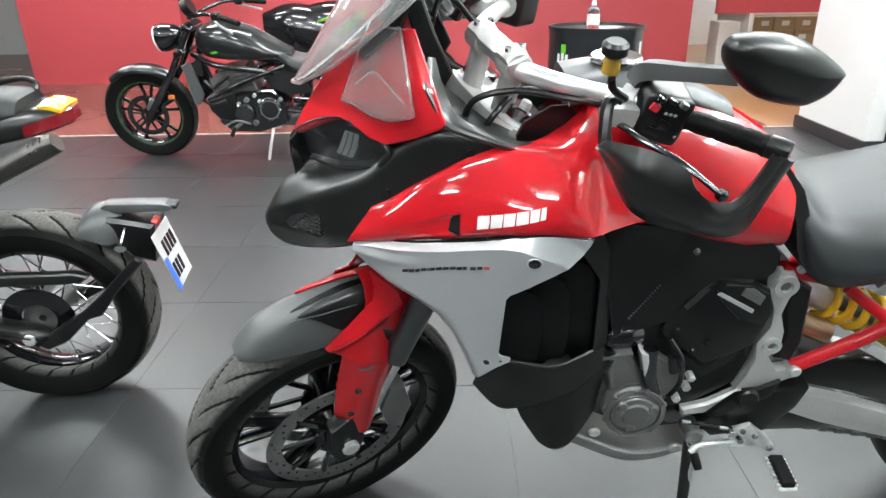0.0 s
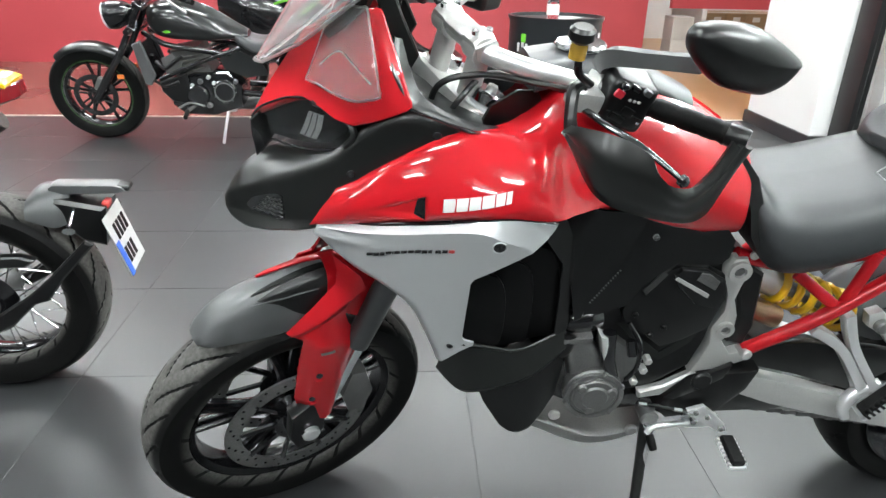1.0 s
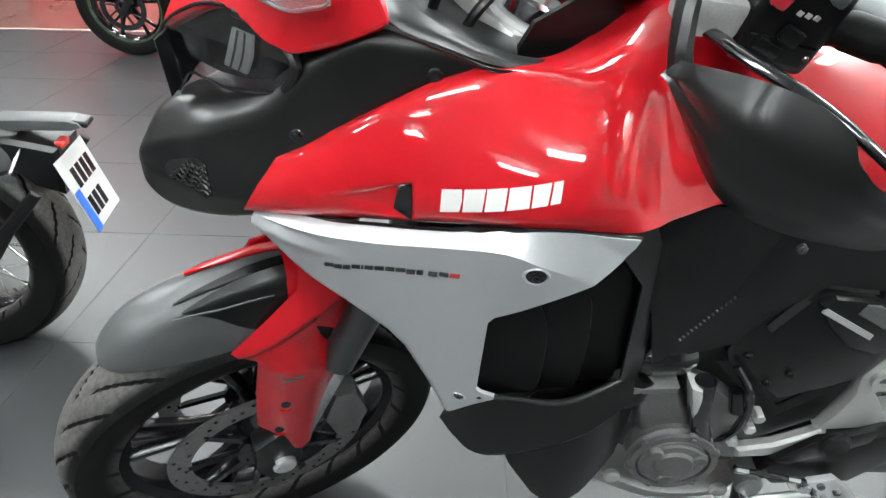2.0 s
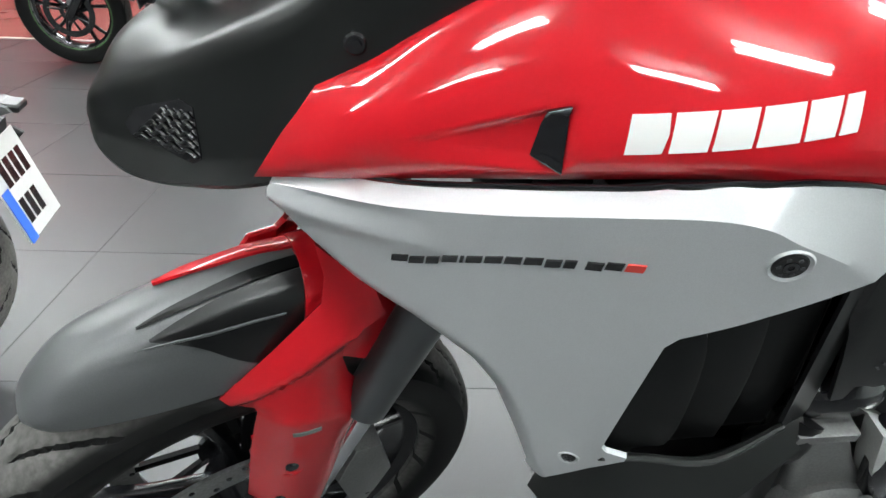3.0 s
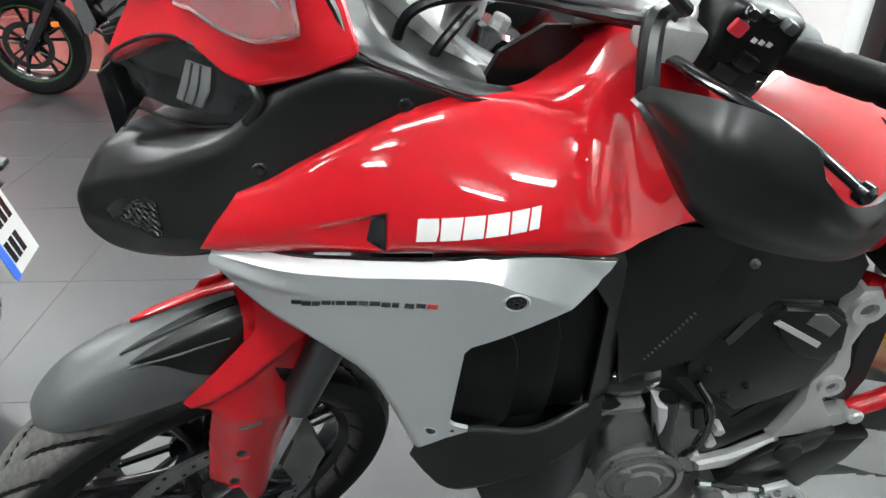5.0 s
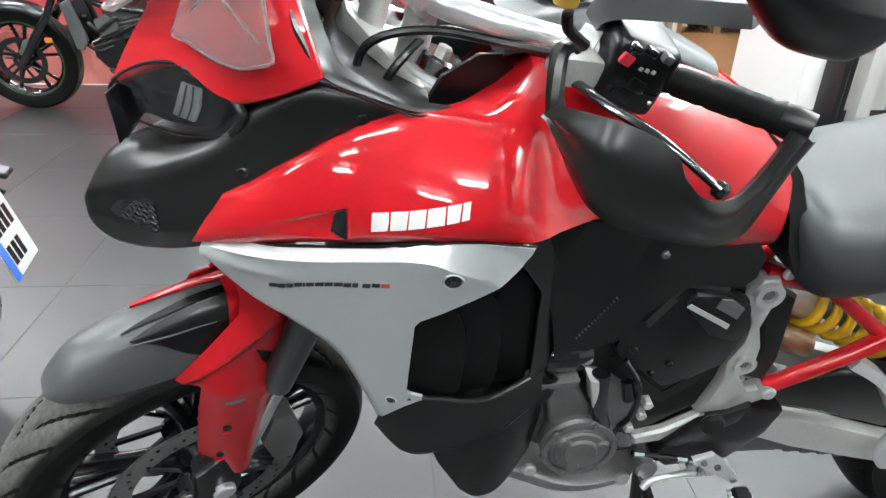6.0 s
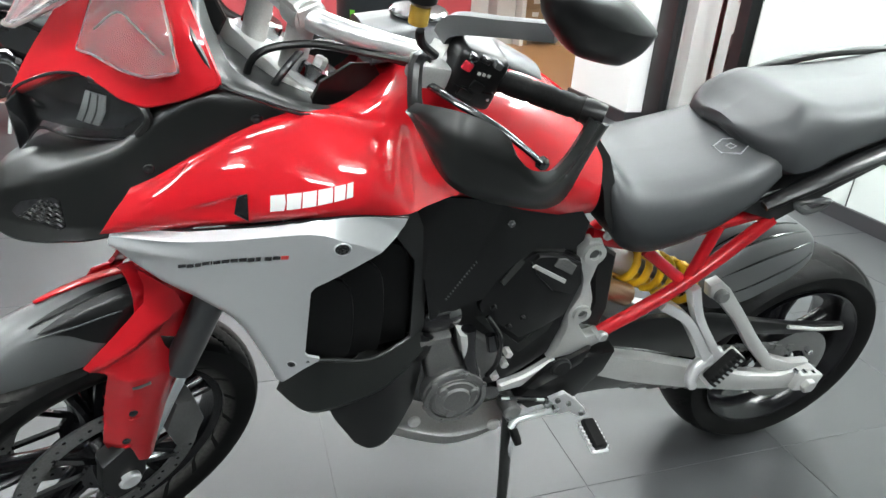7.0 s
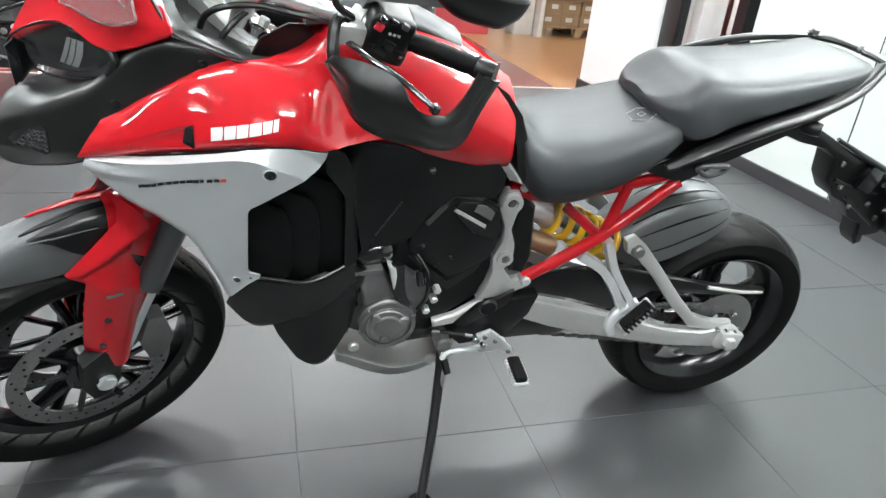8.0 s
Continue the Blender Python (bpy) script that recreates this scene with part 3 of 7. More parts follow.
    part("lever_perch", box((0.05, 0.042, 0.034), pose(-0.355, s * 0.212, 1.135, 0, 10, s * 15), 0.008, segs=2), ALU, moto, m=STEER)
    part("lever_clamp", rod([(-0.330, s * 0.182, 1.142), (-0.318, s * 0.200, 1.139)], 0.021, seg=18, n=1, ref=(0, 0, 1)), ALU, moto, m=STEER)

part("bar_clamp", plate([(-0.075, -0.010), (-0.075, 0.014), (-0.066, 0.023), (-0.036, 0.023), (-0.026, 0.017), (0.026, 0.017), (0.036, 0.023), (0.066, 0.023), (0.075, 0.014), (0.075, -0.010), (0.035, -0.010), (0.028, 0.002), (-0.028, 0.002), (-0.035, -0.010)], -0.020, 0.020, 0.007, segs=2),
     ALU, moto, "one-piece cast bar clamp", m=STEER @ pose(-0.449, 0, 1.158, 0, -15, 0) @ pose(0, 0, 0, 0, 0, 90))
# hand guards


def hand_guard():
    """A deep curved shield that narrows to a strut at the bar's end."""
    low = spline([(-0.399, -0.247, 1.107), (-0.405, -0.285, 1.090), (-0.403, -0.335, 1.061), (-0.375, -0.365, 1.045), (-0.322, -0.395, 1.033), (-0.275, -0.405, 1.020), (-0.244, -0.407, 1.027), (-0.222, -0.402, 1.066), (-0.202, -0.397, 1.097), (-0.184, -0.394, 1.122)], 6)
    high = spline([(-0.398, -0.247, 1.112), (-0.401, -0.280, 1.130), (-0.394, -0.320, 1.145), (-0.370, -0.350, 1.140), (-0.356, -0.373, 1.130), (-0.350, -0.390, 1.112), (-0.332, -0.402, 1.094), (-0.292, -0.404, 1.082), (-0.258, -0.400, 1.103), (-0.230, -0.394, 1.142)], 6)
    b = bmesh.new()
    rows = []
    for i, (l, h) in enumerate(zip(low, high)):
        u = i / (len(low) - 1)
        mid = (l + h) / 2 + np.array((-0.014, -0.014, -0.002)) * (0.10 + 0.75 * math.sin(math.pi * min(1, u * 1.3 + 0.02)))
        rows.append(spline([l, (l + mid) / 2 + np.array((-0.005, -0.004, 0)), mid, (h + mid) / 2 + np.array((-0.005, -0.004, 0)), h], 3))
    rings(b, rows, False, False)
    bmesh.ops.recalc_face_normals(b, faces=b.faces)
    bmesh.ops.solidify(b, geom=list(b.faces), thickness=-0.008)
    return b


pair("hand_guard", hand_guard(), BEAK, moto, "black plastic hand guard", m=STEER)
pair("guard_bracket", rod([(-0.345, -0.205, 1.152), (-0.378, -0.212, 1.156), (-0.396, -0.236, 1.128), (-0.399, -0.250, 1.105)], [0.008, 0.010, 0.010, 0.011], seg=8, n=4), PLASTIC, moto, m=STEER)

# mirrors: folded low on their stems
stem = [(-0.312, -0.186, 1.165), (-0.310, -0.202, 1.190), (-0.292, -0.262, 1.212), (-0.271, -0.332, 1.236)]
pair("mirror_stem", rod(stem, [0.010, 0.011, 0.009, 0.009], seg=12, n=5, flat=1.3, square=True, ref=(0, 0, 1)), GREYPLASTIC, moto, m=STEER)


def mirror_head():
    """Angular shell: blunt near the stem, tapering to a point, domed in front and flat behind."""
    c0, c1 = np.array((-0.345, -0.352, 1.274)), np.array((-0.160, -0.399, 1.248))
    ax = (c1 - c0) / np.linalg.norm(c1 - c0)
    nrm = np.array((-ax[1], ax[0], 0)) / math.hypot(ax[0], ax[1])
    up = np.cross(ax, nrm)
    up = up if up[2] > 0 else -up
    nrm = nrm if nrm[1] < 0 else -nrm
    outline = [(-0.002, 0.021), (0.0, 0.033), (0.012, 0.041), (0.042, 0.045), (0.079, 0.045), (0.119, 0.036), (0.178, 0.011), (0.183, 0.0), (0.175, -0.022), (0.153, -0.039), (0.134, -0.043), (0.087, -0.039), (0.058, -0.031), (0.030, -0.014), (0.007, 0.004)]
    fine = spline(outline, 3, True)
    mid = np.array((0.075, 0.012))
    b = bmesh.new()
    loops = []
    for k, t in ((0.05, -0.014), (0.90, -0.013), (0.98, -0.009), (1.0, 0.0), (0.985, 0.008), (0.93, 0.016), (0.80, 0.024), (0.50, 0.032), (0.25, 0.034), (0.04, 0.035)):
        loops.append([c0 + ax * q[0] + up * q[1] + nrm * t for q in (mid + (p - mid) * k for p in fine)])
    rings(b, loops, True, True)
    return b


pair("mirror", mirror_head(), PLASTIC, moto, "black plastic rear-view mirror", m=STEER)
# clutch fluid reservoir
part("reservoir", rod([(-0.398, -0.222, 1.214), (-0.398, -0.222, 1.238)], 0.0125, seg=20, n=1), material("amber_fluid_cup", (0.33, 0.20, 0.025), 0.25, coat=0.4), moto, "amber fluid reservoir with a black lid", m=STEER)
part("reservoir_lid", disc(0.0185, 0.022, (-0.398, -0.222, 1.249), "z", 24, 0.005), PLASTIC, moto, m=STEER)
part("reservoir_hose", rod([(-0.395, -0.225, 1.205), (-0.385, -0.222, 1.185), (-0.36, -0.225, 1.165)], 0.006, seg=8), PLASTIC, moto, m=STEER)
for k, pts in enumerate(([(-0.36, -0.22, 1.15), (-0.40, -0.15, 1.135), (-0.46, -0.08, 1.125), (-0.52, -0.05, 1.10), (-0.54, -0.06, 1.03)],
                         [(-0.34, -0.23, 1.14), (-0.38, -0.13, 1.12), (-0.43, -0.06, 1.11), (-0.50, -0.09, 1.095), (-0.52, -0.085, 1.05)],
                         [(-0.45, 0.09, 1.17), (-0.50, 0.10, 1.22), (-0.53, 0.09, 1.16), (-0.53, 0.06, 1.08)])):
    part("cable", rod(pts, 0.0055, seg=8, n=6), PLASTIC, moto, m=STEER)

# silver panel: its shape first, since the tank cover stands on its upper edge
def smooth_line(pts):
    """A smooth function through points of (x, value)."""
    fine = spline(pts, 8)
    xs, vs = [p[0] for p in fine], [p[1] for p in fine]
    return lambda x: float(np.interp(x, xs, vs))


panel_crease = smooth_line([(-0.72, 0.843), (-0.66, 0.866), (-0.60, 0.8820), (-0.545, 0.8955), (-0.50, 0.9072), (-0.46, 0.9175), (-0.435, 0.9205), (-0.415, 0.918), (-0.40, 0.911), (-0.37, 0.898), (-0.345, 0.883), (-0.32, 0.862), (-0.29, 0.83)])
panel_bow = smooth_line([(-0.72, 0.128), (-0.70, 0.146), (-0.66, 0.178), (-0.606, 0.211), (-0.545, 0.237), (-0.50, 0.252), (-0.464, 0.264), (-0.43, 0.272), (-0.397, 0.2765), (-0.36, 0.276), (-0.32, 0.271), (-0.28, 0.262)])
panel_top = smooth_line([(-0.71, 0.848), (-0.69, 0.860), (-0.66, 0.871), (-0.60, 0.886), (-0.545, 0.900), (-0.50, 0.9116), (-0.46, 0.9225), (-0.43, 0.9305), (-0.40, 0.9355), (-0.37, 0.9355), (-0.35, 0.933), (-0.306, 0.923), (-0.28, 0.917)])
FRONT_EDGE = [(-0.697, 0.830), (-0.682, 0.818), (-0.634, 0.786), (-0.593, 0.768), (-0.566, 0.750), (-0.545, 0.734), (-0.527, 0.709), (-0.504, 0.648), (-0.488, 0.600), (-0.470, 0.54)]


def panel_depth(x, z):
    """The silver panel: bowed outward, a ledge above its crease, a soft spear at its tip and a tucked front edge."""
    d = panel_bow(x) - 0.2 * (0.885 - z)
    k = max(0.0, (z - panel_crease(x)) / np.interp(x, [-0.60, -0.46, -0.43, -0.40, -0.35], [0.005, 0.006, 0.011, 0.026, 0.044]))
    low = z - np.interp(x, [p[0] for p in FRONT_EDGE], [p[1] for p in FRONT_EDGE])
    spear = 0.0035 * math.exp(-((z - 0.842 - 0.16 * (x + 0.69)) / 0.0075) ** 2) * max(0.0, min(1.0, (-0.56 - x) / 0.08))
    groove = 0.004 * math.exp(-((z - 0.857 - 0.18 * (x + 0.69)) / 0.006) ** 2) * max(0.0, min(1.0, (-0.58 - x) / 0.08))
    return -(d + spear - groove - np.interp(x, [-0.46, -0.40, -0.34], [0.026, 0.021, 0.018]) * min(1.0, k) - 0.014 * max(0.0, 1 - low / np.interp(x, [-0.70, -0.55, -0.47], [0.012, 0.022, 0.045])) ** 1.5)


# tank cover: rows of (x, d, z) from the lower edge upward, front to rear
TANK = [
    [(-0.708, 0.133, 0.853), (-0.702, 0.139, 0.863), (-0.692, 0.143, 0.879), (-0.681, 0.146, 0.896), (-0.669, 0.148, 0.912), (-0.660, 0.146, 0.9245), (-0.656, 0.132, 0.927)],
    [(-0.676, 0.154, 0.866), (-0.672, 0.161, 0.878), (-0.666, 0.164, 0.892), (-0.658, 0.164, 0.907), (-0.649, 0.161, 0.921), (-0.641, 0.151, 0.936), (-0.637, 0.136, 0.938)],
    [(-0.640, 0.172, 0.8765), (-0.637, 0.181, 0.888), (-0.633, 0.184, 0.904), (-0.628, 0.181, 0.921), (-0.622, 0.173, 0.937), (-0.617, 0.158, 0.9515), (-0.614, 0.142, 0.953)],
    [(-0.575, 0.195, 0.8925), (-0.575, 0.2055, 0.904), (-0.575, 0.2075, 0.922), (-0.574, 0.203, 0.942), (-0.573, 0.193, 0.962), (-0.572, 0.175, 0.981), (-0.570, 0.158, 0.983)],
    [(-0.520, 0.217, 0.9065), (-0.520, 0.2265, 0.918), (-0.520, 0.2265, 0.935), (-0.520, 0.221, 0.957), (-0.520, 0.210, 0.982), (-0.519, 0.191, 1.012), (-0.518, 0.172, 1.016)],
    [(-0.484, 0.231, 0.916), (-0.484, 0.2415, 0.928), (-0.484, 0.2395, 0.943), (-0.484, 0.231, 0.965), (-0.484, 0.216, 0.993), (-0.483, 0.193, 1.029), (-0.482, 0.172, 1.033)],
    [(-0.440, 0.248, 0.9275), (-0.440, 0.258, 0.940), (-0.440, 0.2545, 0.956), (-0.440, 0.243, 0.979), (-0.440, 0.223, 1.007), (-0.438, 0.190, 1.040), (-0.436, 0.166, 1.046)],
    [(-0.395, 0.262, 0.936), (-0.395, 0.269, 0.949), (-0.395, 0.265, 0.966), (-0.395, 0.250, 0.989), (-0.395, 0.225, 1.016), (-0.393, 0.182, 1.040), (-0.388, 0.140, 1.041)],
    [(-0.350, 0.259, 0.9325), (-0.350, 0.263, 0.948), (-0.350, 0.257, 0.968), (-0.350, 0.238, 0.995), (-0.350, 0.207, 1.023), (-0.350, 0.158, 1.043), (-0.344, 0.088, 1.042)],
    [(-0.310, 0.248, 0.924), (-0.312, 0.247, 0.943), (-0.312, 0.236, 0.967), (-0.312, 0.213, 0.998), (-0.312, 0.181, 1.027), (-0.312, 0.134, 1.054), (-0.312, 0.072, 1.063)],
    [(-0.288, 0.236, 0.921), (-0.290, 0.220, 0.942), (-0.292, 0.200, 0.968), (-0.292, 0.178, 1.0), (-0.292, 0.156, 1.031), (-0.292, 0.118, 1.059), (-0.292, 0.077, 1.077)],
    [(-0.260, 0.215, 0.919), (-0.262, 0.199, 0.939), (-0.262, 0.182, 0.966), (-0.262, 0.165, 0.998), (-0.262, 0.147, 1.030), (-0.262, 0.112, 1.061), (-0.262, 0.073, 1.080)],
    [(-0.190, 0.174, 0.909), (-0.190, 0.175, 0.926), (-0.190, 0.174, 0.955), (-0.190, 0.163, 0.990), (-0.190, 0.142, 1.027), (-0.190, 0.105, 1.062), (-0.190, 0.065, 1.082)],
    [(-0.100, 0.150, 0.866), (-0.100, 0.159, 0.890), (-0.100, 0.163, 0.930), (-0.100, 0.155, 0.970), (-0.100, 0.135, 1.010), (-0.100, 0.100, 1.045), (-0.100, 0.058, 1.063)],
    [(0.0, 0.132, 0.834), (0.0, 0.146, 0.860), (0.0, 0.151, 0.900), (0.0, 0.142, 0.945), (0.0, 0.119, 0.985), (0.0, 0.085, 1.010), (0.0, 0.050, 1.025)],
    [(0.066, 0.120, 0.827), (0.066, 0.132, 0.845), (0.066, 0.135, 0.870), (0.066, 0.128, 0.905), (0.066, 0.108, 0.945), (0.066, 0.078, 0.970), (0.066, 0.045, 0.985)]]
lobe = slice(2, 9)
for c in range(1, 6):
    xs = [row[c][0] for row in TANK[lobe]]
    fits = [np.polyfit(xs, [row[c][k] for row in TANK[lobe]], 3) for k in (1, 2)]
    for row in TANK[lobe]:
        row[c] = (row[c][0], float(np.polyval(fits[0], row[c][0])), float(np.polyval(fits[1], row[c][0])))
vent_high = smooth_line([(-0.605, 0.917), (-0.56, 0.9355), (-0.5105, 0.9565)])
vent_low = smooth_line([(-0.605, 0.905), (-0.56, 0.9105), (-0.5105, 0.9165)])


def calm_grid(rows, n, m, keep, turns):
    """A fine grid through rows of points, relaxed inside and left sharp near its upper edge."""
    rows = [spline(r, n) for r in rows]
    cols = [spline([r[i] for r in rows], m) for i in range(len(rows[0]))]
    g = np.array([[c[j] for c in cols] for j in range(len(cols[0]))])
    w = np.zeros(g.shape[:2])
    w[1:-1, 1:-1] = 1.0
    w[:, -keep:] *= np.linspace(0.6, 0.0, keep)
    w[:, :5] *= np.linspace(0.0, 0.8, 5)
    for _ in range(turns):
        mean = g.copy()
        mean[1:-1, 1:-1] = (g[:-2, 1:-1] + g[2:, 1:-1] + g[1:-1, :-2] + g[1:-1, 2:]) / 4
        g += (mean - g) * 0.8 * w[:, :, None]
    return g


grid = calm_grid([[(x, -d, z) for x, d, z in row] for row in TANK], 10, 12, 16, 45)
tank_bm = bmesh.new()
rings(tank_bm, grid, False, False)
bmesh.ops.recalc_face_normals(tank_bm, faces=tank_bm.faces)
for v in tank_bm.verts:
    x, z = v.co.x, v.co.z
    if -0.605 < x < -0.511 and vent_low(x) < z < vent_high(x):
        sink = (x + 0.605) / 0.094
        v.co.y += 0.008 * sink * min(1.0, (vent_high(x) - z) / 0.005) * min(1.0, (z - vent_low(x)) / 0.010)
bmesh.ops.solidify(tank_bm, geom=list(tank_bm.faces), thickness=0.005)
tank_l = pair("tank_cover", tank_bm, RED, moto, "gloss red tank fairing with white lettering bars", sharp=50)[0]
part("tank", body([(-0.315, [(0.001, 0.86), (0.12, 0.90), (0.14, 0.97), (0.07, 1.045), (0.001, 1.06)]), (-0.2, [(0.001, 0.86), (0.12, 0.87), (0.14, 0.95), (0.07, 1.07), (0.001, 1.085)]),
                   (-0.05, [(0.001, 0.83), (0.11, 0.84), (0.125, 0.9), (0.055, 1.035), (0.001, 1.045)]), (0.065, [(0.001, 0.82), (0.10, 0.83), (0.11, 0.87), (0.04, 0.97), (0.001, 0.98)])]), RED, moto, "gloss red fuel tank top")
spine = body([(-0.33, [(0.001, 1.06), (0.085, 1.075), (0.09, 1.09), (0.06, 1.11), (0.001, 1.115)]), (-0.24, [(0.001, 1.07), (0.07, 1.085), (0.072, 1.10), (0.05, 1.122), (0.001, 1.128)]),
              (-0.14, [(0.001, 1.06), (0.058, 1.07), (0.06, 1.085), (0.04, 1.10), (0.001, 1.105)]), (-0.04, [(0.001, 1.03), (0.048, 1.035), (0.05, 1.045), (0.03, 1.058), (0.001, 1.06)])])
spine = part("tank_spine", spine, TANKCOVER, moto, "dark grey cover along the tank top")
part("filler_cap", disc(0.045, 0.012, (-0.24, 0, 1.131), "z", 32, 0.004), CHROME, spine)
from_left = BVHTree.FromObject(tank_l, bpy.context.evaluated_depsgraph_get())


def on_tank(x, z):
    """The depth of the tank's left flank."""
    hit = from_left.ray_cast(Vector((x, -1, z)), Vector((0, 1, 0)))[0]
    return hit.y if hit else -0.24


vent = part("tank_vent", skin([(-0.5285, 0.9235), (-0.5225, 0.9505), (-0.5105, 0.9555), (-0.5110, 0.9170)], lambda x, z: on_tank(x, z) - 0.001, 0.001, 0.006), GLOSSBLACK, tank_l, "black side vent")
part("vent_floor", skin([(-0.5285, 0.9235), (-0.5113, 0.9265), (-0.5115, 0.9165)], lambda x, z: on_tank(x, z) - 0.0022, 0.001, 0.006), TANKCOVER, vent)
# the name on the tank: six plain white blocks on a rising line
NAME = [[(0, 0), (0.165, 0), (0.18, 0.5), (0.17, 1), (0, 1)], [(0.195, 0), (0.36, 0), (0.37, 1), (0.195, 1)], [(0.38, 0), (0.545, 0), (0.55, 1), (0.385, 1)],
        [(0.565, 0), (0.745, 0), (0.745, 1), (0.57, 1)], [(0.765, 0), (0.895, 0), (0.905, 1), (0.765, 1)], [(0.915, 0), (0.995, 0), (1.0, 1), (0.925, 1)]]
for outline in NAME:
    pts = [(-0.4845 + 0.1025 * u + 0.0015 * v, 0.9375 + 0.0265 * u + (0.0205 - 0.004 * u) * v) for u, v in outline]
    part("lettering_bar", skin(pts, lambda x, z: on_tank(x, z) - 0.0010, 0.0008, 0.004), WHITE, tank_l, "white")

# silver side panel
silver = [(-0.697, 0.830), (-0.6985, 0.838), (-0.698, 0.848), (-0.692, panel_top(-0.692))] + [(x, panel_top(x)) for x in np.linspace(-0.675, -0.32, 25)] + [(-0.306, 0.923), (-0.309, 0.912), (-0.318, 0.898), (-0.347, 0.880), (-0.39, 0.852),
          (-0.430, 0.823), (-0.436, 0.812), (-0.440, 0.73), (-0.4425, 0.672), (-0.438, 0.666), (-0.421, 0.662), (-0.4215, 0.656), (-0.445, 0.634), (-0.4865, 0.583)] + FRONT_EDGE[-2:0:-1]
panel_l = pair("side_panel", skin(silver, panel_depth, 0.005, 0.0045, 0, panel_crease), SILVER, moto, "satin silver side fairing panel", sharp=30)[0]
for x, z, r in ((-0.397, 0.895, 0.0095), (-0.4626, 0.645, 0.0062)):
    y, e = panel_depth(x, z), 0.004
    face = Vector(((panel_depth(x + e, z) - panel_depth(x - e, z)) / (2 * e), -1, (panel_depth(x, z + e) - panel_depth(x, z - e)) / (2 * e)))
    seat_at = Matrix.Translation((x, y, z)) @ face.to_track_quat("-Y", "Z").to_matrix().to_4x4()
    part("panel_ring", lathe([(r, 0.0005), (r + 0.0018, -0.0012), (r + 0.0032, 0.0006), (r + 0.001, 0.003)], 28, None, seat_at), SILVER, panel_l)
    part("panel_bolt", disc(r, 0.004, (0, 0, 0), seat_at @ pose(0, 0.001, 0), 24, 0.001), PLASTIC, panel_l)
    part("bolt_socket", lathe([(r * 0.18, -0.0016), (r * 0.42, -0.0016), (r * 0.42, 0.0), (r * 0.18, 0.0)], 20, None, seat_at), GLOSSBLACK, panel_l)
    b = bmesh.new()
    for i in range(6):
        a = math.pi / 3 * i
        disc(r * 0.13, 0.001, (0, 0, 0), seat_at @ pose(r * 0.66 * math.cos(a), -0.0012, r * 0.66 * math.sin(a)), 8, 0, b)
    part("bolt_pins", b, TANKCOVER, panel_l)
part("panel_seal", rod([(x, panel_depth(x, panel_top(x)) + 0.0025, panel_top(x) + 0.0008) for x in np.linspace(-0.69, -0.305, 26)], 0.0018, seg=6, n=1), GLOSSBLACK, panel_l)


# the model name: one row of thin bars, the last one red
def mark_z(x):
    return float(np.interp(x, [-0.608, -0.573, -0.539, -0.502, -0.466], [0.8325, 0.8465, 0.8585, 0.8685, 0.8755]))


MARKS = (0.0, 0.085, 0.16, 0.225, 0.30, 0.325, 0.40, 0.48, 0.555, 0.635, 0.705, 0.785, 0.855, 0.925, 1.0)
for i, (u0, u1) in enumerate(zip(MARKS, MARKS[1:])):
    x0, x1 = -0.607 + 0.143 * u0, -0.607 + 0.143 * u1 - (0.005 if i == 10 else 0.0013)
    h = 0.0058
    b = skin([(x0, mark_z(x0)), (x1, mark_z(x1)), (x1 + 0.0006, mark_z(x1) + h), (x0 + 0.0006, mark_z(x0) + h)], lambda x, z: panel_depth(x, z) - 0.0011, 0.0015, 0.006)
    part("marking_bar", b, REDPRINT if i == 13 else GLOSSBLACK, panel_l)

# side duct: overlapping fins like scales, over a dark backing
duct = plate([(-0.46, 0.80), (-0.41, 0.84), (-0.30, 0.875), (-0.25, 0.82), (-0.235, 0.62), (-0.33, 0.58), (-0.45, 0.62)], -0.14, -0.10, 0.004)
duct = part("side_duct", duct, DUCTBLACK, moto, "black side air duct")
for d, right in ((0.188, [(-0.440, 0.795), (-0.395, 0.780), (-0.377, 0.772), (-0.364, 0.742), (-0.361, 0.685), (-0.366, 0.630), (-0.385, 0.621), (-0.450, 0.626)]),
                 (0.170, [(-0.430, 0.812), (-0.350, 0.796), (-0.329, 0.788), (-0.313, 0.760), (-0.308, 0.695), (-0.313, 0.622), (-0.330, 0.611), (-0.440, 0.615)]),
                 (0.154, [(-0.400, 0.836), (-0.300, 0.818), (-0.275, 0.800), (-0.262, 0.765), (-0.256, 0.700), (-0.262, 0.628), (-0.280, 0.612), (-0.420, 0.612)])):
    part("louvre", plate(right, -d, -d + 0.010, 0.0035, n=3, segs=2), DUCTBLACK, duct)
part("duct_sill", rod([(-0.440, -0.222, 0.655), (-0.40, -0.212, 0.640), (-0.33, -0.198, 0.618), (-0.26, -0.172, 0.632)], [0.004, 0.0035, 0.0045, 0.004], seg=8), BEAK, duct)
part("duct_edge", skin([(-0.305, 0.905), (-0.265, 0.88), (-0.240, 0.82), (-0.232, 0.64), (-0.245, 0.61), (-0.258, 0.63), (-0.262, 0.79), (-0.30, 0.85)], lambda x, z: -(0.185 - 0.4 * (x + 0.3)), 0.004, 0.02), PLASTIC, duct)

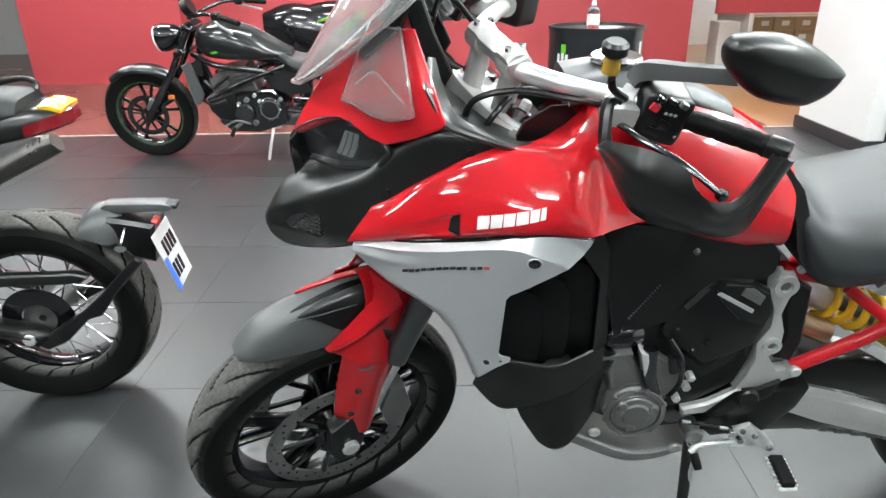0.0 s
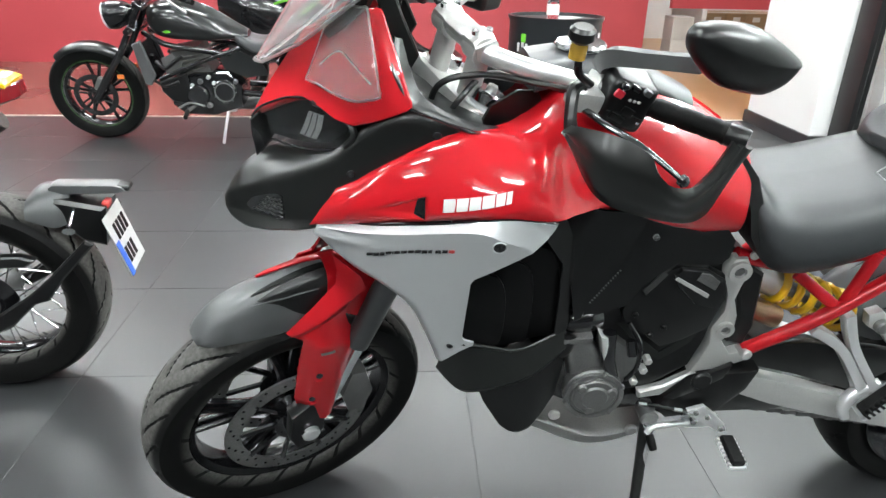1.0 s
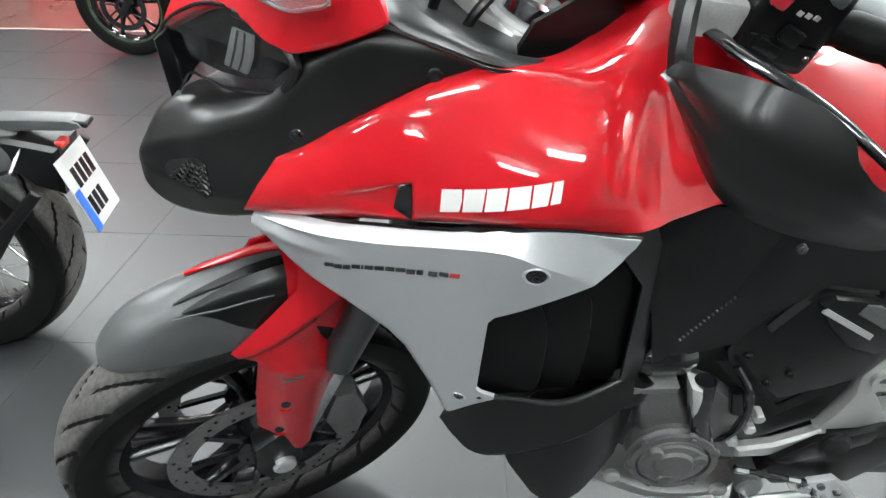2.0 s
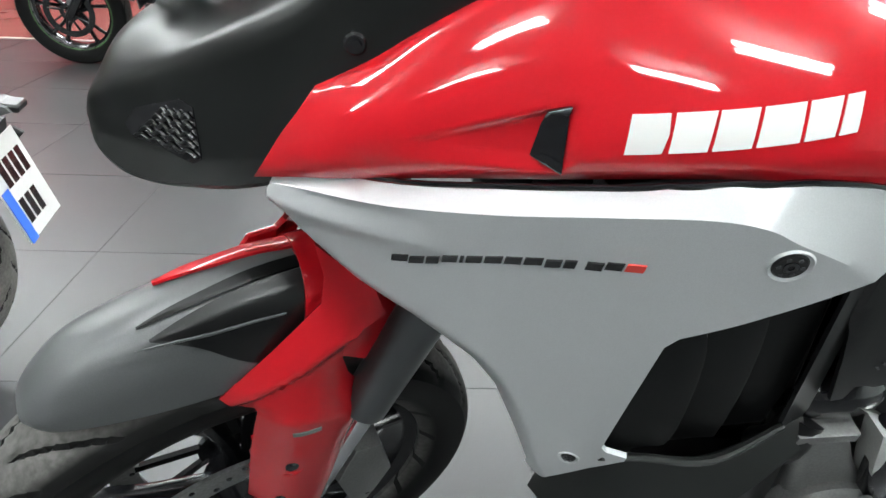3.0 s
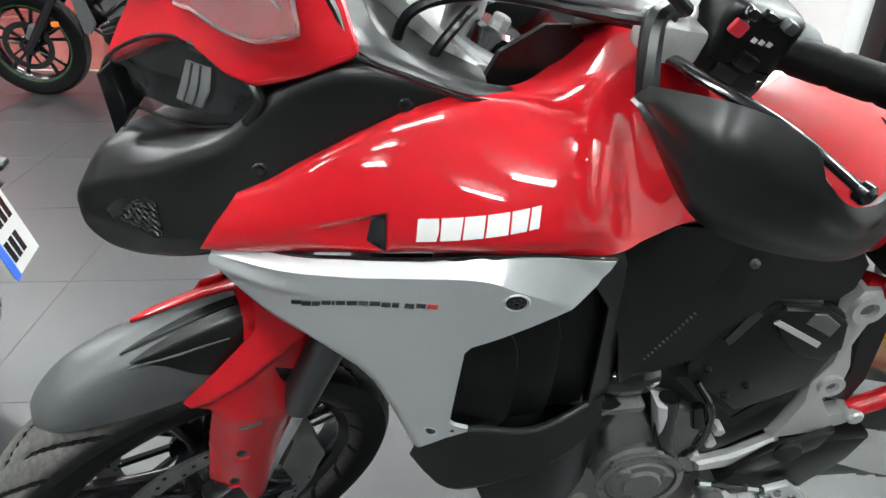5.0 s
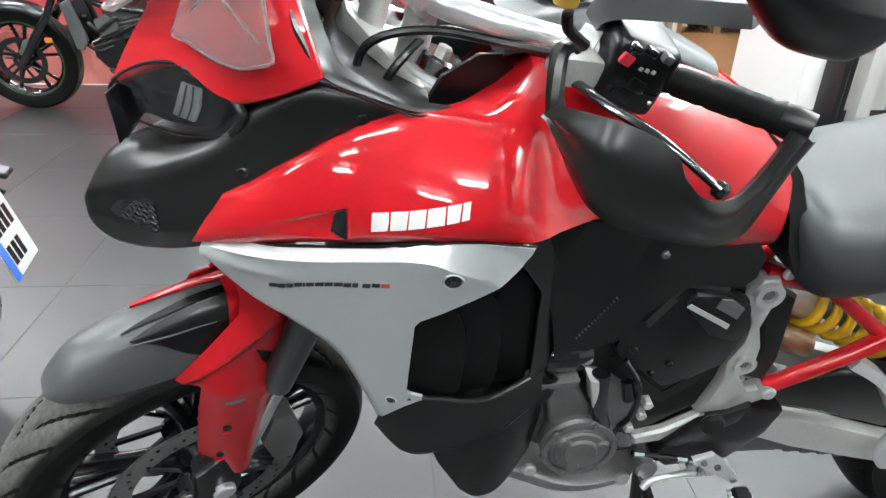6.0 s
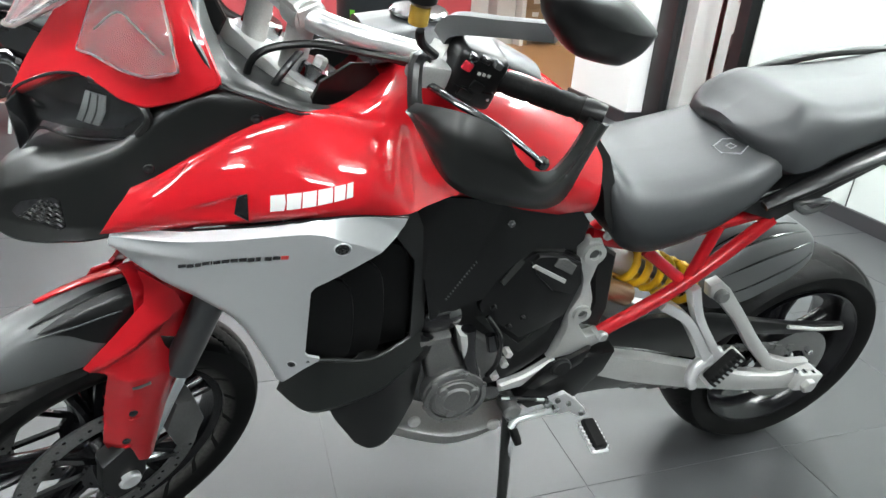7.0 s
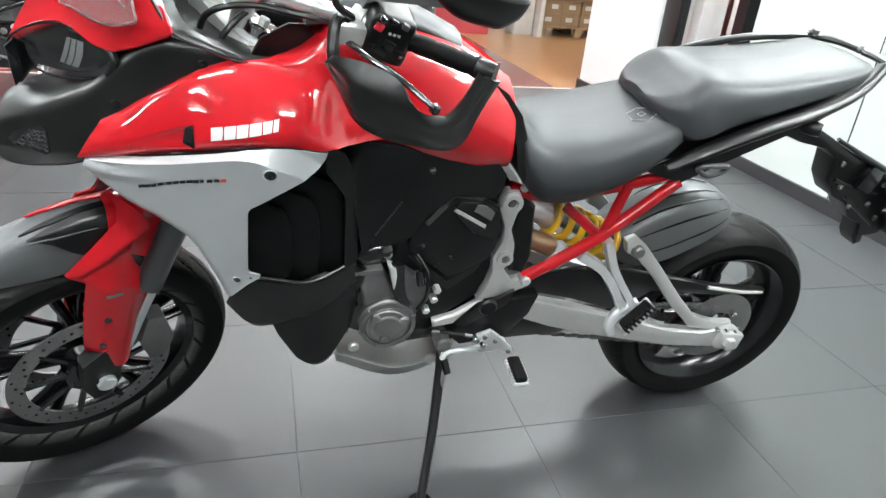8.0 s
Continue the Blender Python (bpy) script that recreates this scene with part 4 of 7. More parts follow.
# beak, nose sides, lamps, red cowl, screens
def nose(x, zb, dc, zc, di, zi, dr, zr, zt):
    """A nose section: flat below, chin shelf, dark flank, rounded ridge and upper facet."""
    f = min(1.0, dr / 0.06)
    di, zi = dc + (di - dc) * 0.55, zi + 0.004 * f
    return (x, [(0.001, zb), (dc * 0.72, zb + (zc - zb) * 0.30), (dc - 0.002, zc - 0.003), (dc, zc + 0.001), (di + (dc - di) * 0.25, zi - 0.002), (di, zi + 0.004 * f), (di * 0.5 + dr * 0.5, zi * 0.5 + zr * 0.5),
                (dr + 0.001, zr - 0.012 * f), (dr - 0.001 * f, zr - 0.003 * f), (dr - 0.006 * f, zr + 0.005 * f), (dr - 0.015 * f, zr + 0.010 * f), (dr * 0.45, (zr + 3 * zt) / 4), (0.001, zt)])


beak = body([nose(-0.883, 0.818, 0.006, 0.822, 0.004, 0.826, 0.004, 0.838, 0.842), nose(-0.868, 0.806, 0.030, 0.815, 0.014, 0.826, 0.022, 0.861, 0.868), nose(-0.84, 0.797, 0.053, 0.808, 0.029, 0.827, 0.042, 0.879, 0.907), nose(-0.80, 0.796, 0.083, 0.816, 0.052, 0.830, 0.061, 0.897, 0.936),
             nose(-0.765, 0.801, 0.105, 0.827, 0.079, 0.839, 0.084, 0.914, 0.95), nose(-0.72, 0.812, 0.124, 0.839, 0.106, 0.850, 0.110, 0.940, 0.965), nose(-0.66, 0.842, 0.144, 0.864, 0.136, 0.877, 0.138, 0.976, 1.0), nose(-0.605, 0.875, 0.157, 0.897, 0.154, 0.908, 0.154, 1.03, 1.044),
             nose(-0.55, 0.89, 0.167, 0.92, 0.166, 0.93, 0.166, 1.062, 1.072), nose(-0.47, 0.92, 0.174, 0.945, 0.174, 0.955, 0.172, 1.052, 1.06), nose(-0.42, 0.93, 0.172, 0.955, 0.172, 0.965, 0.170, 1.040, 1.048)], 6, 1)
beak = part("beak", beak, BEAK, moto, "satin black pointed front beak", sharp=42)
beak_tree = BVHTree.FromObject(beak, bpy.context.evaluated_depsgraph_get())


def on_beak(x, z):
    hit = beak_tree.ray_cast(Vector((x, -1, z)), Vector((0, 1, 0)))[0]
    return hit.y if hit else -0.1


for s in (-1, 1):
    g = part("grille", skin([(-0.832, 0.848), (-0.818, 0.866), (-0.768, 0.889), (-0.757, 0.886), (-0.756, 0.846), (-0.764, 0.841), (-0.826, 0.838)], lambda x, z: -s * (on_beak(x, z) - 0.001), 0.002, 0.01), GLOSSBLACK, beak, "black honeycomb air grille")
    for i in range(5):
        z = 0.847 + i * 0.0075
        pts = [(-0.822 + 0.008 * i + (0.0078 - 0.001 * i) * k, z + 0.0035 * (k % 2) - 0.0006 * (8 - k)) for k in range(9)]
        part("grille_slat", rod([(x, -s * (on_beak(x, q) - 0.003), q) for x, q in pts], 0.0016, seg=6, n=3), BEAK, g)
bolts(((-0.630, 0.9575, on_beak(-0.630, 0.9575) + 0.001), (-0.4917, 1.0341, on_beak(-0.4917, 1.0341) + 0.001)), -0.165, 0.0075, GLOSSBLACK, beak)


def lamp_depth(x, z):
    u = min(1, max(0, (x + 0.81) / 0.19))
    return -(0.004 + 0.125 * u + 0.016 * math.sin(math.pi * min(1, max(0, (z - 0.955) / 0.10))) * min(1, u * 3))


lamp_outline = [(-0.810, 1.003), (-0.754, 1.046), (-0.711, 1.058), (-0.67, 1.056), (-0.631, 1.043), (-0.621, 1.02), (-0.645, 0.994), (-0.694, 0.974), (-0.738, 0.967), (-0.775, 0.968), (-0.808, 0.935)]
lamp_rim = [(x, lamp_depth(x, z) - 0.001, z) for x, z in lamp_outline]
for lens in pair("headlight", skin(lamp_outline, lamp_depth, 0.004, 0.007, 3), LENS, moto, "smoked headlight with a bright reflector"):
    s = -1 if lens.name == "headlight" else 1
    inner = lambda x, z: -lamp_depth(x, z) * s - s * 0.02
    part("lamp_rim", rod([(x, y if s < 0 else -y, z) for x, y, z in lamp_rim], 0.0022, seg=8, n=4, closed=True), GLOSSBLACK, lens)
    part("lamp_bowl", skin(lamp_outline, lambda x, z: s * (-lamp_depth(x, z) - 0.03), 0.004, 0.02), GLOSSBLACK, lens)
    part("lamp_element", skin([(-0.719, 0.994), (-0.690, 0.992), (-0.680, 1.012), (-0.676, 1.034), (-0.700, 1.036), (-0.709, 1.014)], lambda x, z: s * (-lamp_depth(x, z) - 0.012 - 3.0 * (x + 0.697) ** 2), 0.004, 0.006), WHITE, lens, "bright reflector")
    for k in (0.30, 0.68):
        part("lamp_rib", rod([(-0.719 + 0.029 * k, s * (-lamp_depth(-0.719 + 0.029 * k, 0.993) - 0.0105), 0.9935), (-0.709 + 0.029 * k, s * (-lamp_depth(-0.709 + 0.029 * k, 1.013) - 0.0105), 1.013), (-0.700 + 0.024 * k, s * (-lamp_depth(-0.70 + 0.024 * k, 1.035) - 0.0105), 1.035)], 0.0012, seg=6, n=3), GREYMETAL, lens)
    part("lamp_cup", skin([(-0.735, 0.985), (-0.66, 0.99), (-0.645, 1.02), (-0.66, 1.045), (-0.72, 1.045)], lambda x, z: s * (-lamp_depth(x, z) - 0.022), 0.004, 0.01), GLOSSBLACK, lens)
    part("lamp_trim", rod([(x, s * (-lamp_depth(x, z) + 0.0035), z) for x, z in ((-0.690, 1.0565), (-0.66, 1.053), (-0.635, 1.044), (-0.622, 1.024), (-0.638, 1.0))], 0.006, seg=8, n=4), BEAK, lens, "black lamp surround")
    part("lamp_lens", skin([(-0.772, 0.985), (-0.735, 0.99), (-0.735, 1.025), (-0.765, 1.015)], lambda x, z: s * (-lamp_depth(x, z) - 0.010), 0.003, 0.01), GLOSSBLACK, lens)
    part("lamp_bezel", skin([(-0.79, 1.0), (-0.745, 1.01), (-0.75, 0.985), (-0.785, 0.97)], lambda x, z: s * (-lamp_depth(x, z) - 0.018), 0.004, 0.02), GLOSSBLACK, lens)


def cowl_point(u, v, off=0.0):
    """The red cowl: u from the middle to the side, v from its lower edge upward."""
    z0 = np.interp(u, [0, 0.16, 0.25, 0.34, 0.5, 0.63, 0.8, 1], [1.005, 1.046, 1.059, 1.058, 1.045, 1.042, 1.058, 1.08])
    z = z0 + (np.interp(u, [0, 0.5, 1], [1.15, 1.20, 1.205]) - z0) * v
    k = (z - 1.005) / 0.2
    xc, xs, ds = np.interp(k, [0, 0.25, 0.5, 1], [-0.806, -0.775, -0.738, -0.66]), np.interp(k, [0, 0.38, 0.6, 1], [-0.55, -0.534, -0.548, -0.578]), np.interp(k, [0, 0.38, 0.6, 1], [0.165, 0.17, 0.15, 0.105])
    a = u * math.pi / 2
    d = ds * math.sin(a) ** 0.9 if u > 0 else 0
    x = xc + (xs - xc) * u ** 0.88
    return (x - off * math.cos(a) * 0.7, -(d + off * math.sin(a)), z + off * 0.5)


def cowl(us, vs, off, th):
    b = bmesh.new()
    rings(b, [[cowl_point(u, v, off) for u in us] for v in vs], False, False)
    bmesh.ops.recalc_face_normals(b, faces=b.faces)
    bmesh.ops.solidify(b, geom=list(b.faces), thickness=th)
    return b


pair("front_cowl", cowl(np.linspace(0, 1, 21), np.linspace(0, 1, 11), 0, -0.005), RED, moto, "gloss red headlight cowl")
pair("cowl_edge", rod([cowl_point(u, 0.0, 0.001) for u in np.linspace(0, 1, 17)] + [cowl_point(1.0, v, 0.001) for v in np.linspace(0.1, 1.0, 7)] + [cowl_point(u, 1.0, 0.001) for u in (0.85, 0.7, 0.5)], 0.0042, seg=8, n=2), RED, moto)
deflector = pair("wind_deflector", cowl(np.linspace(0.26, 0.80, 14), np.linspace(0.20, 1.0, 12), 0.018, -0.003), DEFLECT, moto, "clear plastic wind deflector")
rim = [cowl_point(u, 0.20, 0.019) for u in np.linspace(0.26, 0.80, 8)] + [cowl_point(0.80, v, 0.019) for v in np.linspace(0.3, 1.0, 6)] + [cowl_point(u, 1.0, 0.019) for u in np.linspace(0.72, 0.26, 6)] + [cowl_point(0.26, v, 0.019) for v in np.linspace(0.85, 0.3, 5)]
for ob, s in zip(deflector, (1, -1)):
    part("deflector_fold", rod([(x, y * s, z) for x, y, z in (cowl_point(0.33, 0.42, 0.019), cowl_point(0.46, 0.60, 0.019), cowl_point(0.60, 0.52, 0.019), cowl_point(0.74, 0.34, 0.019))], 0.0014, seg=6, n=4), FROST, ob)
    part("deflector_edge", rod([(x, y * s, z) for x, y, z in rim], 0.0018, seg=6, n=2, closed=True), FROST, ob)


def screen_row(v):
    xc, z, w = -0.795 + 0.235 * v, 1.10 + 0.34 * v, np.interp(v, [0, 0.1, 0.4, 0.8, 1], [0.02, 0.07, 0.15, 0.17, 0.13])
    return [(xc + 0.75 * w * abs(s) ** 2.2 * 1.1, s * w, z + 0.10 * w * abs(s)) for s in np.linspace(-1, 1, 13)]


b = bmesh.new()
rings(b, [screen_row(v) for v in np.linspace(0, 1, 14)], False, False)
bmesh.ops.recalc_face_normals(b, faces=b.faces)
bmesh.ops.solidify(b, geom=list(b.faces), thickness=0.004)
scr = part("windscreen", b, SCREEN, moto, "clear acrylic windscreen")
for s in (0, -1):
    part("screen_edge", rod([screen_row(v)[s] for v in np.linspace(0, 1, 10)], 0.003, seg=6, n=2), FROST, scr)
part("screen_edge", rod(screen_row(0.0), 0.003, seg=6, n=2), FROST, scr)
part("screen_bracket", rod([(-0.66, -0.06, 1.16), (-0.60, -0.10, 1.22), (-0.575, -0.11, 1.30)], [0.010, 0.012, 0.01], seg=8), PLASTIC, moto)
part("screen_bracket", rod([(-0.66, 0.06, 1.16), (-0.60, 0.10, 1.22), (-0.57, 0.11, 1.30)], [0.012, 0.014, 0.01], seg=8), PLASTIC, moto)
trim = [[(-0.556, -0.118, 1.170), (-0.550, -0.116, 1.168), (-0.545, -0.110, 1.166)], [(-0.561, -0.150, 1.137), (-0.549, -0.142, 1.137), (-0.537, -0.122, 1.137)], [(-0.549, -0.165, 1.112), (-0.540, -0.152, 1.112), (-0.527, -0.135, 1.110)],
        [(-0.530, -0.171, 1.080), (-0.522, -0.164, 1.084), (-0.512, -0.150, 1.088)], [(-0.48, -0.176, 1.060), (-0.478, -0.171, 1.065), (-0.476, -0.160, 1.068)], [(-0.44, -0.178, 1.047), (-0.438, -0.172, 1.051), (-0.436, -0.162, 1.053)], [(-0.40, -0.170, 1.040), (-0.397, -0.165, 1.043), (-0.395, -0.155, 1.044)]]
pair("cockpit_trim", shell(trim, 4, 5, 0.004), BEAK, moto, "black cockpit side trim")
pair("trim_edge", rod([(-0.534, -0.174, 1.078), (-0.48, -0.180, 1.058), (-0.44, -0.182, 1.044), (-0.40, -0.174, 1.040)], 0.002, seg=6), GLOSSBLACK, moto)
pair("screen_pillar", plate([(-0.592, 1.252), (-0.562, 1.252), (-0.545, 1.200), (-0.519, 1.139), (-0.531, 1.118), (-0.556, 1.157), (-0.577, 1.200)], -0.104, -0.090, 0.003), BEAK, moto, "black screen support pillar")
part("dash_tray", plate([(-0.64, 1.10), (-0.575, 1.19), (-0.56, 1.19), (-0.54, 1.03), (-0.36, 1.02), (-0.36, 0.96), (-0.62, 0.96)], -0.095, 0.095, 0.01), PLASTIC, moto)
pair("inner_panel", skin([(-0.43, 1.02), (-0.405, 1.062), (-0.36, 1.082), (-0.325, 1.078), (-0.314, 1.058), (-0.340, 1.028), (-0.37, 1.0)], lambda x, z: -(0.074 + 0.42 * max(0.0, -0.32 - x)), 0.006, 0.012), PLASTIC, moto, "black inner panel beside the fork")
part("display", box((0.012, 0.17, 0.10), pose(-0.575, 0, 1.235, 0, -30, 0), 0.006, segs=2), GLOSSBLACK, moto, "black dashboard display")

# engine and lower body
part("engine_block", plate([(-0.30, 0.60), (-0.26, 0.80), (-0.10, 0.84), (0.05, 0.80), (0.09, 0.70), (0.10, 0.45), (0.02, 0.36), (-0.12, 0.34), (-0.24, 0.40)], -0.10, 0.10, 0.02, segs=2), GLOSSBLACK, moto)
part("radiator", plate([(-0.46, 0.86), (-0.34, 0.88), (-0.32, 0.58), (-0.40, 0.48), (-0.44, 0.50)], -0.13, 0.13, 0.01), PLASTIC, moto)
COVER_FOLD = [(0.60, -0.229), (0.656, -0.229), (0.77, -0.240), (0.85, -0.250), (0.888, -0.224), (0.92, -0.21)]


def front_cover_depth(x, z):
    """Flat flank that turns inward ahead of a fold."""
    fold = np.interp(z, [p[0] for p in COVER_FOLD], [p[1] for p in COVER_FOLD])
    return -(0.162 + 0.06 * min(0.0, x + 0.16) * -1 - 0.55 * max(0.0, fold - x) - 0.10 * max(0.0, x + 0.16))


pair("front_side_cover", skin([(-0.292, 0.912), (-0.245, 0.906), (-0.217, 0.899), (-0.177, 0.893), (-0.146, 0.886), (-0.121, 0.876), (-0.139, 0.825), (-0.155, 0.776), (-0.180, 0.731), (-0.205, 0.692), (-0.213, 0.662), (-0.224, 0.660), (-0.240, 0.739), (-0.262, 0.80), (-0.290, 0.83)], front_cover_depth, 0.005, 0.010), PLASTIC, moto, "black grained side cover", sharp=22)
pair("rear_side_cover", skin([(-0.117, 0.872), (-0.056, 0.851), (-0.003, 0.836), (0.045, 0.838), (0.066, 0.812), (0.064, 0.775), (0.045, 0.758), (-0.035, 0.774), (-0.066, 0.752), (-0.098, 0.724), (-0.122, 0.680), (-0.205, 0.650), (-0.2005, 0.692), (-0.1755, 0.731), (-0.1505, 0.776), (-0.1345, 0.825)], lambda x, z: -(0.147 - 0.12 * max(0, x + 0.10) + 0.05 * max(0, -0.12 - x)), 0.005, 0.012), PLASTIC, moto, "black grained side cover", sharp=22)
for k in range(14):
    u = k / 13
    part("seam_notch", box((0.0035, 0.003, 0.002), pose(-0.154 - 0.046 * u, -0.163 - 0.002 * u, 0.772 - 0.07 * u, 0, 45, 0), 0), GREYPLASTIC, moto)
pair("engine_side", skin([(-0.235, 0.66), (-0.165, 0.76), (-0.13, 0.72), (-0.06, 0.77), (0.06, 0.752), (0.078, 0.66), (0.066, 0.56), (0.05, 0.50), (-0.03, 0.44), (-0.10, 0.43), (-0.09, 0.55)], lambda x, z: -0.118, 0.012, 0.03), PLASTIC, moto)
ignition = plate([(-0.126, 0.660), (-0.118, 0.690), (-0.097, 0.722), (-0.069, 0.746), (-0.036, 0.763), (0.024, 0.759), (0.062, 0.740), (0.074, 0.685), (0.058, 0.616), (0.010, 0.585), (-0.033, 0.568), (-0.058, 0.590), (-0.118, 0.638)], -0.142, -0.115, 0.009, segs=2)
ignition = part("engine_cover", ignition, PLASTIC, moto, "black hexagonal engine cover")
part("cover_rim", skin([(-0.122, 0.640), (-0.111, 0.622), (-0.058, 0.576), (-0.031, 0.556), (0.028, 0.588), (0.070, 0.634), (0.072, 0.622), (0.030, 0.574), (-0.031, 0.540), (-0.062, 0.560), (-0.122, 0.616)], lambda x, z: -0.124 - 0.4 * (0.60 - z), 0.004, 0.02), BEAK, ignition, "satin rim of the engine cover")
part("cover_rim", skin([(-0.100, 0.722), (-0.062, 0.752), (-0.038, 0.772), (0.024, 0.768), (0.026, 0.758), (-0.034, 0.761), (-0.056, 0.744), (-0.094, 0.715)], lambda x, z: -0.143 + 0.6 * (z - 0.745), 0.004, 0.02), BEAK, ignition)
part("cover_boss", plate([(-0.042, 0.750), (-0.030, 0.763), (0.020, 0.760), (0.058, 0.738), (0.068, 0.694), (0.050, 0.672), (0.010, 0.684), (-0.026, 0.721)], -0.152, -0.135, 0.006, segs=2), PLASTIC, ignition)
part("boss_window", plate([(0.000, 0.742), (0.006, 0.757), (0.022, 0.756), (0.046, 0.738), (0.040, 0.718)], -0.1535, -0.150, 0.001), GREYMETAL, ignition)
part("cover_marking", plate([(-0.043, 0.744), (-0.037, 0.749), (0.031, 0.709), (0.029, 0.701)], -0.1542, -0.1515, 0), ALU, ignition)
bolts(((-0.098, 0.655), (-0.035, 0.622), (-0.060, 0.604)), -0.143, 0.006, PLASTIC, ignition)
bolts(((-0.095, 0.8335),), -0.1485, 0.006, GREYPLASTIC, moto)
clutch = disc(0.060, 0.05, (-0.165, -0.165, 0.484), "y", 48, 0.014)
clutch = part("alternator_cover", clutch, GREYMETAL, moto, "grey cast round engine cover")
part("cover_face", lathe([(0.026, -0.003), (0.040, -0.003), (0.043, 0.0), (0.026, 0.002)], 40, None, pose(-0.165, -0.19, 0.484)), GREYMETAL, clutch)
part("cover_hub", disc(0.030, 0.014, (-0.165, -0.190, 0.484), "y", 24, 0.005), GREYMETAL, clutch)
for k in range(3):
    a = radians(20 + 120 * k)
    part("hub_lobe", disc(0.012, 0.012, (-0.165 + 0.036 * math.cos(a), -0.190, 0.484 + 0.036 * math.sin(a)), "y", 14, 0.004), GREYMETAL, clutch)
part("cover_ring", lathe([(0.051, -0.003), (0.060, -0.003), (0.060, 0.003), (0.051, 0.003)], 48, None, pose(-0.165, -0.188, 0.484)), GREYMETAL, clutch)
bolts([(-0.165 + 0.057 * math.cos(a), 0.484 + 0.057 * math.sin(a)) for a in (0.4, 1.3, 2.4, 3.4, 4.3, 5.4)], -0.187, 0.007, GREYMETAL, clutch)
part("engine_neck", plate([(-0.236, 0.612), (-0.186, 0.618), (-0.160, 0.566), (-0.136, 0.540), (-0.108, 0.512), (-0.14, 0.46), (-0.20, 0.46), (-0.212, 0.51)], -0.168, -0.10, 0.014, segs=3), GREYMETAL, moto, "grey cast engine neck")
part("neck_flange", plate([(-0.240, 0.604), (-0.184, 0.612), (-0.182, 0.622), (-0.238, 0.616)], -0.173, -0.11, 0.003, segs=2), GREYMETAL, moto)
part("crank_casting", plate([(-0.150, 0.60), (-0.122, 0.590), (-0.070, 0.548), (-0.076, 0.50), (-0.10, 0.462), (-0.15, 0.49)], -0.146, -0.09, 0.010, segs=2), GREYMETAL, moto, "grey cast crankcase side")
part("cylinder_head", rod([(-0.236, -0.128, 0.630), (-0.217, -0.130, 0.636), (-0.186, -0.130, 0.641), (-0.166, -0.126, 0.641)], [0.022, 0.029, 0.030, 0.026], seg=24, n=5), GLOSSBLACK, moto, "dark metal cylinder head end")
part("coolant_hose", rod([(-0.245, -0.14, 0.56), (-0.235, -0.155, 0.59), (-0.225, -0.15, 0.62)], 0.02, seg=14, n=5), PLASTIC, moto)
part("sensor", rod([(-0.10, -0.155, 0.60), (-0.095, -0.165, 0.57)], 0.01, seg=10, n=2), GLOSSBLACK, moto)
part("engine_wire", rod([(-0.11, -0.15, 0.64), (-0.085, -0.165, 0.60), (-0.08, -0.165, 0.54), (-0.095, -0.16, 0.50)], 0.005, seg=8), GLOSSBLACK, moto)
part("water_pump", plate([(-0.172, 0.632), (-0.156, 0.626), (-0.148, 0.59), (-0.140, 0.586), (-0.122, 0.524), (-0.132, 0.518), (-0.146, 0.536), (-0.158, 0.575)], -0.182, -0.150, 0.005, segs=2), ALU, moto)
part("water_pipe", rod([(-0.15, -0.165, 0.63), (-0.145, -0.172, 0.57), (-0.13, -0.17, 0.52)], 0.014, seg=12, n=5), GLOSSBLACK, moto)
for x, z in ((-0.06, 0.52), (-0.075, 0.49), (-0.055, 0.545), (-0.19, 0.612)):
    part("engine_bolt", disc(0.009, 0.02, (x, -0.150, z), "y", 6, 0.002), ALU, moto)
part("drain_bolt", disc(0.012, 0.012, (-0.232, -0.165, 0.408), "y", 18, 0.003), ALU, moto)

# side fairing foot and belly
FOOT = [[(-0.478, -0.190, 0.592), (-0.43, -0.202, 0.628), (-0.33, -0.188, 0.606), (-0.235, -0.160, 0.632)],
        [(-0.4865, -0.198, 0.578), (-0.430, -0.211, 0.598), (-0.325, -0.196, 0.588), (-0.232, -0.166, 0.620)],
        [(-0.468, -0.214, 0.563), (-0.427, -0.228, 0.545), (-0.31, -0.207, 0.556), (-0.232, -0.174, 0.603)],
        [(-0.464, -0.208, 0.556), (-0.4225, -0.224, 0.536), (-0.305, -0.200, 0.547), (-0.232, -0.168, 0.594)],
        [(-0.455, -0.170, 0.552), (-0.415, -0.180, 0.535), (-0.305, -0.160, 0.545), (-0.235, -0.140, 0.590)]]
pair("fairing_foot", shell(FOOT, 6, 1, 0.005), BEAK, moto, "satin black lower fairing", sharp=30)
BELLY = [[(-0.412, -0.196, 0.545), (-0.35, -0.202, 0.553), (-0.30, -0.192, 0.558), (-0.232, -0.162, 0.606)],
         [(-0.392, -0.209, 0.497), (-0.345, -0.213, 0.492), (-0.285, -0.198, 0.50), (-0.232, -0.166, 0.55)],
         [(-0.357, -0.214, 0.436), (-0.328, -0.217, 0.418), (-0.288, -0.205, 0.425), (-0.243, -0.176, 0.48)],
         [(-0.348, -0.205, 0.424), (-0.322, -0.208, 0.405), (-0.286, -0.196, 0.412), (-0.244, -0.168, 0.468)],
         [(-0.345, -0.12, 0.41), (-0.315, -0.12, 0.39), (-0.284, -0.12, 0.40), (-0.244, -0.12, 0.45)]]
pair("lower_cowl", shell(BELLY, 6, 1, 0.006), PLASTIC, moto, "satin black belly cowl", sharp=30)
part("belly_floor", plate([(-0.36, 0.44), (-0.315, 0.385), (-0.24, 0.41), (-0.22, 0.52), (-0.36, 0.52)], -0.13, 0.13, 0.01), PLASTIC, moto)
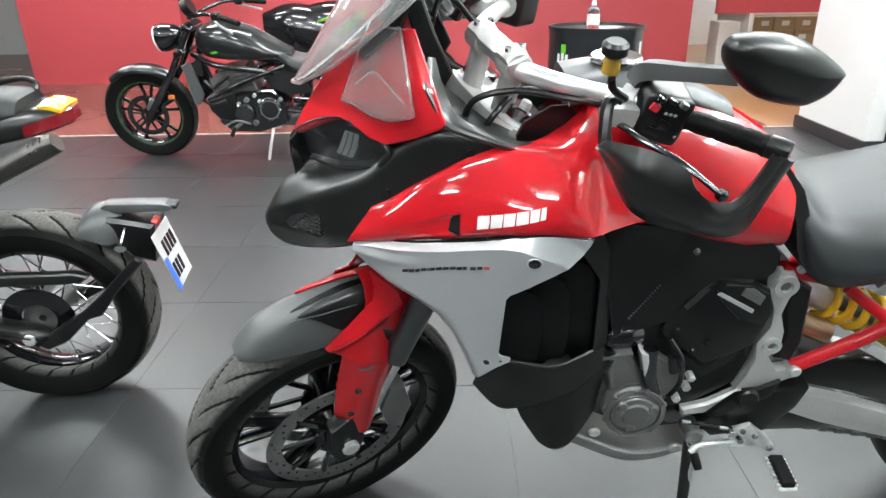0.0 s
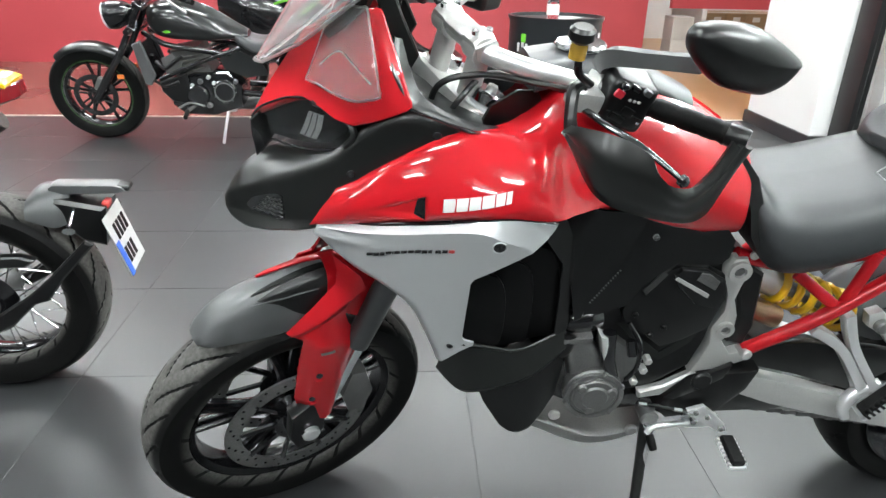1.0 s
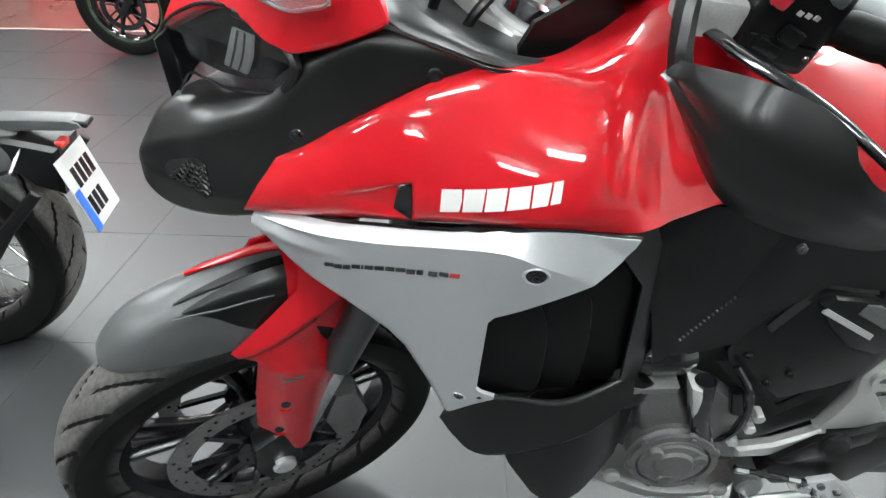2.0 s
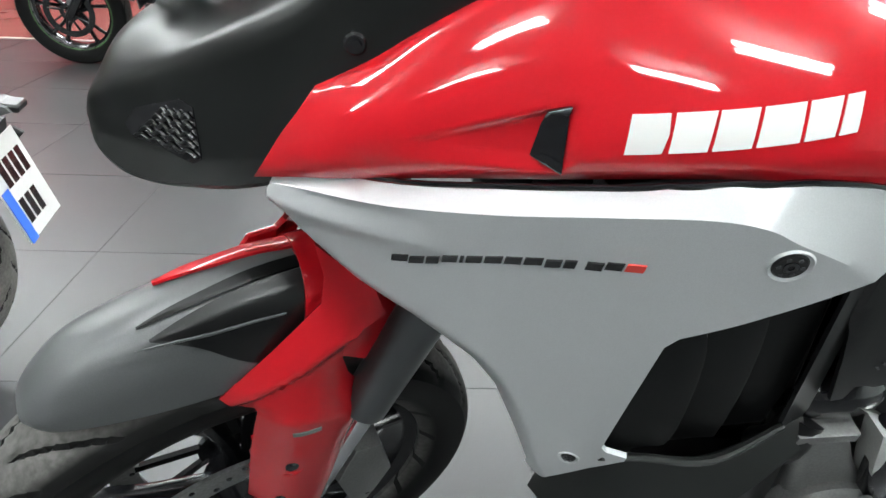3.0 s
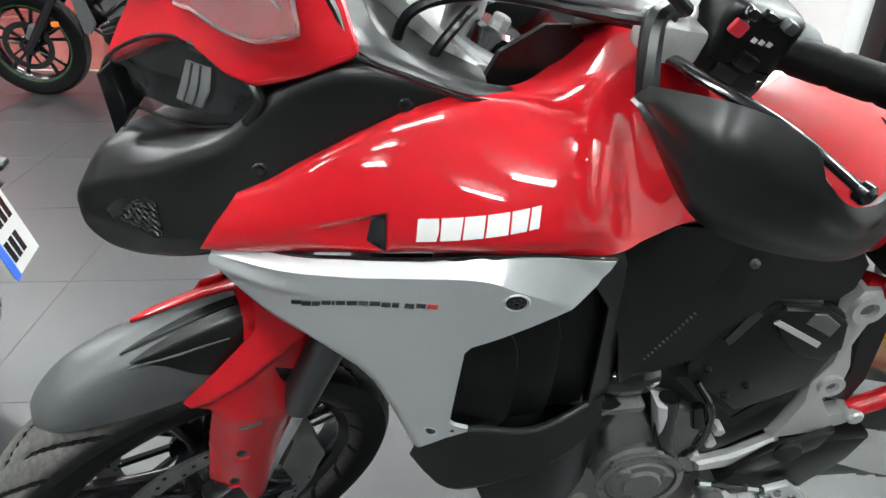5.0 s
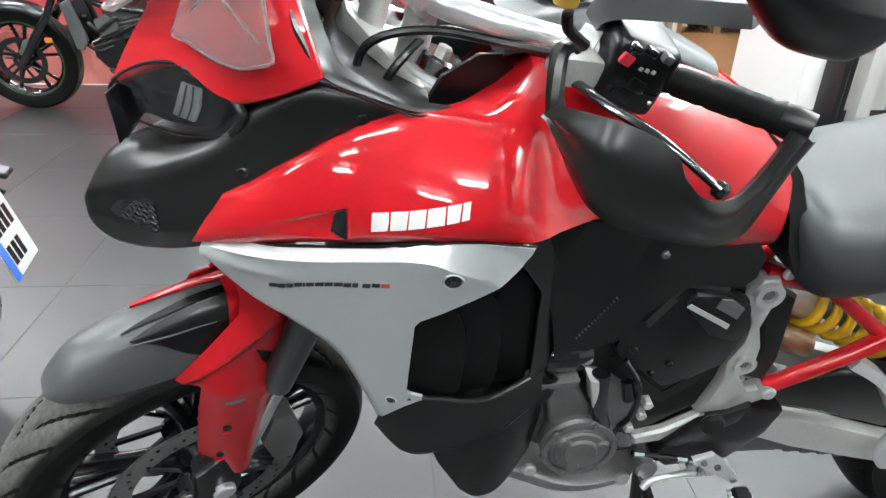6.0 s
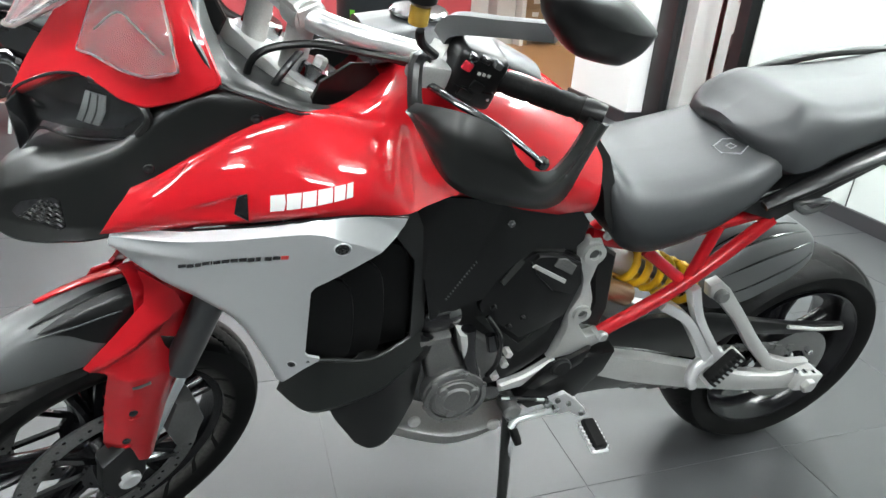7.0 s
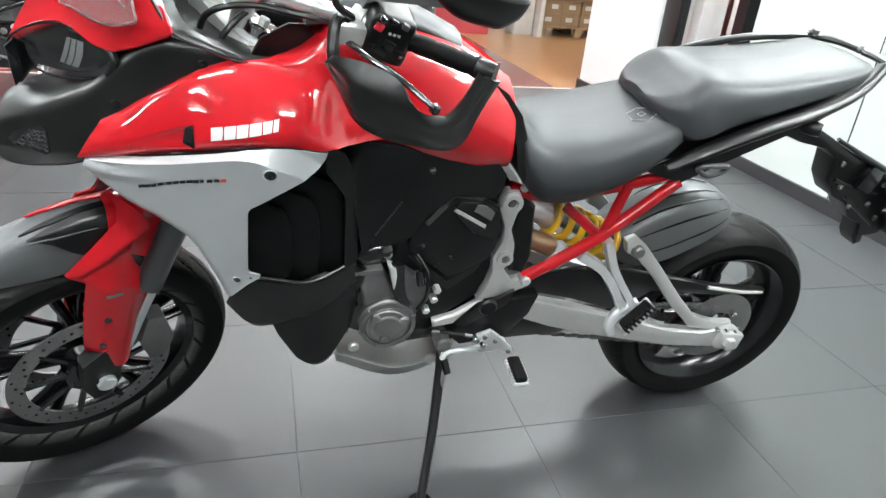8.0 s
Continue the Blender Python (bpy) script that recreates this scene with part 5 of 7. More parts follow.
part("sump_guard", body([(-0.26, [(0.001, 0.29), (0.085, 0.295), (0.10, 0.32), (0.09, 0.335), (0.001, 0.33)]), (-0.13, [(0.001, 0.225), (0.085, 0.232), (0.11, 0.27), (0.10, 0.285), (0.001, 0.28)]),
                          (-0.03, [(0.001, 0.25), (0.09, 0.262), (0.115, 0.295), (0.105, 0.31), (0.001, 0.30)]), (0.0, [(0.001, 0.30), (0.08, 0.305), (0.10, 0.33), (0.09, 0.345), (0.001, 0.34)])]), SUMP, moto, "cast aluminium sump guard")
part("sump_bolt", disc(0.014, 0.012, (-0.035, -0.118, 0.305), "y", 18, 0.003), ALU, moto)
part("silencer_box", plate([(0.0, 0.40), (0.10, 0.46), (0.28, 0.42), (0.36, 0.36), (0.30, 0.335), (0.12, 0.33), (0.02, 0.35)], -0.10, 0.13, 0.02, segs=2), BEAK, moto, "dark silencer under the engine")

# frame castings, red tubes
pair("frame_casting", plate([(0.062, 0.735), (0.075, 0.775), (0.10, 0.775), (0.115, 0.75), (0.105, 0.715), (0.10, 0.68), (0.115, 0.64), (0.118, 0.60), (0.10, 0.575), (0.125, 0.54), (0.165, 0.55), (0.17, 0.525), (0.12, 0.50), (0.05, 0.49), (0.065, 0.525), (0.075, 0.57), (0.068, 0.61), (0.085, 0.65), (0.082, 0.69)], -0.132, -0.105, 0.006, segs=2), ALU, moto, "cast aluminium frame plate")
for x, z, r in ((0.088, 0.748, 0.022), (0.096, 0.608, 0.018)):
    part("casting_eye", lathe([(r * 0.55, -0.006), (r, -0.006), (r, 0.004), (r * 0.55, 0.004)], 28, None, pose(x, -0.134, z)), ALU, moto)
    part("casting_bolt", disc(r * 0.5, 0.012, (x, -0.130, z), "y", 6, 0.002), GREYMETAL, moto)
part("inner_casting", plate([(0.105, 0.76), (0.15, 0.73), (0.165, 0.60), (0.155, 0.55), (0.12, 0.56), (0.125, 0.62), (0.11, 0.68)], -0.12, 0.12, 0.006), PLASTIC, moto)
part("heel_guard", plate([(0.0, 0.436), (0.048, 0.490), (0.085, 0.502), (0.13, 0.527), (0.118, 0.488), (0.075, 0.458), (0.025, 0.43)], -0.150, -0.137, 0.004, segs=2), PLASTIC, moto, "black plate over the footrest pivot")
part("pivot_boss", disc(0.022, 0.012, (0.072, -0.150, 0.484), "y", 24, 0.004), PLASTIC, moto)
part("lower_bracket", plate([(-0.045, 0.418), (0.0, 0.425), (0.06, 0.462), (0.072, 0.485), (0.058, 0.492), (0.0, 0.455), (-0.05, 0.44)], -0.135, -0.115, 0.005), ALU, moto)
part("sprocket_cover", plate([(0.02, 0.44), (0.07, 0.49), (0.195, 0.505), (0.180, 0.45), (0.13, 0.385), (0.02, 0.37), (-0.01, 0.40)], -0.146, -0.09, 0.008, segs=2), PLASTIC, moto)
for s in (-1, 1):
    part("rear_frame_tube", rod([(0.155, s * 0.125, 0.545), (0.30, s * 0.14, 0.655), (0.46, s * 0.14, 0.80)], [0.0145, 0.0145, 0.0135], seg=18, n=5), RED, moto, "red painted steel frame tube")
    part("frame_brace", rod([(0.235, s * 0.09, 0.712), (0.305, s * 0.136, 0.664)], 0.012, seg=14, n=2), RED, moto)
    part("frame_brace", rod([(0.318, s * 0.138, 0.675), (0.345, s * 0.135, 0.79)], 0.012, seg=14, n=2), RED, moto)
    part("upper_frame_tube", rod([(0.085, s * 0.11, 0.775), (0.20, s * 0.12, 0.755), (0.46, s * 0.13, 0.815)], 0.013, seg=14, n=4), RED, moto)
    part("frame_bolt", disc(0.012, 0.036, (0.155, s * 0.128, 0.545), "y", 18, 0.003), ALU, moto)
bolts(((0.11, 0.782),), -0.13, 0.009, ALU, moto)

# shock absorber
s0, s1 = np.array((0.135, -0.045, 0.705)), np.array((0.46, -0.03, 0.545))
ax = s1 - s0
part("shock_body", rod([s0, s0 + ax * 0.30], [0.030, 0.033], seg=24, n=3), BARSILVER, moto, "silver shock absorber body")
part("shock_rod", rod([s0 + ax * 0.2, s1], 0.016, seg=16, n=2), GREYMETAL, moto)
sp = []
u1 = np.cross(ax, (0, 1, 0))
u1 /= np.linalg.norm(u1)
u2 = np.cross(ax / np.linalg.norm(ax), u1)
for i in range(100):
    a = i / 99 * 2 * math.pi * 6.2
    sp.append(s0 + ax * (0.26 + 0.66 * i / 99) + (u1 * math.cos(a) + u2 * math.sin(a)) * 0.040)
part("spring", rod(sp, 0.0085, seg=10, n=1), YELLOW, moto, "yellow coil spring")
part("spring_seat", rod([s1 - ax * 0.07, s1 - ax * 0.02], 0.044, seg=24, n=1), GLOSSBLACK, moto)
part("gas_reservoir", rod([(0.15, -0.085, 0.635), (0.225, -0.085, 0.60)], 0.024, seg=20, n=2), BRONZE, moto, "bronze shock reservoir")

# swingarm and chain
arm = [(0.15, 0.49), (0.30, 0.449), (0.44, 0.402), (0.60, 0.350), (0.70, 0.332), (0.80, 0.342), (0.83, 0.325), (0.828, 0.29), (0.75, 0.279), (0.60, 0.300), (0.40, 0.350), (0.25, 0.395), (0.165, 0.43)]
for s in (-1, 1):
    sw = part("swingarm", plate(arm, s * 0.135, s * 0.10, 0.007, segs=2), ALU, moto, "cast aluminium swingarm")
    part("swingarm_brace", plate([(0.395, 0.632), (0.42, 0.642), (0.455, 0.615), (0.52, 0.545), (0.60, 0.455), (0.67, 0.385), (0.74, 0.358), (0.80, 0.352), (0.74, 0.332), (0.665, 0.348), (0.58, 0.43), (0.50, 0.522), (0.44, 0.58), (0.405, 0.60)], s * 0.125, s * 0.10, 0.006, segs=2), ALU, sw)
    part("axle_block", box((0.075, 0.02, 0.052), pose(0.79, s * 0.142, 0.308, 0, 8, 0), 0.006, segs=2), ALU, sw)
    part("axle_nut", disc(0.02, 0.02, (0.785, s * 0.156, 0.306), "y", 6, 0.003), ALU, sw)
    for k in range(3):
        part("adjuster_bolt", disc(0.006, 0.012, (0.745 + 0.03 * k, s * 0.14, 0.345 - 0.008 * k), "y", 8, 0.001), CHROME, sw)
part("pivot_bolt", disc(0.016, 0.03, (0.428, -0.125, 0.607), "y", 18, 0.004), GREYMETAL, moto)
part("chain_guard", plate([(0.14, 0.535), (0.30, 0.55), (0.46, 0.53), (0.70, 0.475), (0.87, 0.45), (0.87, 0.437), (0.70, 0.445), (0.52, 0.47), (0.44, 0.41), (0.30, 0.46), (0.15, 0.50)], -0.112, -0.092, 0.006, segs=2), PLASTIC, moto, "black chain guard")
part("chain_guard_edge", rod([(0.68, -0.115, 0.474), (0.78, -0.113, 0.452), (0.86, -0.112, 0.444)], 0.005, seg=6), ALU, moto)
chain = bmesh.new()
for z0, z1 in ((0.355, 0.235), (0.43, 0.375)):
    for i in range(34):
        u = i / 33
        box((0.019, 0.016 if i % 2 else 0.010, 0.012), pose(0.13 + 0.63 * u, -0.078, z0 + (z1 - z0) * u, 0, 10, 0), 0, chain)
tagged(part("drive_chain", chain, GREYMETAL, moto), kind="stuff")
part("sprocket", lathe([(0.05, -0.003), (0.105, -0.003), (0.112, 0), (0.105, 0.003), (0.05, 0.003)], 42, None, pose(0.79, -0.08, 0.304)), GREYMETAL, moto)
for i in range(6):
    a = math.pi / 3 * i
    part("sprocket_bolt", disc(0.008, 0.02, (0.79 + 0.062 * math.cos(a), -0.092, 0.304 + 0.062 * math.sin(a)), "y", 6, 0.002), CHROME, moto)

# rear mudguard over the wheel
HUG = ((0.395, 0.60, 0.07, 0.05), (0.44, 0.645, 0.088, 0.11), (0.50, 0.686, 0.094, 0.135), (0.56, 0.706, 0.096, 0.125), (0.62, 0.712, 0.094, 0.10), (0.67, 0.704, 0.084, 0.06), (0.70, 0.692, 0.06, 0.025), (0.712, 0.684, 0.03, 0.006))
hug = []
for x, z, h, drop in HUG:
    hug.append([(x + 0.25 * drop * k, s * h, z - drop * k) for s, k in ((-1, 1), (-0.95, 0.5), (-0.65, 0.1), (0, 0), (0.65, 0.1), (0.95, 0.5), (1, 1))])
hugger = part("rear_mudguard", shell(hug, 4, 5, 0.005), GREYPLASTIC, moto, "matt grey rear mudguard with black lines")
for q, k in ((-0.30, 0.04), (-0.62, 0.12), (-0.86, 0.38), (-0.965, 0.75), (0.30, 0.04)):
    pts = [(x + 0.25 * drop * k, q * h - 0.002, z - drop * k + 0.003) for x, z, h, drop in HUG[1:-2]]
    part("mudguard_line", rod(pts, [0.0012, 0.003, 0.003, 0.0012], seg=6, n=4), GLOSSBLACK, hugger)

# seats
def half_seat(db, zb, ds, zs, dt, zt, zc):
    return [(0.001, zb), (db * 0.8, zb - 0.004), (db, zb + 0.004), (ds, zs), (dt, zt), (0.001, zc)]


seat = body([(0.070, half_seat(0.085, 0.890, 0.095, 0.912, 0.070, 0.938, 0.946)), (0.084, half_seat(0.120, 0.845, 0.130, 0.882, 0.090, 0.920, 0.930)), (0.102, half_seat(0.150, 0.800, 0.161, 0.846, 0.112, 0.904, 0.916)),
             (0.15, half_seat(0.164, 0.764, 0.179, 0.815, 0.132, 0.876, 0.888)), (0.25, half_seat(0.168, 0.778, 0.184, 0.824, 0.142, 0.884, 0.895)), (0.36, half_seat(0.16, 0.832, 0.172, 0.864, 0.134, 0.912, 0.922)), (0.425, half_seat(0.145, 0.888, 0.152, 0.903, 0.12, 0.934, 0.944))], 5, 4)
seat = part("rider_seat", seat, VINYL, moto, "dark grey vinyl rider seat")
part("seat_nose", skin([(0.020, 0.990), (0.049, 0.972), (0.080, 0.934), (0.100, 0.873), (0.094, 0.806), (0.078, 0.835), (0.072, 0.88), (0.050, 0.933)], lambda x, z: -(0.098 + 0.33 * (0.99 - z)), 0.012, 0.01), PLASTIC, seat, "black plastic nose of the seat")
SEATPRINT = material("pale_grey_print", (0.22, 0.225, 0.23), 0.5, stain=0.1)
seat_tree = BVHTree.FromObject(seat, bpy.context.evaluated_depsgraph_get())


def seat_height(x, y):
    hit = seat_tree.ray_cast(Vector((x, y, 1.5)), Vector((0, 0, -1)))[0]
    return hit.z if hit else 0.92


for badge in ([(0.368 + u * 0.9, -0.068 + v * 0.9) for u, v in ((-0.030, 0.016), (0.0, 0.030), (0.030, 0.016), (0.030, -0.016), (0.0, -0.034), (-0.030, -0.016))], [(0.368 + u, -0.068 + v) for u, v in ((-0.008, 0.004), (0.004, 0.008), (0.008, -0.006), (-0.006, -0.008))]):
    part("seat_badge", rod([(x, y, seat_height(x, y) + 0.0006) for x, y in badge + badge[:1]], 0.0014, seg=6, n=1), SEATPRINT, seat, "pale grey hexagonal badge")
pill = body([(0.378, half_seat(0.04, 0.942, 0.05, 0.950, 0.04, 0.958, 0.962)), (0.400, half_seat(0.10, 0.920, 0.112, 0.932, 0.095, 0.962, 0.974)), (0.435, half_seat(0.142, 0.898, 0.155, 0.916, 0.122, 0.984, 0.996)), (0.475, half_seat(0.152, 0.902, 0.165, 0.926, 0.112, 1.010, 1.018)),
             (0.54, half_seat(0.152, 0.930, 0.162, 0.954, 0.128, 1.010, 1.024)), (0.66, half_seat(0.142, 0.964, 0.150, 0.984, 0.120, 1.022, 1.032)), (0.78, half_seat(0.13, 0.997, 0.136, 1.014, 0.11, 1.040, 1.048)), (0.86, half_seat(0.115, 1.022, 0.12, 1.036, 0.10, 1.055, 1.06)), (0.885, half_seat(0.09, 1.03, 0.095, 1.04, 0.08, 1.052, 1.056))], 5, 4)
part("pillion_seat", pill, VINYL, moto, "dark grey vinyl pillion seat")

# tail, grab rails, rack, number plate holder
for s in (-1, 1):
    part("grab_rail", rod([(0.40, s * 0.165, 0.845), (0.47, s * 0.172, 0.885), (0.58, s * 0.17, 0.93), (0.72, s * 0.158, 0.972), (0.82, s * 0.14, 1.012), (0.885, s * 0.115, 1.06)], [0.008, 0.013, 0.014, 0.013, 0.012, 0.010], seg=12, n=5, flat=1.5), PLASTIC, moto, "black grab rail")
    part("tail_side", skin([(0.36, 0.83), (0.46, 0.87), (0.60, 0.925), (0.78, 0.985), (0.84, 1.0), (0.84, 0.975), (0.72, 0.915), (0.60, 0.865), (0.52, 0.83), (0.46, 0.80)], lambda x, z: s * (0.148 - 0.08 * max(0, x - 0.5)), 0.006, 0.03), PLASTIC, moto, "black tail side panel")
    part("strap_lug", rod([(0.475, s * 0.165, 0.845), (0.50, s * 0.178, 0.856), (0.535, s * 0.178, 0.855), (0.53, s * 0.17, 0.835), (0.50, s * 0.168, 0.828)], 0.006, seg=8, n=4, closed=True), GREYPLASTIC, moto)
    part("indicator", rod([(0.71, s * 0.14, 0.935), (0.74, s * 0.17, 0.935)], [0.012, 0.017, 0.014], seg=12, n=3), PLASTIC, moto)
rack = [(0.50, 0.12, 0.985), (0.58, 0.13, 1.012), (0.72, 0.125, 1.042), (0.86, 0.12, 1.052), (0.93, 0.09, 1.056), (0.945, 0.0, 1.056), (0.93, -0.09, 1.056), (0.885, -0.115, 1.056)]
part("luggage_rack", rod(rack, [0.009] * 8, seg=10, n=6, flat=1.4), PLASTIC, moto, "black rear luggage rack")
part("rack_bolt", disc(0.01, 0.012, (0.88, 0.10, 1.07), "z", 12, 0.002), GREYPLASTIC, moto)
part("tail_light", box((0.03, 0.10, 0.03), pose(0.83, 0, 0.99, 0, -10, 0), 0.006), material("red_lamp_plastic", (0.35, 0.01, 0.01), 0.2, coat=0.6), moto, "red tail light")
part("tail_underside", plate([(0.40, 0.82), (0.60, 0.86), (0.78, 0.915), (0.84, 0.98), (0.60, 0.93), (0.42, 0.88)], -0.11, 0.11, 0.01), PLASTIC, moto)
holder = part("plate_holder", plate([(0.72, 0.925), (0.80, 0.912), (0.90, 0.872), (1.02, 0.815), (1.15, 0.765), (1.185, 0.74), (1.255, 0.585), (1.245, 0.565), (1.18, 0.556), (1.165, 0.60), (1.11, 0.622), (1.075, 0.665), (1.02, 0.69), (0.985, 0.735), (0.97, 0.80), (0.93, 0.825), (0.85, 0.84), (0.76, 0.87)], -0.035, 0.035, 0.008, segs=2), PLASTIC, moto, "black number plate bracket")
part("plate_board", box((0.008, 0.17, 0.20), pose(1.222, 0, 0.665, 0, -24, 0), 0.003), PLASTIC, holder)
part("board_hood", rod([(0.95, -0.036, 0.853), (1.05, -0.040, 0.808), (1.14, -0.045, 0.768), (1.178, -0.045, 0.735), (1.19, -0.04, 0.70)], [0.005, 0.008, 0.010, 0.009, 0.004], seg=10, n=5), BEAK, holder)
part("board_rib", rod([(1.0, -0.037, 0.74), (1.08, -0.038, 0.715), (1.16, -0.038, 0.70)], 0.005, seg=8, n=4), BEAK, holder)
part("board_rib", rod([(1.06, -0.037, 0.69), (1.12, -0.038, 0.65), (1.20, -0.038, 0.60)], 0.005, seg=8, n=4), BEAK, holder)
part("board_box", box((0.06, 0.03, 0.07), pose(1.10, -0.042, 0.745, 0, 20, 0), 0.01, segs=2), GLOSSBLACK, holder)
part("board_tip", plate([(1.165, 0.60), (1.20, 0.59), (1.215, 0.535), (1.195, 0.525), (1.172, 0.555)], -0.03, 0.03, 0.006), PLASTIC, holder)
for x, z in ((1.00, 0.785), (1.03, 0.72), (1.09, 0.66), (1.15, 0.665), (1.20, 0.62), (1.17, 0.725)):
    part("board_bolt", disc(0.008, 0.008, (x, -0.038, z), "y", 10, 0.002), GREYMETAL, holder)
part("plate_bracket", rod([(1.22, -0.03, 0.64), (1.26, -0.06, 0.65), (1.31, -0.07, 0.665), (1.33, -0.075, 0.69)], [0.010, 0.010, 0.011, 0.008], seg=8), PLASTIC, holder)

# passenger peg bracket, rider peg, gear lever, side stand
for s in (-1, 1):
    br = part("passenger_bracket", rod([(0.275, s * 0.135, 0.612), (0.335, s * 0.15, 0.575), (0.385, s * 0.168, 0.505), (0.405, s * 0.178, 0.47)], [0.011, 0.010, 0.010, 0.012], seg=12, n=5, flat=1.5, square=True), BARSILVER, moto, "bright aluminium passenger peg bracket")
    part("bracket_arm", rod([(0.328, s * 0.145, 0.655), (0.36, s * 0.155, 0.58), (0.41, s * 0.178, 0.505), (0.425, s * 0.182, 0.48)], [0.010, 0.009, 0.009, 0.010], seg=12, n=5, flat=1.5, square=True), BARSILVER, br)
    part("bracket_foot", rod([(0.43, s * 0.185, 0.505), (0.39, s * 0.18, 0.47), (0.375, s * 0.185, 0.435), (0.385, s * 0.19, 0.41)], [0.01, 0.014, 0.013, 0.01], seg=10, n=4), BARSILVER, br)
    part("peg_frame", box((0.098, 0.040, 0.012), pose(0.424, s * 0.205, 0.474, 0, -54, 0), 0.004, segs=2), BARSILVER, br)
    part("peg_rubber", box((0.085, 0.03, 0.014), pose(0.418, s * 0.210, 0.483, 0, -54, 0), 0.004), RUBBER, br)
    for i in range(8):
        part("peg_tooth", box((0.006, 0.012, 0.022), pose(0.398 + 0.0066 * i, s * 0.222, 0.449 + 0.0095 * i, 0, -54, 0), 0.001), RUBBER, br)
    br = part("rider_peg_bracket", plate([(0.06, 0.37), (0.10, 0.385), (0.135, 0.375), (0.14, 0.35), (0.10, 0.345), (0.07, 0.345)], s * 0.155, s * 0.13, 0.005), BARSILVER, moto, "bright aluminium footpeg bracket")
    part("peg_arm", plate([(0.05, 0.415), (0.085, 0.428), (0.115, 0.402), (0.145, 0.368), (0.152, 0.352), (0.136, 0.348), (0.105, 0.370), (0.07, 0.395)], s * 0.170, s * 0.158, 0.004, segs=2), BARSILVER, br)
    for x, z in ((0.07, 0.412), (0.098, 0.398), (0.136, 0.362)):
        part("arm_bolt", disc(0.006, 0.008, (x, s * 0.172, z), "y", 8, 0.0015), GREYMETAL, br)
    part("peg_plate", box((0.038, 0.078, 0.006), pose(0.148, s * 0.215, 0.335, s * -6, 0, 0), 0.002), BARSILVER, br)
    part("footpeg", box((0.030, 0.072, 0.016), pose(0.148, s * 0.215, 0.344, s * -6, 0, 0), 0.004), RUBBER, br, "serrated black footpeg")
    for i in range(7):
        part("peg_tooth", box((0.040, 0.004, 0.012), pose(0.148, s * (0.186 + 0.010 * i), 0.340 - 0.001 * i, 0, 0, 0), 0.001), BARSILVER, br)
lev = part("gear_lever", rod([(0.075, -0.155, 0.365), (0.03, -0.165, 0.372), (-0.015, -0.175, 0.376), (-0.03, -0.18, 0.362)], [0.007, 0.0055, 0.005, 0.007], seg=10, n=5), BARSILVER, moto, "bright aluminium gear lever")
for x, z, r in ((0.05, 0.404, 0.010), (0.072, 0.384, 0.008), (-0.028, 0.372, 0.007)):
    part("lever_joint", disc(r, 0.014, (x, -0.168, z), "y", 12, 0.002), CHROME, lev)
part("lever_rubber", rod([(-0.025, -0.182, 0.362), (-0.018, -0.205, 0.338)], [0.009, 0.010, 0.008], seg=10, n=3), RUBBER, lev)
part("shift_rod", rod([(-0.061, -0.165, 0.438), (0.0, -0.165, 0.425), (0.05, -0.165, 0.412)], 0.0045, seg=8, n=2), GLOSSBLACK, moto)
for x, z in ((-0.05, 0.436), (0.03, 0.417)):
    part("rod_joint", rod([(x - 0.009, -0.165, z + 0.002), (x + 0.009, -0.165, z - 0.002)], 0.0065, seg=8, n=1), CHROME, moto)
stand = part("side_stand", rod([(-0.020, -0.138, 0.385), (-0.022, -0.160, 0.315), (-0.046, -0.240, 0.190), (-0.082, -0.335, 0.062)], [0.015, 0.013, 0.011, 0.011], seg=12, n=5), BEAK, moto, "black steel side stand")
part("stand_foot", disc(0.03, 0.012, (-0.082, -0.338, 0.057), pose(-0.082, -0.338, 0.057, 81.5, 0, 0), 18, 0.004), GLOSSBLACK, stand)
part("stand_spring", rod([(-0.006, -0.15, 0.40), (-0.024, -0.188, 0.275)], 0.006, seg=8, n=2), CHROME, stand)
part("stand_pivot", disc(0.02, 0.05, (-0.022, -0.14, 0.385), "y", 14, 0.004), GREYMETAL, moto)


# ---- the showroom ----
FLOORMAT = material("dark_grey_floor_tile", (0.033, 0.0342, 0.0360), 0.38, spec=0.60, grain=0.12, grain_size=260, stain=0.3, stain_size=1.6, second=(0.027, 0.0281, 0.0297), rough_var=0.05, bump=0.02)
GROUT = material("light_grout", (0.043, 0.043, 0.045), 0.5, grain=0.3, grain_size=120, stain=0.3)
REDFLOOR = material("red_brown_floor", (0.20, 0.082, 0.066), 0.26, grain=0.15, grain_size=60, stain=0.4, stain_size=1.5, second=(0.13, 0.05, 0.042), rough_var=0.06)
WOODFLOOR = material("orange_wood_floor", (0.42, 0.22, 0.09), 0.28, grain=0.2, grain_size=60, stain=0.4, stain_size=2.0, second=(0.33, 0.16, 0.06))
REDWALL = material("red_wall_paint", (0.42, 0.052, 0.062), 0.5, grain=0.06, grain_size=200, stain=0.2, stain_size=0.8, second=(0.37, 0.044, 0.053), bump=0.05)
WHITEWALL = material("white_wall_paint", (0.72, 0.72, 0.71), 0.6, grain=0.05, grain_size=150, stain=0.12, stain_size=0.9, second=(0.65, 0.65, 0.64), bump=0.04)
CEILING = material("pale_ceiling", (0.34, 0.34, 0.34), 0.8, grain=0.08, grain_size=60, stain=0.1)
LAMP = material("lamp_diffuser", (0.9, 0.9, 0.9), 0.5, emit=(0.94, 1.0, 1.0), power=66.0)
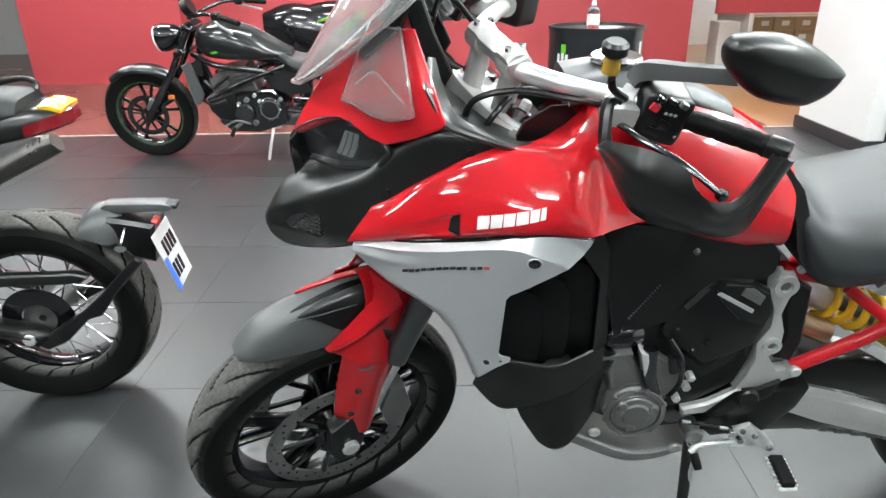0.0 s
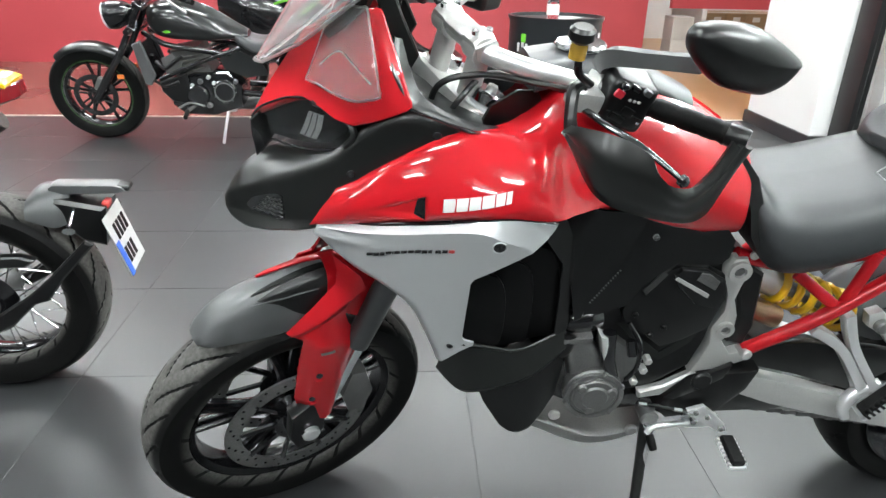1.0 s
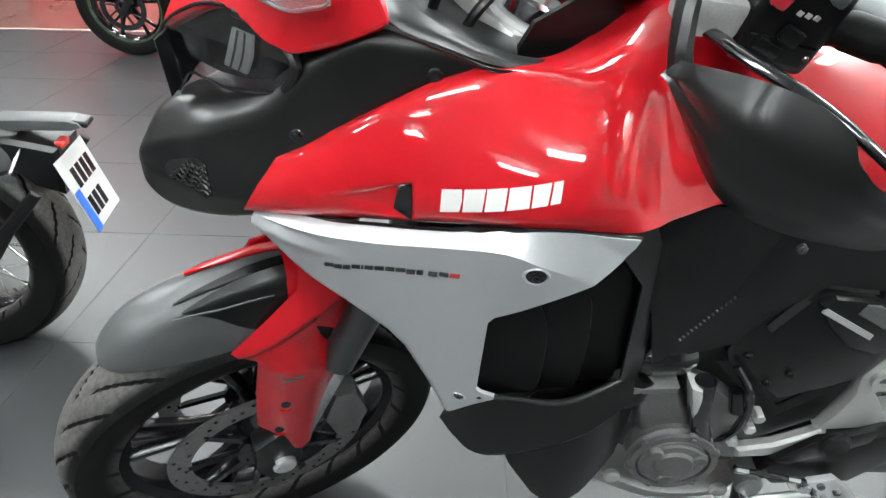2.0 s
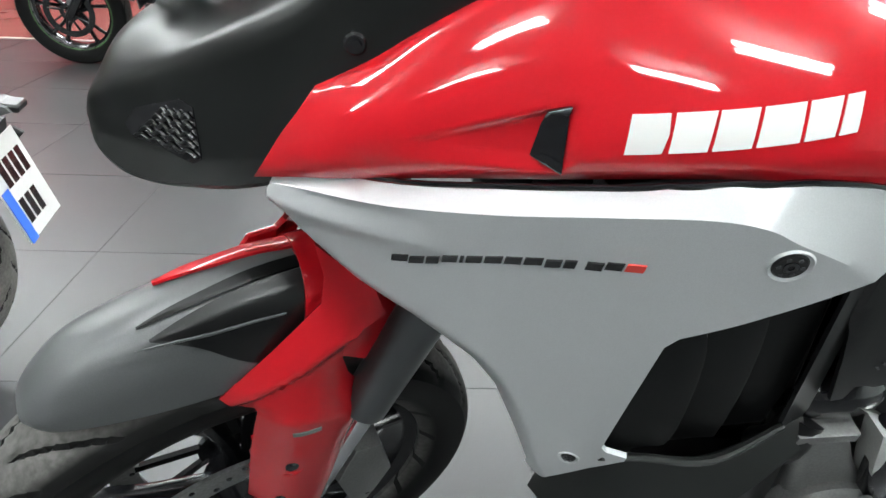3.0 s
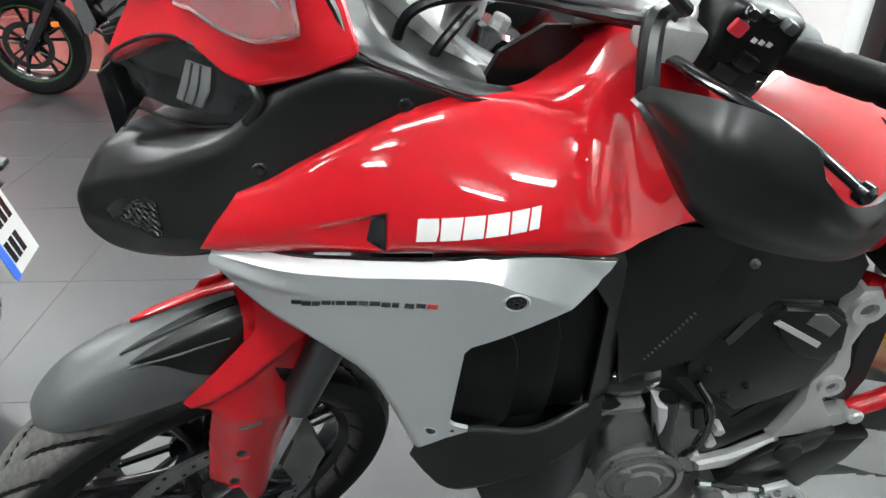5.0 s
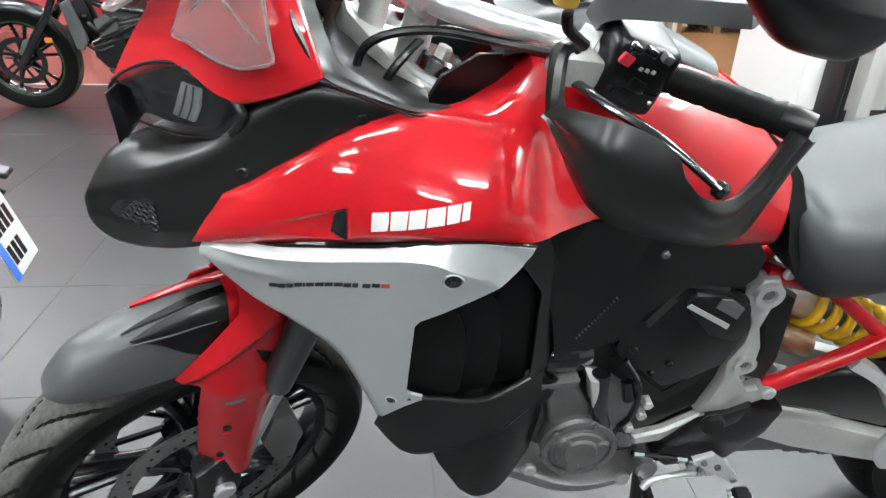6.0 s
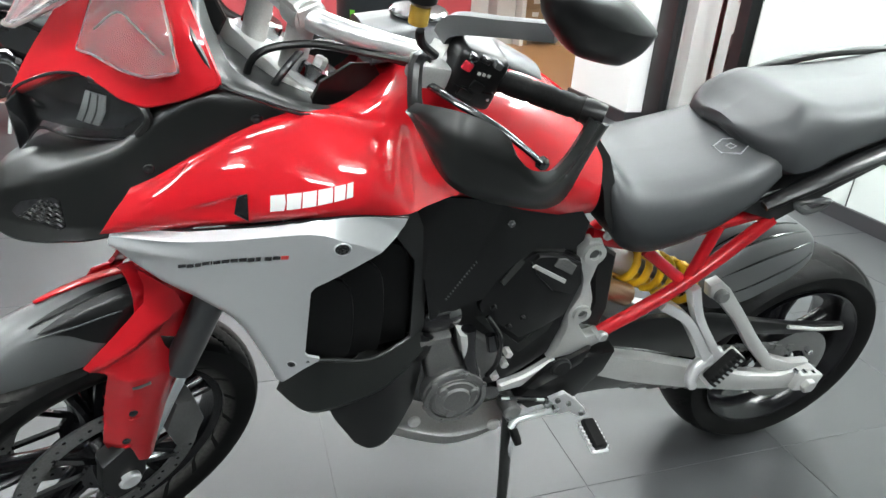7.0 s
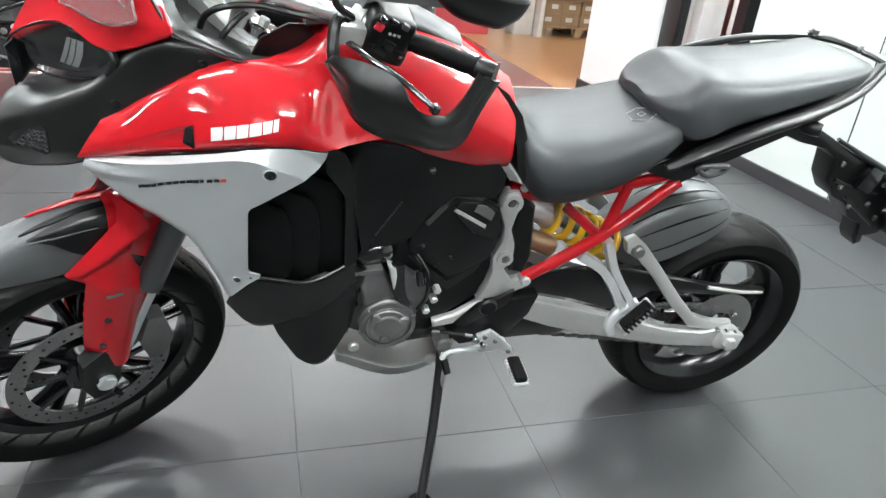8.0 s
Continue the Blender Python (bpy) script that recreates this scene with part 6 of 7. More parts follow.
GREYWALL = material("grey_wall_paint", (0.22, 0.22, 0.22), 0.6, grain=0.05, grain_size=150, stain=0.12, stain_size=0.9)
DARKWALL = material("dark_grey_wall_paint", (0.05, 0.05, 0.052), 0.6, grain=0.05, grain_size=150, stain=0.12, stain_size=0.9)
DARKFRAME = material("dark_metal_frame", (0.012, 0.012, 0.013), 0.35, metal=0.3, stain=0.2, grain=0.1)
SKIRT = material("dark_skirting", (0.03, 0.03, 0.033), 0.45, grain=0.1, stain=0.2)
LINE = material("pale_floor_strip", (0.6, 0.52, 0.45), 0.5, stain=0.3, stain_size=9)
ROOM_L, ROOM_R, ROOM_F, ROOM_B, ROOM_H, EDGE = -9.0, 3.16, -4.0, 9.6, 3.3, 5.92


def slab(name, x0, x1, y0, y1, z0, z1, mat, label, category, kind="structure", bev=0.0, parent=None):
    ob = part(name, box((x1 - x0, y1 - y0, z1 - z0), pose((x0 + x1) / 2, (y0 + y1) / 2, (z0 + z1) / 2), bev), mat, parent, label)
    return tagged(ob, label, category, "", kind) if not parent else ob


floor = slab("floor", ROOM_L, ROOM_R + 2.6, ROOM_F, EDGE, -0.12, -0.0012, GROUT, "dark grey tiled showroom floor with pale joints", "floor")
slab("floor_back", ROOM_L, 2.84, EDGE + 0.03, ROOM_B + 3, -0.12, 0.0, REDFLOOR, "glossy red-brown floor behind the tiles", "floor")
slab("floor_wood", 2.84, ROOM_R + 6.0, EDGE + 0.03, ROOM_B + 3, -0.12, 0.0, WOODFLOOR, "glossy orange wooden floor beyond the opening", "floor")
slab("floor_strip", ROOM_L, ROOM_R + 0.6, EDGE, EDGE + 0.03, -0.12, 0.003, LINE, "pale strip where the two floors meet", "floor strip")
slab("wall_back", -5.35, 3.25, 9.3, 9.6, 0, ROOM_H, REDWALL, "plain red painted showroom wall", "wall")
slab("wall_column", -5.2, -3.2, 8.9, 9.3, 0, ROOM_H, REDWALL, "red painted wall column", "column")
slab("wall_left", ROOM_L - 0.2, ROOM_L, ROOM_F, ROOM_B + 3, 0, ROOM_H, GREYWALL, "plain grey wall", "wall")
# unseen wall, its dark colour chosen so that near flanks reflect little
slab("wall_front", ROOM_L, ROOM_R + 2.6, ROOM_F - 0.2, ROOM_F, 0, ROOM_H, DARKWALL, "plain dark grey wall, unseen, added to keep reflections dark", "wall")
slab("wall_far", ROOM_L, 9.0, ROOM_B + 3, ROOM_B + 3.2, 0, ROOM_H, WHITEWALL, "plain pale wall at the far end", "wall")
slab("wall_east", 9.0, 9.2, ROOM_F, ROOM_B + 3, 0, ROOM_H, WHITEWALL, "plain white wall", "wall")
PALEPANEL = material("pale_grey_green_panel", (0.55, 0.59, 0.57), 0.2, grain=0.03, grain_size=150, stain=0.2, stain_size=0.7, second=(0.48, 0.52, 0.50))
slab("wall_right", ROOM_R, ROOM_R + 0.15, ROOM_F, 3.9, 0, ROOM_H, PALEPANEL, "smooth pale wall beside the motorcycle", "wall")
slab("baseboard", ROOM_R - 0.02, ROOM_R, ROOM_F, 3.9, 0, 0.08, SKIRT, "dark skirting along the pale wall", "skirting")
slab("ceiling", ROOM_L - 0.2, 9.2, ROOM_F - 0.2, ROOM_B + 3.2, ROOM_H, ROOM_H + 0.15, CEILING, "plain pale ceiling", "ceiling")
def ceiling_lamp(x, y, turn=0):
    """Two tubes under a narrow batten that hangs on two rods."""
    l = thing("ceiling_light", pose(x, y, ROOM_H, 0, 0, turn), "twin white fluorescent tubes on a hanging batten", "ceiling light", "ceiling lights")
    part("housing", box((1.3, 0.05, 0.05), pose(0, 0, -0.275), 0.004), WHITEWALL, l)
    for k in (-0.5, 0.5):
        part("rod", rod([(k, 0, 0.0), (k, 0, -0.26)], 0.006, seg=8, n=1), WHITEWALL, l)
    for k in (-0.085, 0.085):
        part("tube", box((1.22, 0.12, 0.03), pose(0, k, -0.30), 0.008), LAMP, l)


for i, x in enumerate((-5.0, -2.9, -1.0, 0.8, 2.35)):
    for j, y in enumerate((-2.6, -0.9, 0.8, 2.5, 4.2, 5.9, 7.6)):
        if (i + j) % 2 == 0 and not (x > 2 and (y > 5 or y < -2)):
            ceiling_lamp(x, y)
for x, y, turn in ((5.0, 8.2, 0), (5.0, 11.0, 0), (4.6, 4.0, 0), (2.95, 0.8, 90), (2.95, 2.9, 90)):
    ceiling_lamp(x, y, turn)

# white pillar with its dark skirting, glazed partition
slab("pillar", 3.06, 3.9, 4.98, 5.92, 0.1, ROOM_H, WHITEWALL, "white square pillar", "pillar")
slab("pillar_skirting", 3.04, 3.92, 4.96, 5.94, 0, 0.1, SKIRT, "dark skirting round the white pillar", "skirting")
for y0, y1 in ((4.72, 4.92), (4.0, 4.1)):
    slab("frame_post", 3.16, 3.24, y0, y1, 0, ROOM_H, DARKFRAME, "black metal post of the glazed partition", "post")


# ---- the black cruiser ----
METALGREY = material("metallic_dark_grey_paint", (0.009, 0.010, 0.0105), 0.32, metal=0.3, coat=0.7, stain=0.15, stain_size=6)
GREEN = material("bright_green_paint", (0.10, 0.36, 0.02), 0.35, coat=0.4, stain=0.1)
ORANGE = material("orange_reflector", (0.7, 0.18, 0.02), 0.3, coat=0.5)
LAMPWHITE = material("bright_headlight_glass", (0.85, 0.87, 0.88), 0.1, coat=0.8)
cr = thing("motorcycle", pose(-1.29, 5.27, 0, 8, 0, 0), "black cruiser motorcycle with green rim stripes on its side stand", "motorcycle")
DARKGREEN = material("dark_green_stripe", (0.02, 0.09, 0.01), 0.4)
wheel("front_wheel", Matrix.Translation((-0.826, 0, 0.335)), 0.335, 0.062, 0.242, 0.045, TREADF, cr, 0.15, (-0.07,), GLOSSBLACK, 5, 0.2, 0.05, DARKGREEN, GLOSSBLACK)
wheel("rear_wheel", Matrix.Translation((0.75, 0, 0.325)), 0.325, 0.08, 0.222, 0.065, TREADR, cr, 0.125, (0.08,), GLOSSBLACK, 5, 0.2, 0.05, DARKGREEN, GLOSSBLACK)
for s in (-1, 1):
    part("fork_tube", rod([(-0.40, s * 0.1, 0.95), (-0.60, s * 0.1, 0.61)], 0.021, seg=14, n=2), GLOSSBLACK, cr)
    part("fork_slider", rod([(-0.585, s * 0.1, 0.635), (-0.815, s * 0.1, 0.32)], [0.026, 0.028, 0.026], seg=14, n=2), GLOSSBLACK, cr)
    part("reflector", box((0.045, 0.012, 0.03), pose(-0.60, s * 0.135, 0.49), 0.004), ORANGE, cr)
    part("grip", rod([(-0.09, s * 0.30, 1.06), (0.04, s * 0.37, 1.035)], 0.018, seg=12, n=2), RUBBER, cr)
    part("brake_lever" if s > 0 else "clutch_lever", rod([(-0.15, s * 0.27, 1.05), (-0.10, s * 0.33, 1.02), (0.0, s * 0.40, 0.98)], 0.008, seg=8, n=4), BARSILVER, cr)
    part("switch_block", box((0.06, 0.06, 0.05), pose(-0.13, s * 0.275, 1.065), 0.01), PLASTIC, cr)
    part("indicator", rod([(-0.47, s * 0.11, 0.80), (-0.48, s * 0.19, 0.80)], [0.012, 0.026, 0.02], seg=12, n=4, ref=(0, 0, 1)), PLASTIC, cr)
    part("frame_tube", rod([(-0.42, s * 0.05, 0.77), (-0.25, s * 0.14, 0.715), (-0.05, s * 0.15, 0.685), (0.2, s * 0.14, 0.645), (0.42, s * 0.12, 0.60)], 0.019, seg=12), GLOSSBLACK, cr)
    part("frame_tube", rod([(-0.33, s * 0.15, 0.48), (-0.05, s * 0.16, 0.60), (0.24, s * 0.15, 0.70)], 0.016, seg=12), GLOSSBLACK, cr)
    part("swingarm", rod([(0.22, s * 0.11, 0.38), (0.75, s * 0.11, 0.325)], 0.022, seg=10, n=2, flat=1.6), GLOSSBLACK, cr)
    part("footpeg", rod([(-0.17, s * 0.2, 0.27), (-0.16, s * 0.30, 0.26)], 0.016, seg=10, n=2, ref=(0, 0, 1)), RUBBER, cr)
    part("peg_bracket", rod([(-0.06, s * 0.12, 0.33), (-0.12, s * 0.16, 0.30), (-0.17, s * 0.2, 0.27)], 0.014, seg=8), GREYMETAL, cr)
part("handlebar", rod([(-0.09, -0.30, 1.06), (-0.22, -0.22, 1.07), (-0.38, -0.08, 1.02), (-0.385, 0, 1.015), (-0.38, 0.08, 1.02), (-0.22, 0.22, 1.07), (-0.09, 0.30, 1.06)], 0.013, seg=12), GLOSSBLACK, cr)
part("instrument", rod([(-0.43, 0, 1.06), (-0.38, 0, 1.085)], [0.055, 0.06], seg=20, n=2), PLASTIC, cr)
part("fork_clamp", box((0.07, 0.26, 0.035), pose(-0.40, 0, 0.955, 0, 30, 0), 0.008), GLOSSBLACK, cr)
part("fork_clamp", box((0.07, 0.26, 0.04), pose(-0.47, 0, 0.80, 0, 30, 0), 0.008), GLOSSBLACK, cr)
lampb = part("headlight", rod([(-0.46, 0, 0.90), (-0.52, 0, 0.89), (-0.60, 0, 0.875), (-0.645, 0, 0.868)], [0.03, 0.075, 0.096, 0.09], seg=24, n=5), GLOSSBLACK, cr, "black headlight shell with a bright lens")
part("lens", rod([(-0.640, 0, 0.868), (-0.655, 0, 0.866), (-0.672, 0, 0.863)], [0.091, 0.088, 0.05], seg=24, n=3), LAMPWHITE, lampb)


def arc_shell(cx, cz, r, half, a0, a1, drop, th=0.005, k=6):
    rows = []
    for i in range(k + 1):
        a = radians(a0 + (a1 - a0) * i / k)
        e = half * (0.75 + 0.25 * math.sin(math.pi * i / k))
        rows.append([(cx + (r - drop * q) * math.cos(a), s * e, cz + (r - drop * q) * math.sin(a)) for s, q in ((-1, 1), (-0.9, 0.45), (-0.5, 0.1), (0, 0), (0.5, 0.1), (0.9, 0.45), (1, 1))])
    return shell(rows, 3, 3, th)


part("front_mudguard", arc_shell(-0.826, 0.335, 0.362, 0.082, 52, 132, 0.05), METALGREY, cr, "dark metallic front mudguard")
part("rear_mudguard", arc_shell(0.75, 0.325, 0.40, 0.11, 30, 140, 0.09), GLOSSBLACK, cr)
ctank = body([(-0.37, [(0.001, 0.80), (0.05, 0.81), (0.07, 0.85), (0.05, 0.91), (0.001, 0.93)]), (-0.30, [(0.001, 0.755), (0.10, 0.765), (0.13, 0.84), (0.09, 0.94), (0.001, 0.97)]), (-0.16, [(0.001, 0.735), (0.13, 0.75), (0.155, 0.83), (0.11, 0.95), (0.001, 0.99)]),
              (0.02, [(0.001, 0.725), (0.12, 0.74), (0.14, 0.80), (0.09, 0.905), (0.001, 0.945)]), (0.17, [(0.001, 0.73), (0.09, 0.745), (0.105, 0.775), (0.06, 0.83), (0.001, 0.86)]), (0.28, [(0.001, 0.74), (0.05, 0.75), (0.055, 0.765), (0.03, 0.785), (0.001, 0.79)])])
ctank = part("fuel_tank", ctank, METALGREY, cr, "dark metallic teardrop fuel tank")
part("tank_marking", skin([(-0.26, 0.80), (-0.22, 0.812), (-0.20, 0.80), (-0.235, 0.79)], lambda x, z: -0.152, 0.014, 0.02), GREEN, ctank)
part("rider_seat", body([(0.20, [(0.001, 0.72), (0.09, 0.725), (0.10, 0.75), (0.07, 0.785), (0.001, 0.79)]), (0.34, [(0.001, 0.66), (0.15, 0.665), (0.165, 0.69), (0.12, 0.725), (0.001, 0.725)]), (0.50, [(0.001, 0.67), (0.16, 0.68), (0.175, 0.705), (0.13, 0.75), (0.001, 0.75)]),
                         (0.60, [(0.001, 0.74), (0.12, 0.75), (0.13, 0.78), (0.09, 0.82), (0.001, 0.825)])]), VINYL, cr, "black vinyl rider seat")
part("pillion_seat", body([(0.58, [(0.001, 0.75), (0.09, 0.755), (0.10, 0.78), (0.07, 0.82), (0.001, 0.83)]), (0.76, [(0.001, 0.76), (0.10, 0.765), (0.11, 0.79), (0.08, 0.825), (0.001, 0.83)]), (0.90, [(0.001, 0.74), (0.06, 0.745), (0.07, 0.77), (0.05, 0.79), (0.001, 0.80)])]), VINYL, cr)
for s in (-1, 1):
    part("side_cover", skin([(0.08, 0.66), (0.20, 0.70), (0.36, 0.62), (0.42, 0.52), (0.26, 0.50), (0.12, 0.56)], lambda x, z: s * 0.16, 0.008, 0.04), METALGREY, cr)
    part("cooling_shroud", skin([(-0.30, 0.62), (-0.22, 0.66), (-0.16, 0.60), (-0.20, 0.50), (-0.28, 0.53)], lambda x, z: s * 0.15, 0.008, 0.04), GREYMETAL, cr)
    cov = part("engine_cover", disc(0.085, 0.03, (0.10, s * 0.16, 0.40), "y", 32, 0.01), GLOSSBLACK, cr)
    part("cover_ring", lathe([(0.062, -0.004), (0.070, -0.004), (0.070, 0.004), (0.062, 0.004)], 32, None, pose(0.10, s * 0.176, 0.40)), GREYMETAL, cov)
    for k in range(7):
        part("cover_bolt", disc(0.006, 0.008, (0.10 + 0.077 * math.cos(k * 0.9), s * 0.176, 0.40 + 0.077 * math.sin(k * 0.9)), "y", 6, 0.001), CHROME, cov)
    for x, z, r in ((-0.06, 0.47, 0.018), (0.0, 0.50, 0.014), (0.03, 0.46, 0.012), (-0.12, 0.44, 0.014), (0.18, 0.47, 0.016), (-0.02, 0.30, 0.02)):
        part("engine_boss", disc(r, 0.03, (x, s * 0.158, z), "y", 14, 0.004), GREYMETAL if r > 0.015 else ALU, cr)
    part("engine_hose", rod([(-0.34, s * 0.13, 0.60), (-0.28, s * 0.16, 0.56), (-0.22, s * 0.165, 0.60), (-0.16, s * 0.14, 0.64)], 0.014, seg=10), PLASTIC, cr)
    part("engine_hose", rod([(-0.38, s * 0.12, 0.46), (-0.30, s * 0.17, 0.44), (-0.20, s * 0.17, 0.47)], 0.012, seg=10), PLASTIC, cr)
    part("engine_cover", disc(0.075, 0.03, (-0.09, s * 0.165, 0.37), "y", 28, 0.01), GLOSSBLACK, cr)
    part("frame_plate", plate([(-0.33, 0.47), (-0.14, 0.53), (-0.13, 0.40), (-0.17, 0.31), (-0.27, 0.33), (-0.33, 0.40)], s * 0.15, s * 0.17, 0.008), PLASTIC, cr)
    part("radiator_shroud", plate([(-0.48, 0.71), (-0.42, 0.74), (-0.36, 0.50), (-0.40, 0.43), (-0.44, 0.44)], s * 0.12, s * 0.145, 0.006), GREYPLASTIC, cr)
part("radiator", plate([(-0.47, 0.70), (-0.43, 0.71), (-0.37, 0.46), (-0.41, 0.45)], -0.12, 0.12, 0.004), GLOSSBLACK, cr)
part("crankcase", plate([(-0.28, 0.30), (-0.26, 0.46), (-0.10, 0.52), (0.12, 0.52), (0.22, 0.44), (0.20, 0.28), (0.0, 0.22), (-0.20, 0.23)], -0.15, 0.15, 0.02, segs=2), GLOSSBLACK, cr)
head = part("cylinder", plate([(-0.20, 0.48), (-0.25, 0.66), (-0.05, 0.70), (0.02, 0.52)], -0.11, 0.11, 0.01), GREYMETAL, cr)
for i in range(5):
    part("cooling_fin", box((0.19, 0.26, 0.006), pose(-0.115, 0, 0.535 + i * 0.024, 0, -12, 0), 0.002), GREYMETAL, head)
part("exhaust_pipe", rod([(-0.24, 0.05, 0.60), (-0.34, 0.08, 0.48), (-0.30, 0.12, 0.27), (0.0, 0.15, 0.20), (0.35, 0.17, 0.22), (0.72, 0.17, 0.27)], [0.022, 0.022, 0.022, 0.03, 0.055, 0.06], seg=14), GREYMETAL, cr)
part("side_stand", rod([(0.10, -0.12, 0.27), (0.075, -0.17, 0.16), (0.048, -0.21, 0.033)], 0.011, seg=10, n=4), BARSILVER, cr, "bright steel side stand")
part("gear_lever", rod([(-0.05, -0.18, 0.30), (-0.14, -0.2, 0.33), (-0.22, -0.22, 0.30)], 0.008, seg=8), GREYMETAL, cr)
part("stand_bracket", box((0.09, 0.05, 0.05), pose(0.11, -0.12, 0.27), 0.008), ALU, cr)
part("brake_caliper", box((0.07, 0.05, 0.10), pose(-0.76, -0.09, 0.42, 0, 30, 0), 0.01), GREYMETAL, cr)

# ---- black and green motorcycle behind it ----
gm = thing("motorcycle", pose(-0.80, 6.75, 0, 7, 0, 8), "black sport motorcycle with bright green stripes behind the cruiser", "motorcycle")
wheel("front_wheel", Matrix.Translation((-0.70, 0, 0.30)), 0.30, 0.06, 0.222, 0.045, TREADF, gm, 0.14, (-0.07,), GLOSSBLACK)
wheel("rear_wheel", Matrix.Translation((0.70, 0, 0.31)), 0.31, 0.085, 0.222, 0.065, TREADR, gm, 0.11, (0.08,), GLOSSBLACK)
part("fairing", body([(-0.78, [(0.001, 0.80), (0.04, 0.81), (0.06, 0.85), (0.04, 0.92), (0.001, 0.95)]), (-0.55, [(0.001, 0.55), (0.16, 0.6), (0.2, 0.8), (0.14, 0.98), (0.001, 1.03)]), (-0.25, [(0.001, 0.32), (0.17, 0.36), (0.22, 0.65), (0.15, 0.92), (0.001, 0.98)]), (0.05, [(0.001, 0.35), (0.15, 0.38), (0.17, 0.55), (0.12, 0.75), (0.001, 0.78)])]), GLOSSBLACK, gm, "gloss black fairing")
part("fuel_tank", body([(-0.35, [(0.001, 0.80), (0.12, 0.82), (0.15, 0.9), (0.1, 0.99), (0.001, 1.02)]), (-0.1, [(0.001, 0.76), (0.15, 0.8), (0.18, 0.9), (0.12, 1.0), (0.001, 1.04)]), (0.15, [(0.001, 0.74), (0.09, 0.76), (0.1, 0.8), (0.06, 0.84), (0.001, 0.85)])]), GLOSSBLACK, gm)
part("tail", body([(0.10, [(0.001, 0.70), (0.12, 0.72), (0.14, 0.78), (0.1, 0.83), (0.001, 0.84)]), (0.45, [(0.001, 0.74), (0.14, 0.78), (0.15, 0.86), (0.1, 0.93), (0.001, 0.94)]), (0.85, [(0.001, 0.93), (0.05, 0.94), (0.06, 0.98), (0.04, 1.02), (0.001, 1.03)])]), GLOSSBLACK, gm)
for s in (-1, 1):
    part("green_stripe", rod([(-0.30, s * 0.185, 0.90), (-0.12, s * 0.19, 0.955), (0.02, s * 0.16, 0.985), (0.10, s * 0.14, 1.0)], [0.006, 0.02, 0.02, 0.006], seg=8, n=4, flat=0.5), GREEN, gm)
    part("fork_tube", rod([(-0.48, s * 0.1, 0.95), (-0.70, s * 0.1, 0.30)], 0.024, seg=12, n=2), GREYMETAL, gm)
    part("swingarm", rod([(0.1, s * 0.11, 0.42), (0.70, s * 0.11, 0.31)], 0.025, seg=8, n=2, flat=1.6), GLOSSBLACK, gm)
part("side_stand", rod([(0.0, -0.12, 0.33), (-0.03, -0.22, 0.03)], 0.011, seg=10, n=3), GREYMETAL, gm)

# ---- scrambler with spoked wheels ----
SC = pose(-1.17, 2.20, 0, 5, 0, 6)
YEL = material("yellow_panel_paint", (0.80, 0.50, 0.01), 0.25, coat=0.7, stain=0.1)
sc = thing("motorcycle", SC, "black scrambler motorcycle with spoked wheels and a yellow tail stripe", "motorcycle")


def spoked(name, at, radius, half, lip, tread):
    rim = lathe([(lip, -0.05), (lip + 0.004, -0.052), (lip - 0.012, -0.035), (lip - 0.02, 0), (lip - 0.012, 0.035), (lip + 0.004, 0.052), (lip, 0.05), (lip - 0.012, 0)], 72)
    w = part(name, rim, GLOSSBLACK, sc, "black spoked wheel", at=at)
    part("tyre", tyre_mesh(radius, half, lip, tread), tread, w, "chunky black tyre")
    part("hub", lathe([(0.012, -0.07), (0.055, -0.07), (0.045, -0.03), (0.045, 0.03), (0.055, 0.07), (0.012, 0.07)], 28), GREYMETAL, w)
    for i in range(36):
        a, b = 2 * math.pi * i / 36, 2 * math.pi * (i + (4 if i % 4 < 2 else -4)) / 36
        y = 0.06 if i % 2 else -0.06
        part("spoke", rod([(0.052 * math.cos(b), y, 0.052 * math.sin(b)), ((lip - 0.015) * math.cos(a), y * 0.2, (lip - 0.015) * math.sin(a))], 0.0022, seg=5, n=1), CHROME, w)
    return w


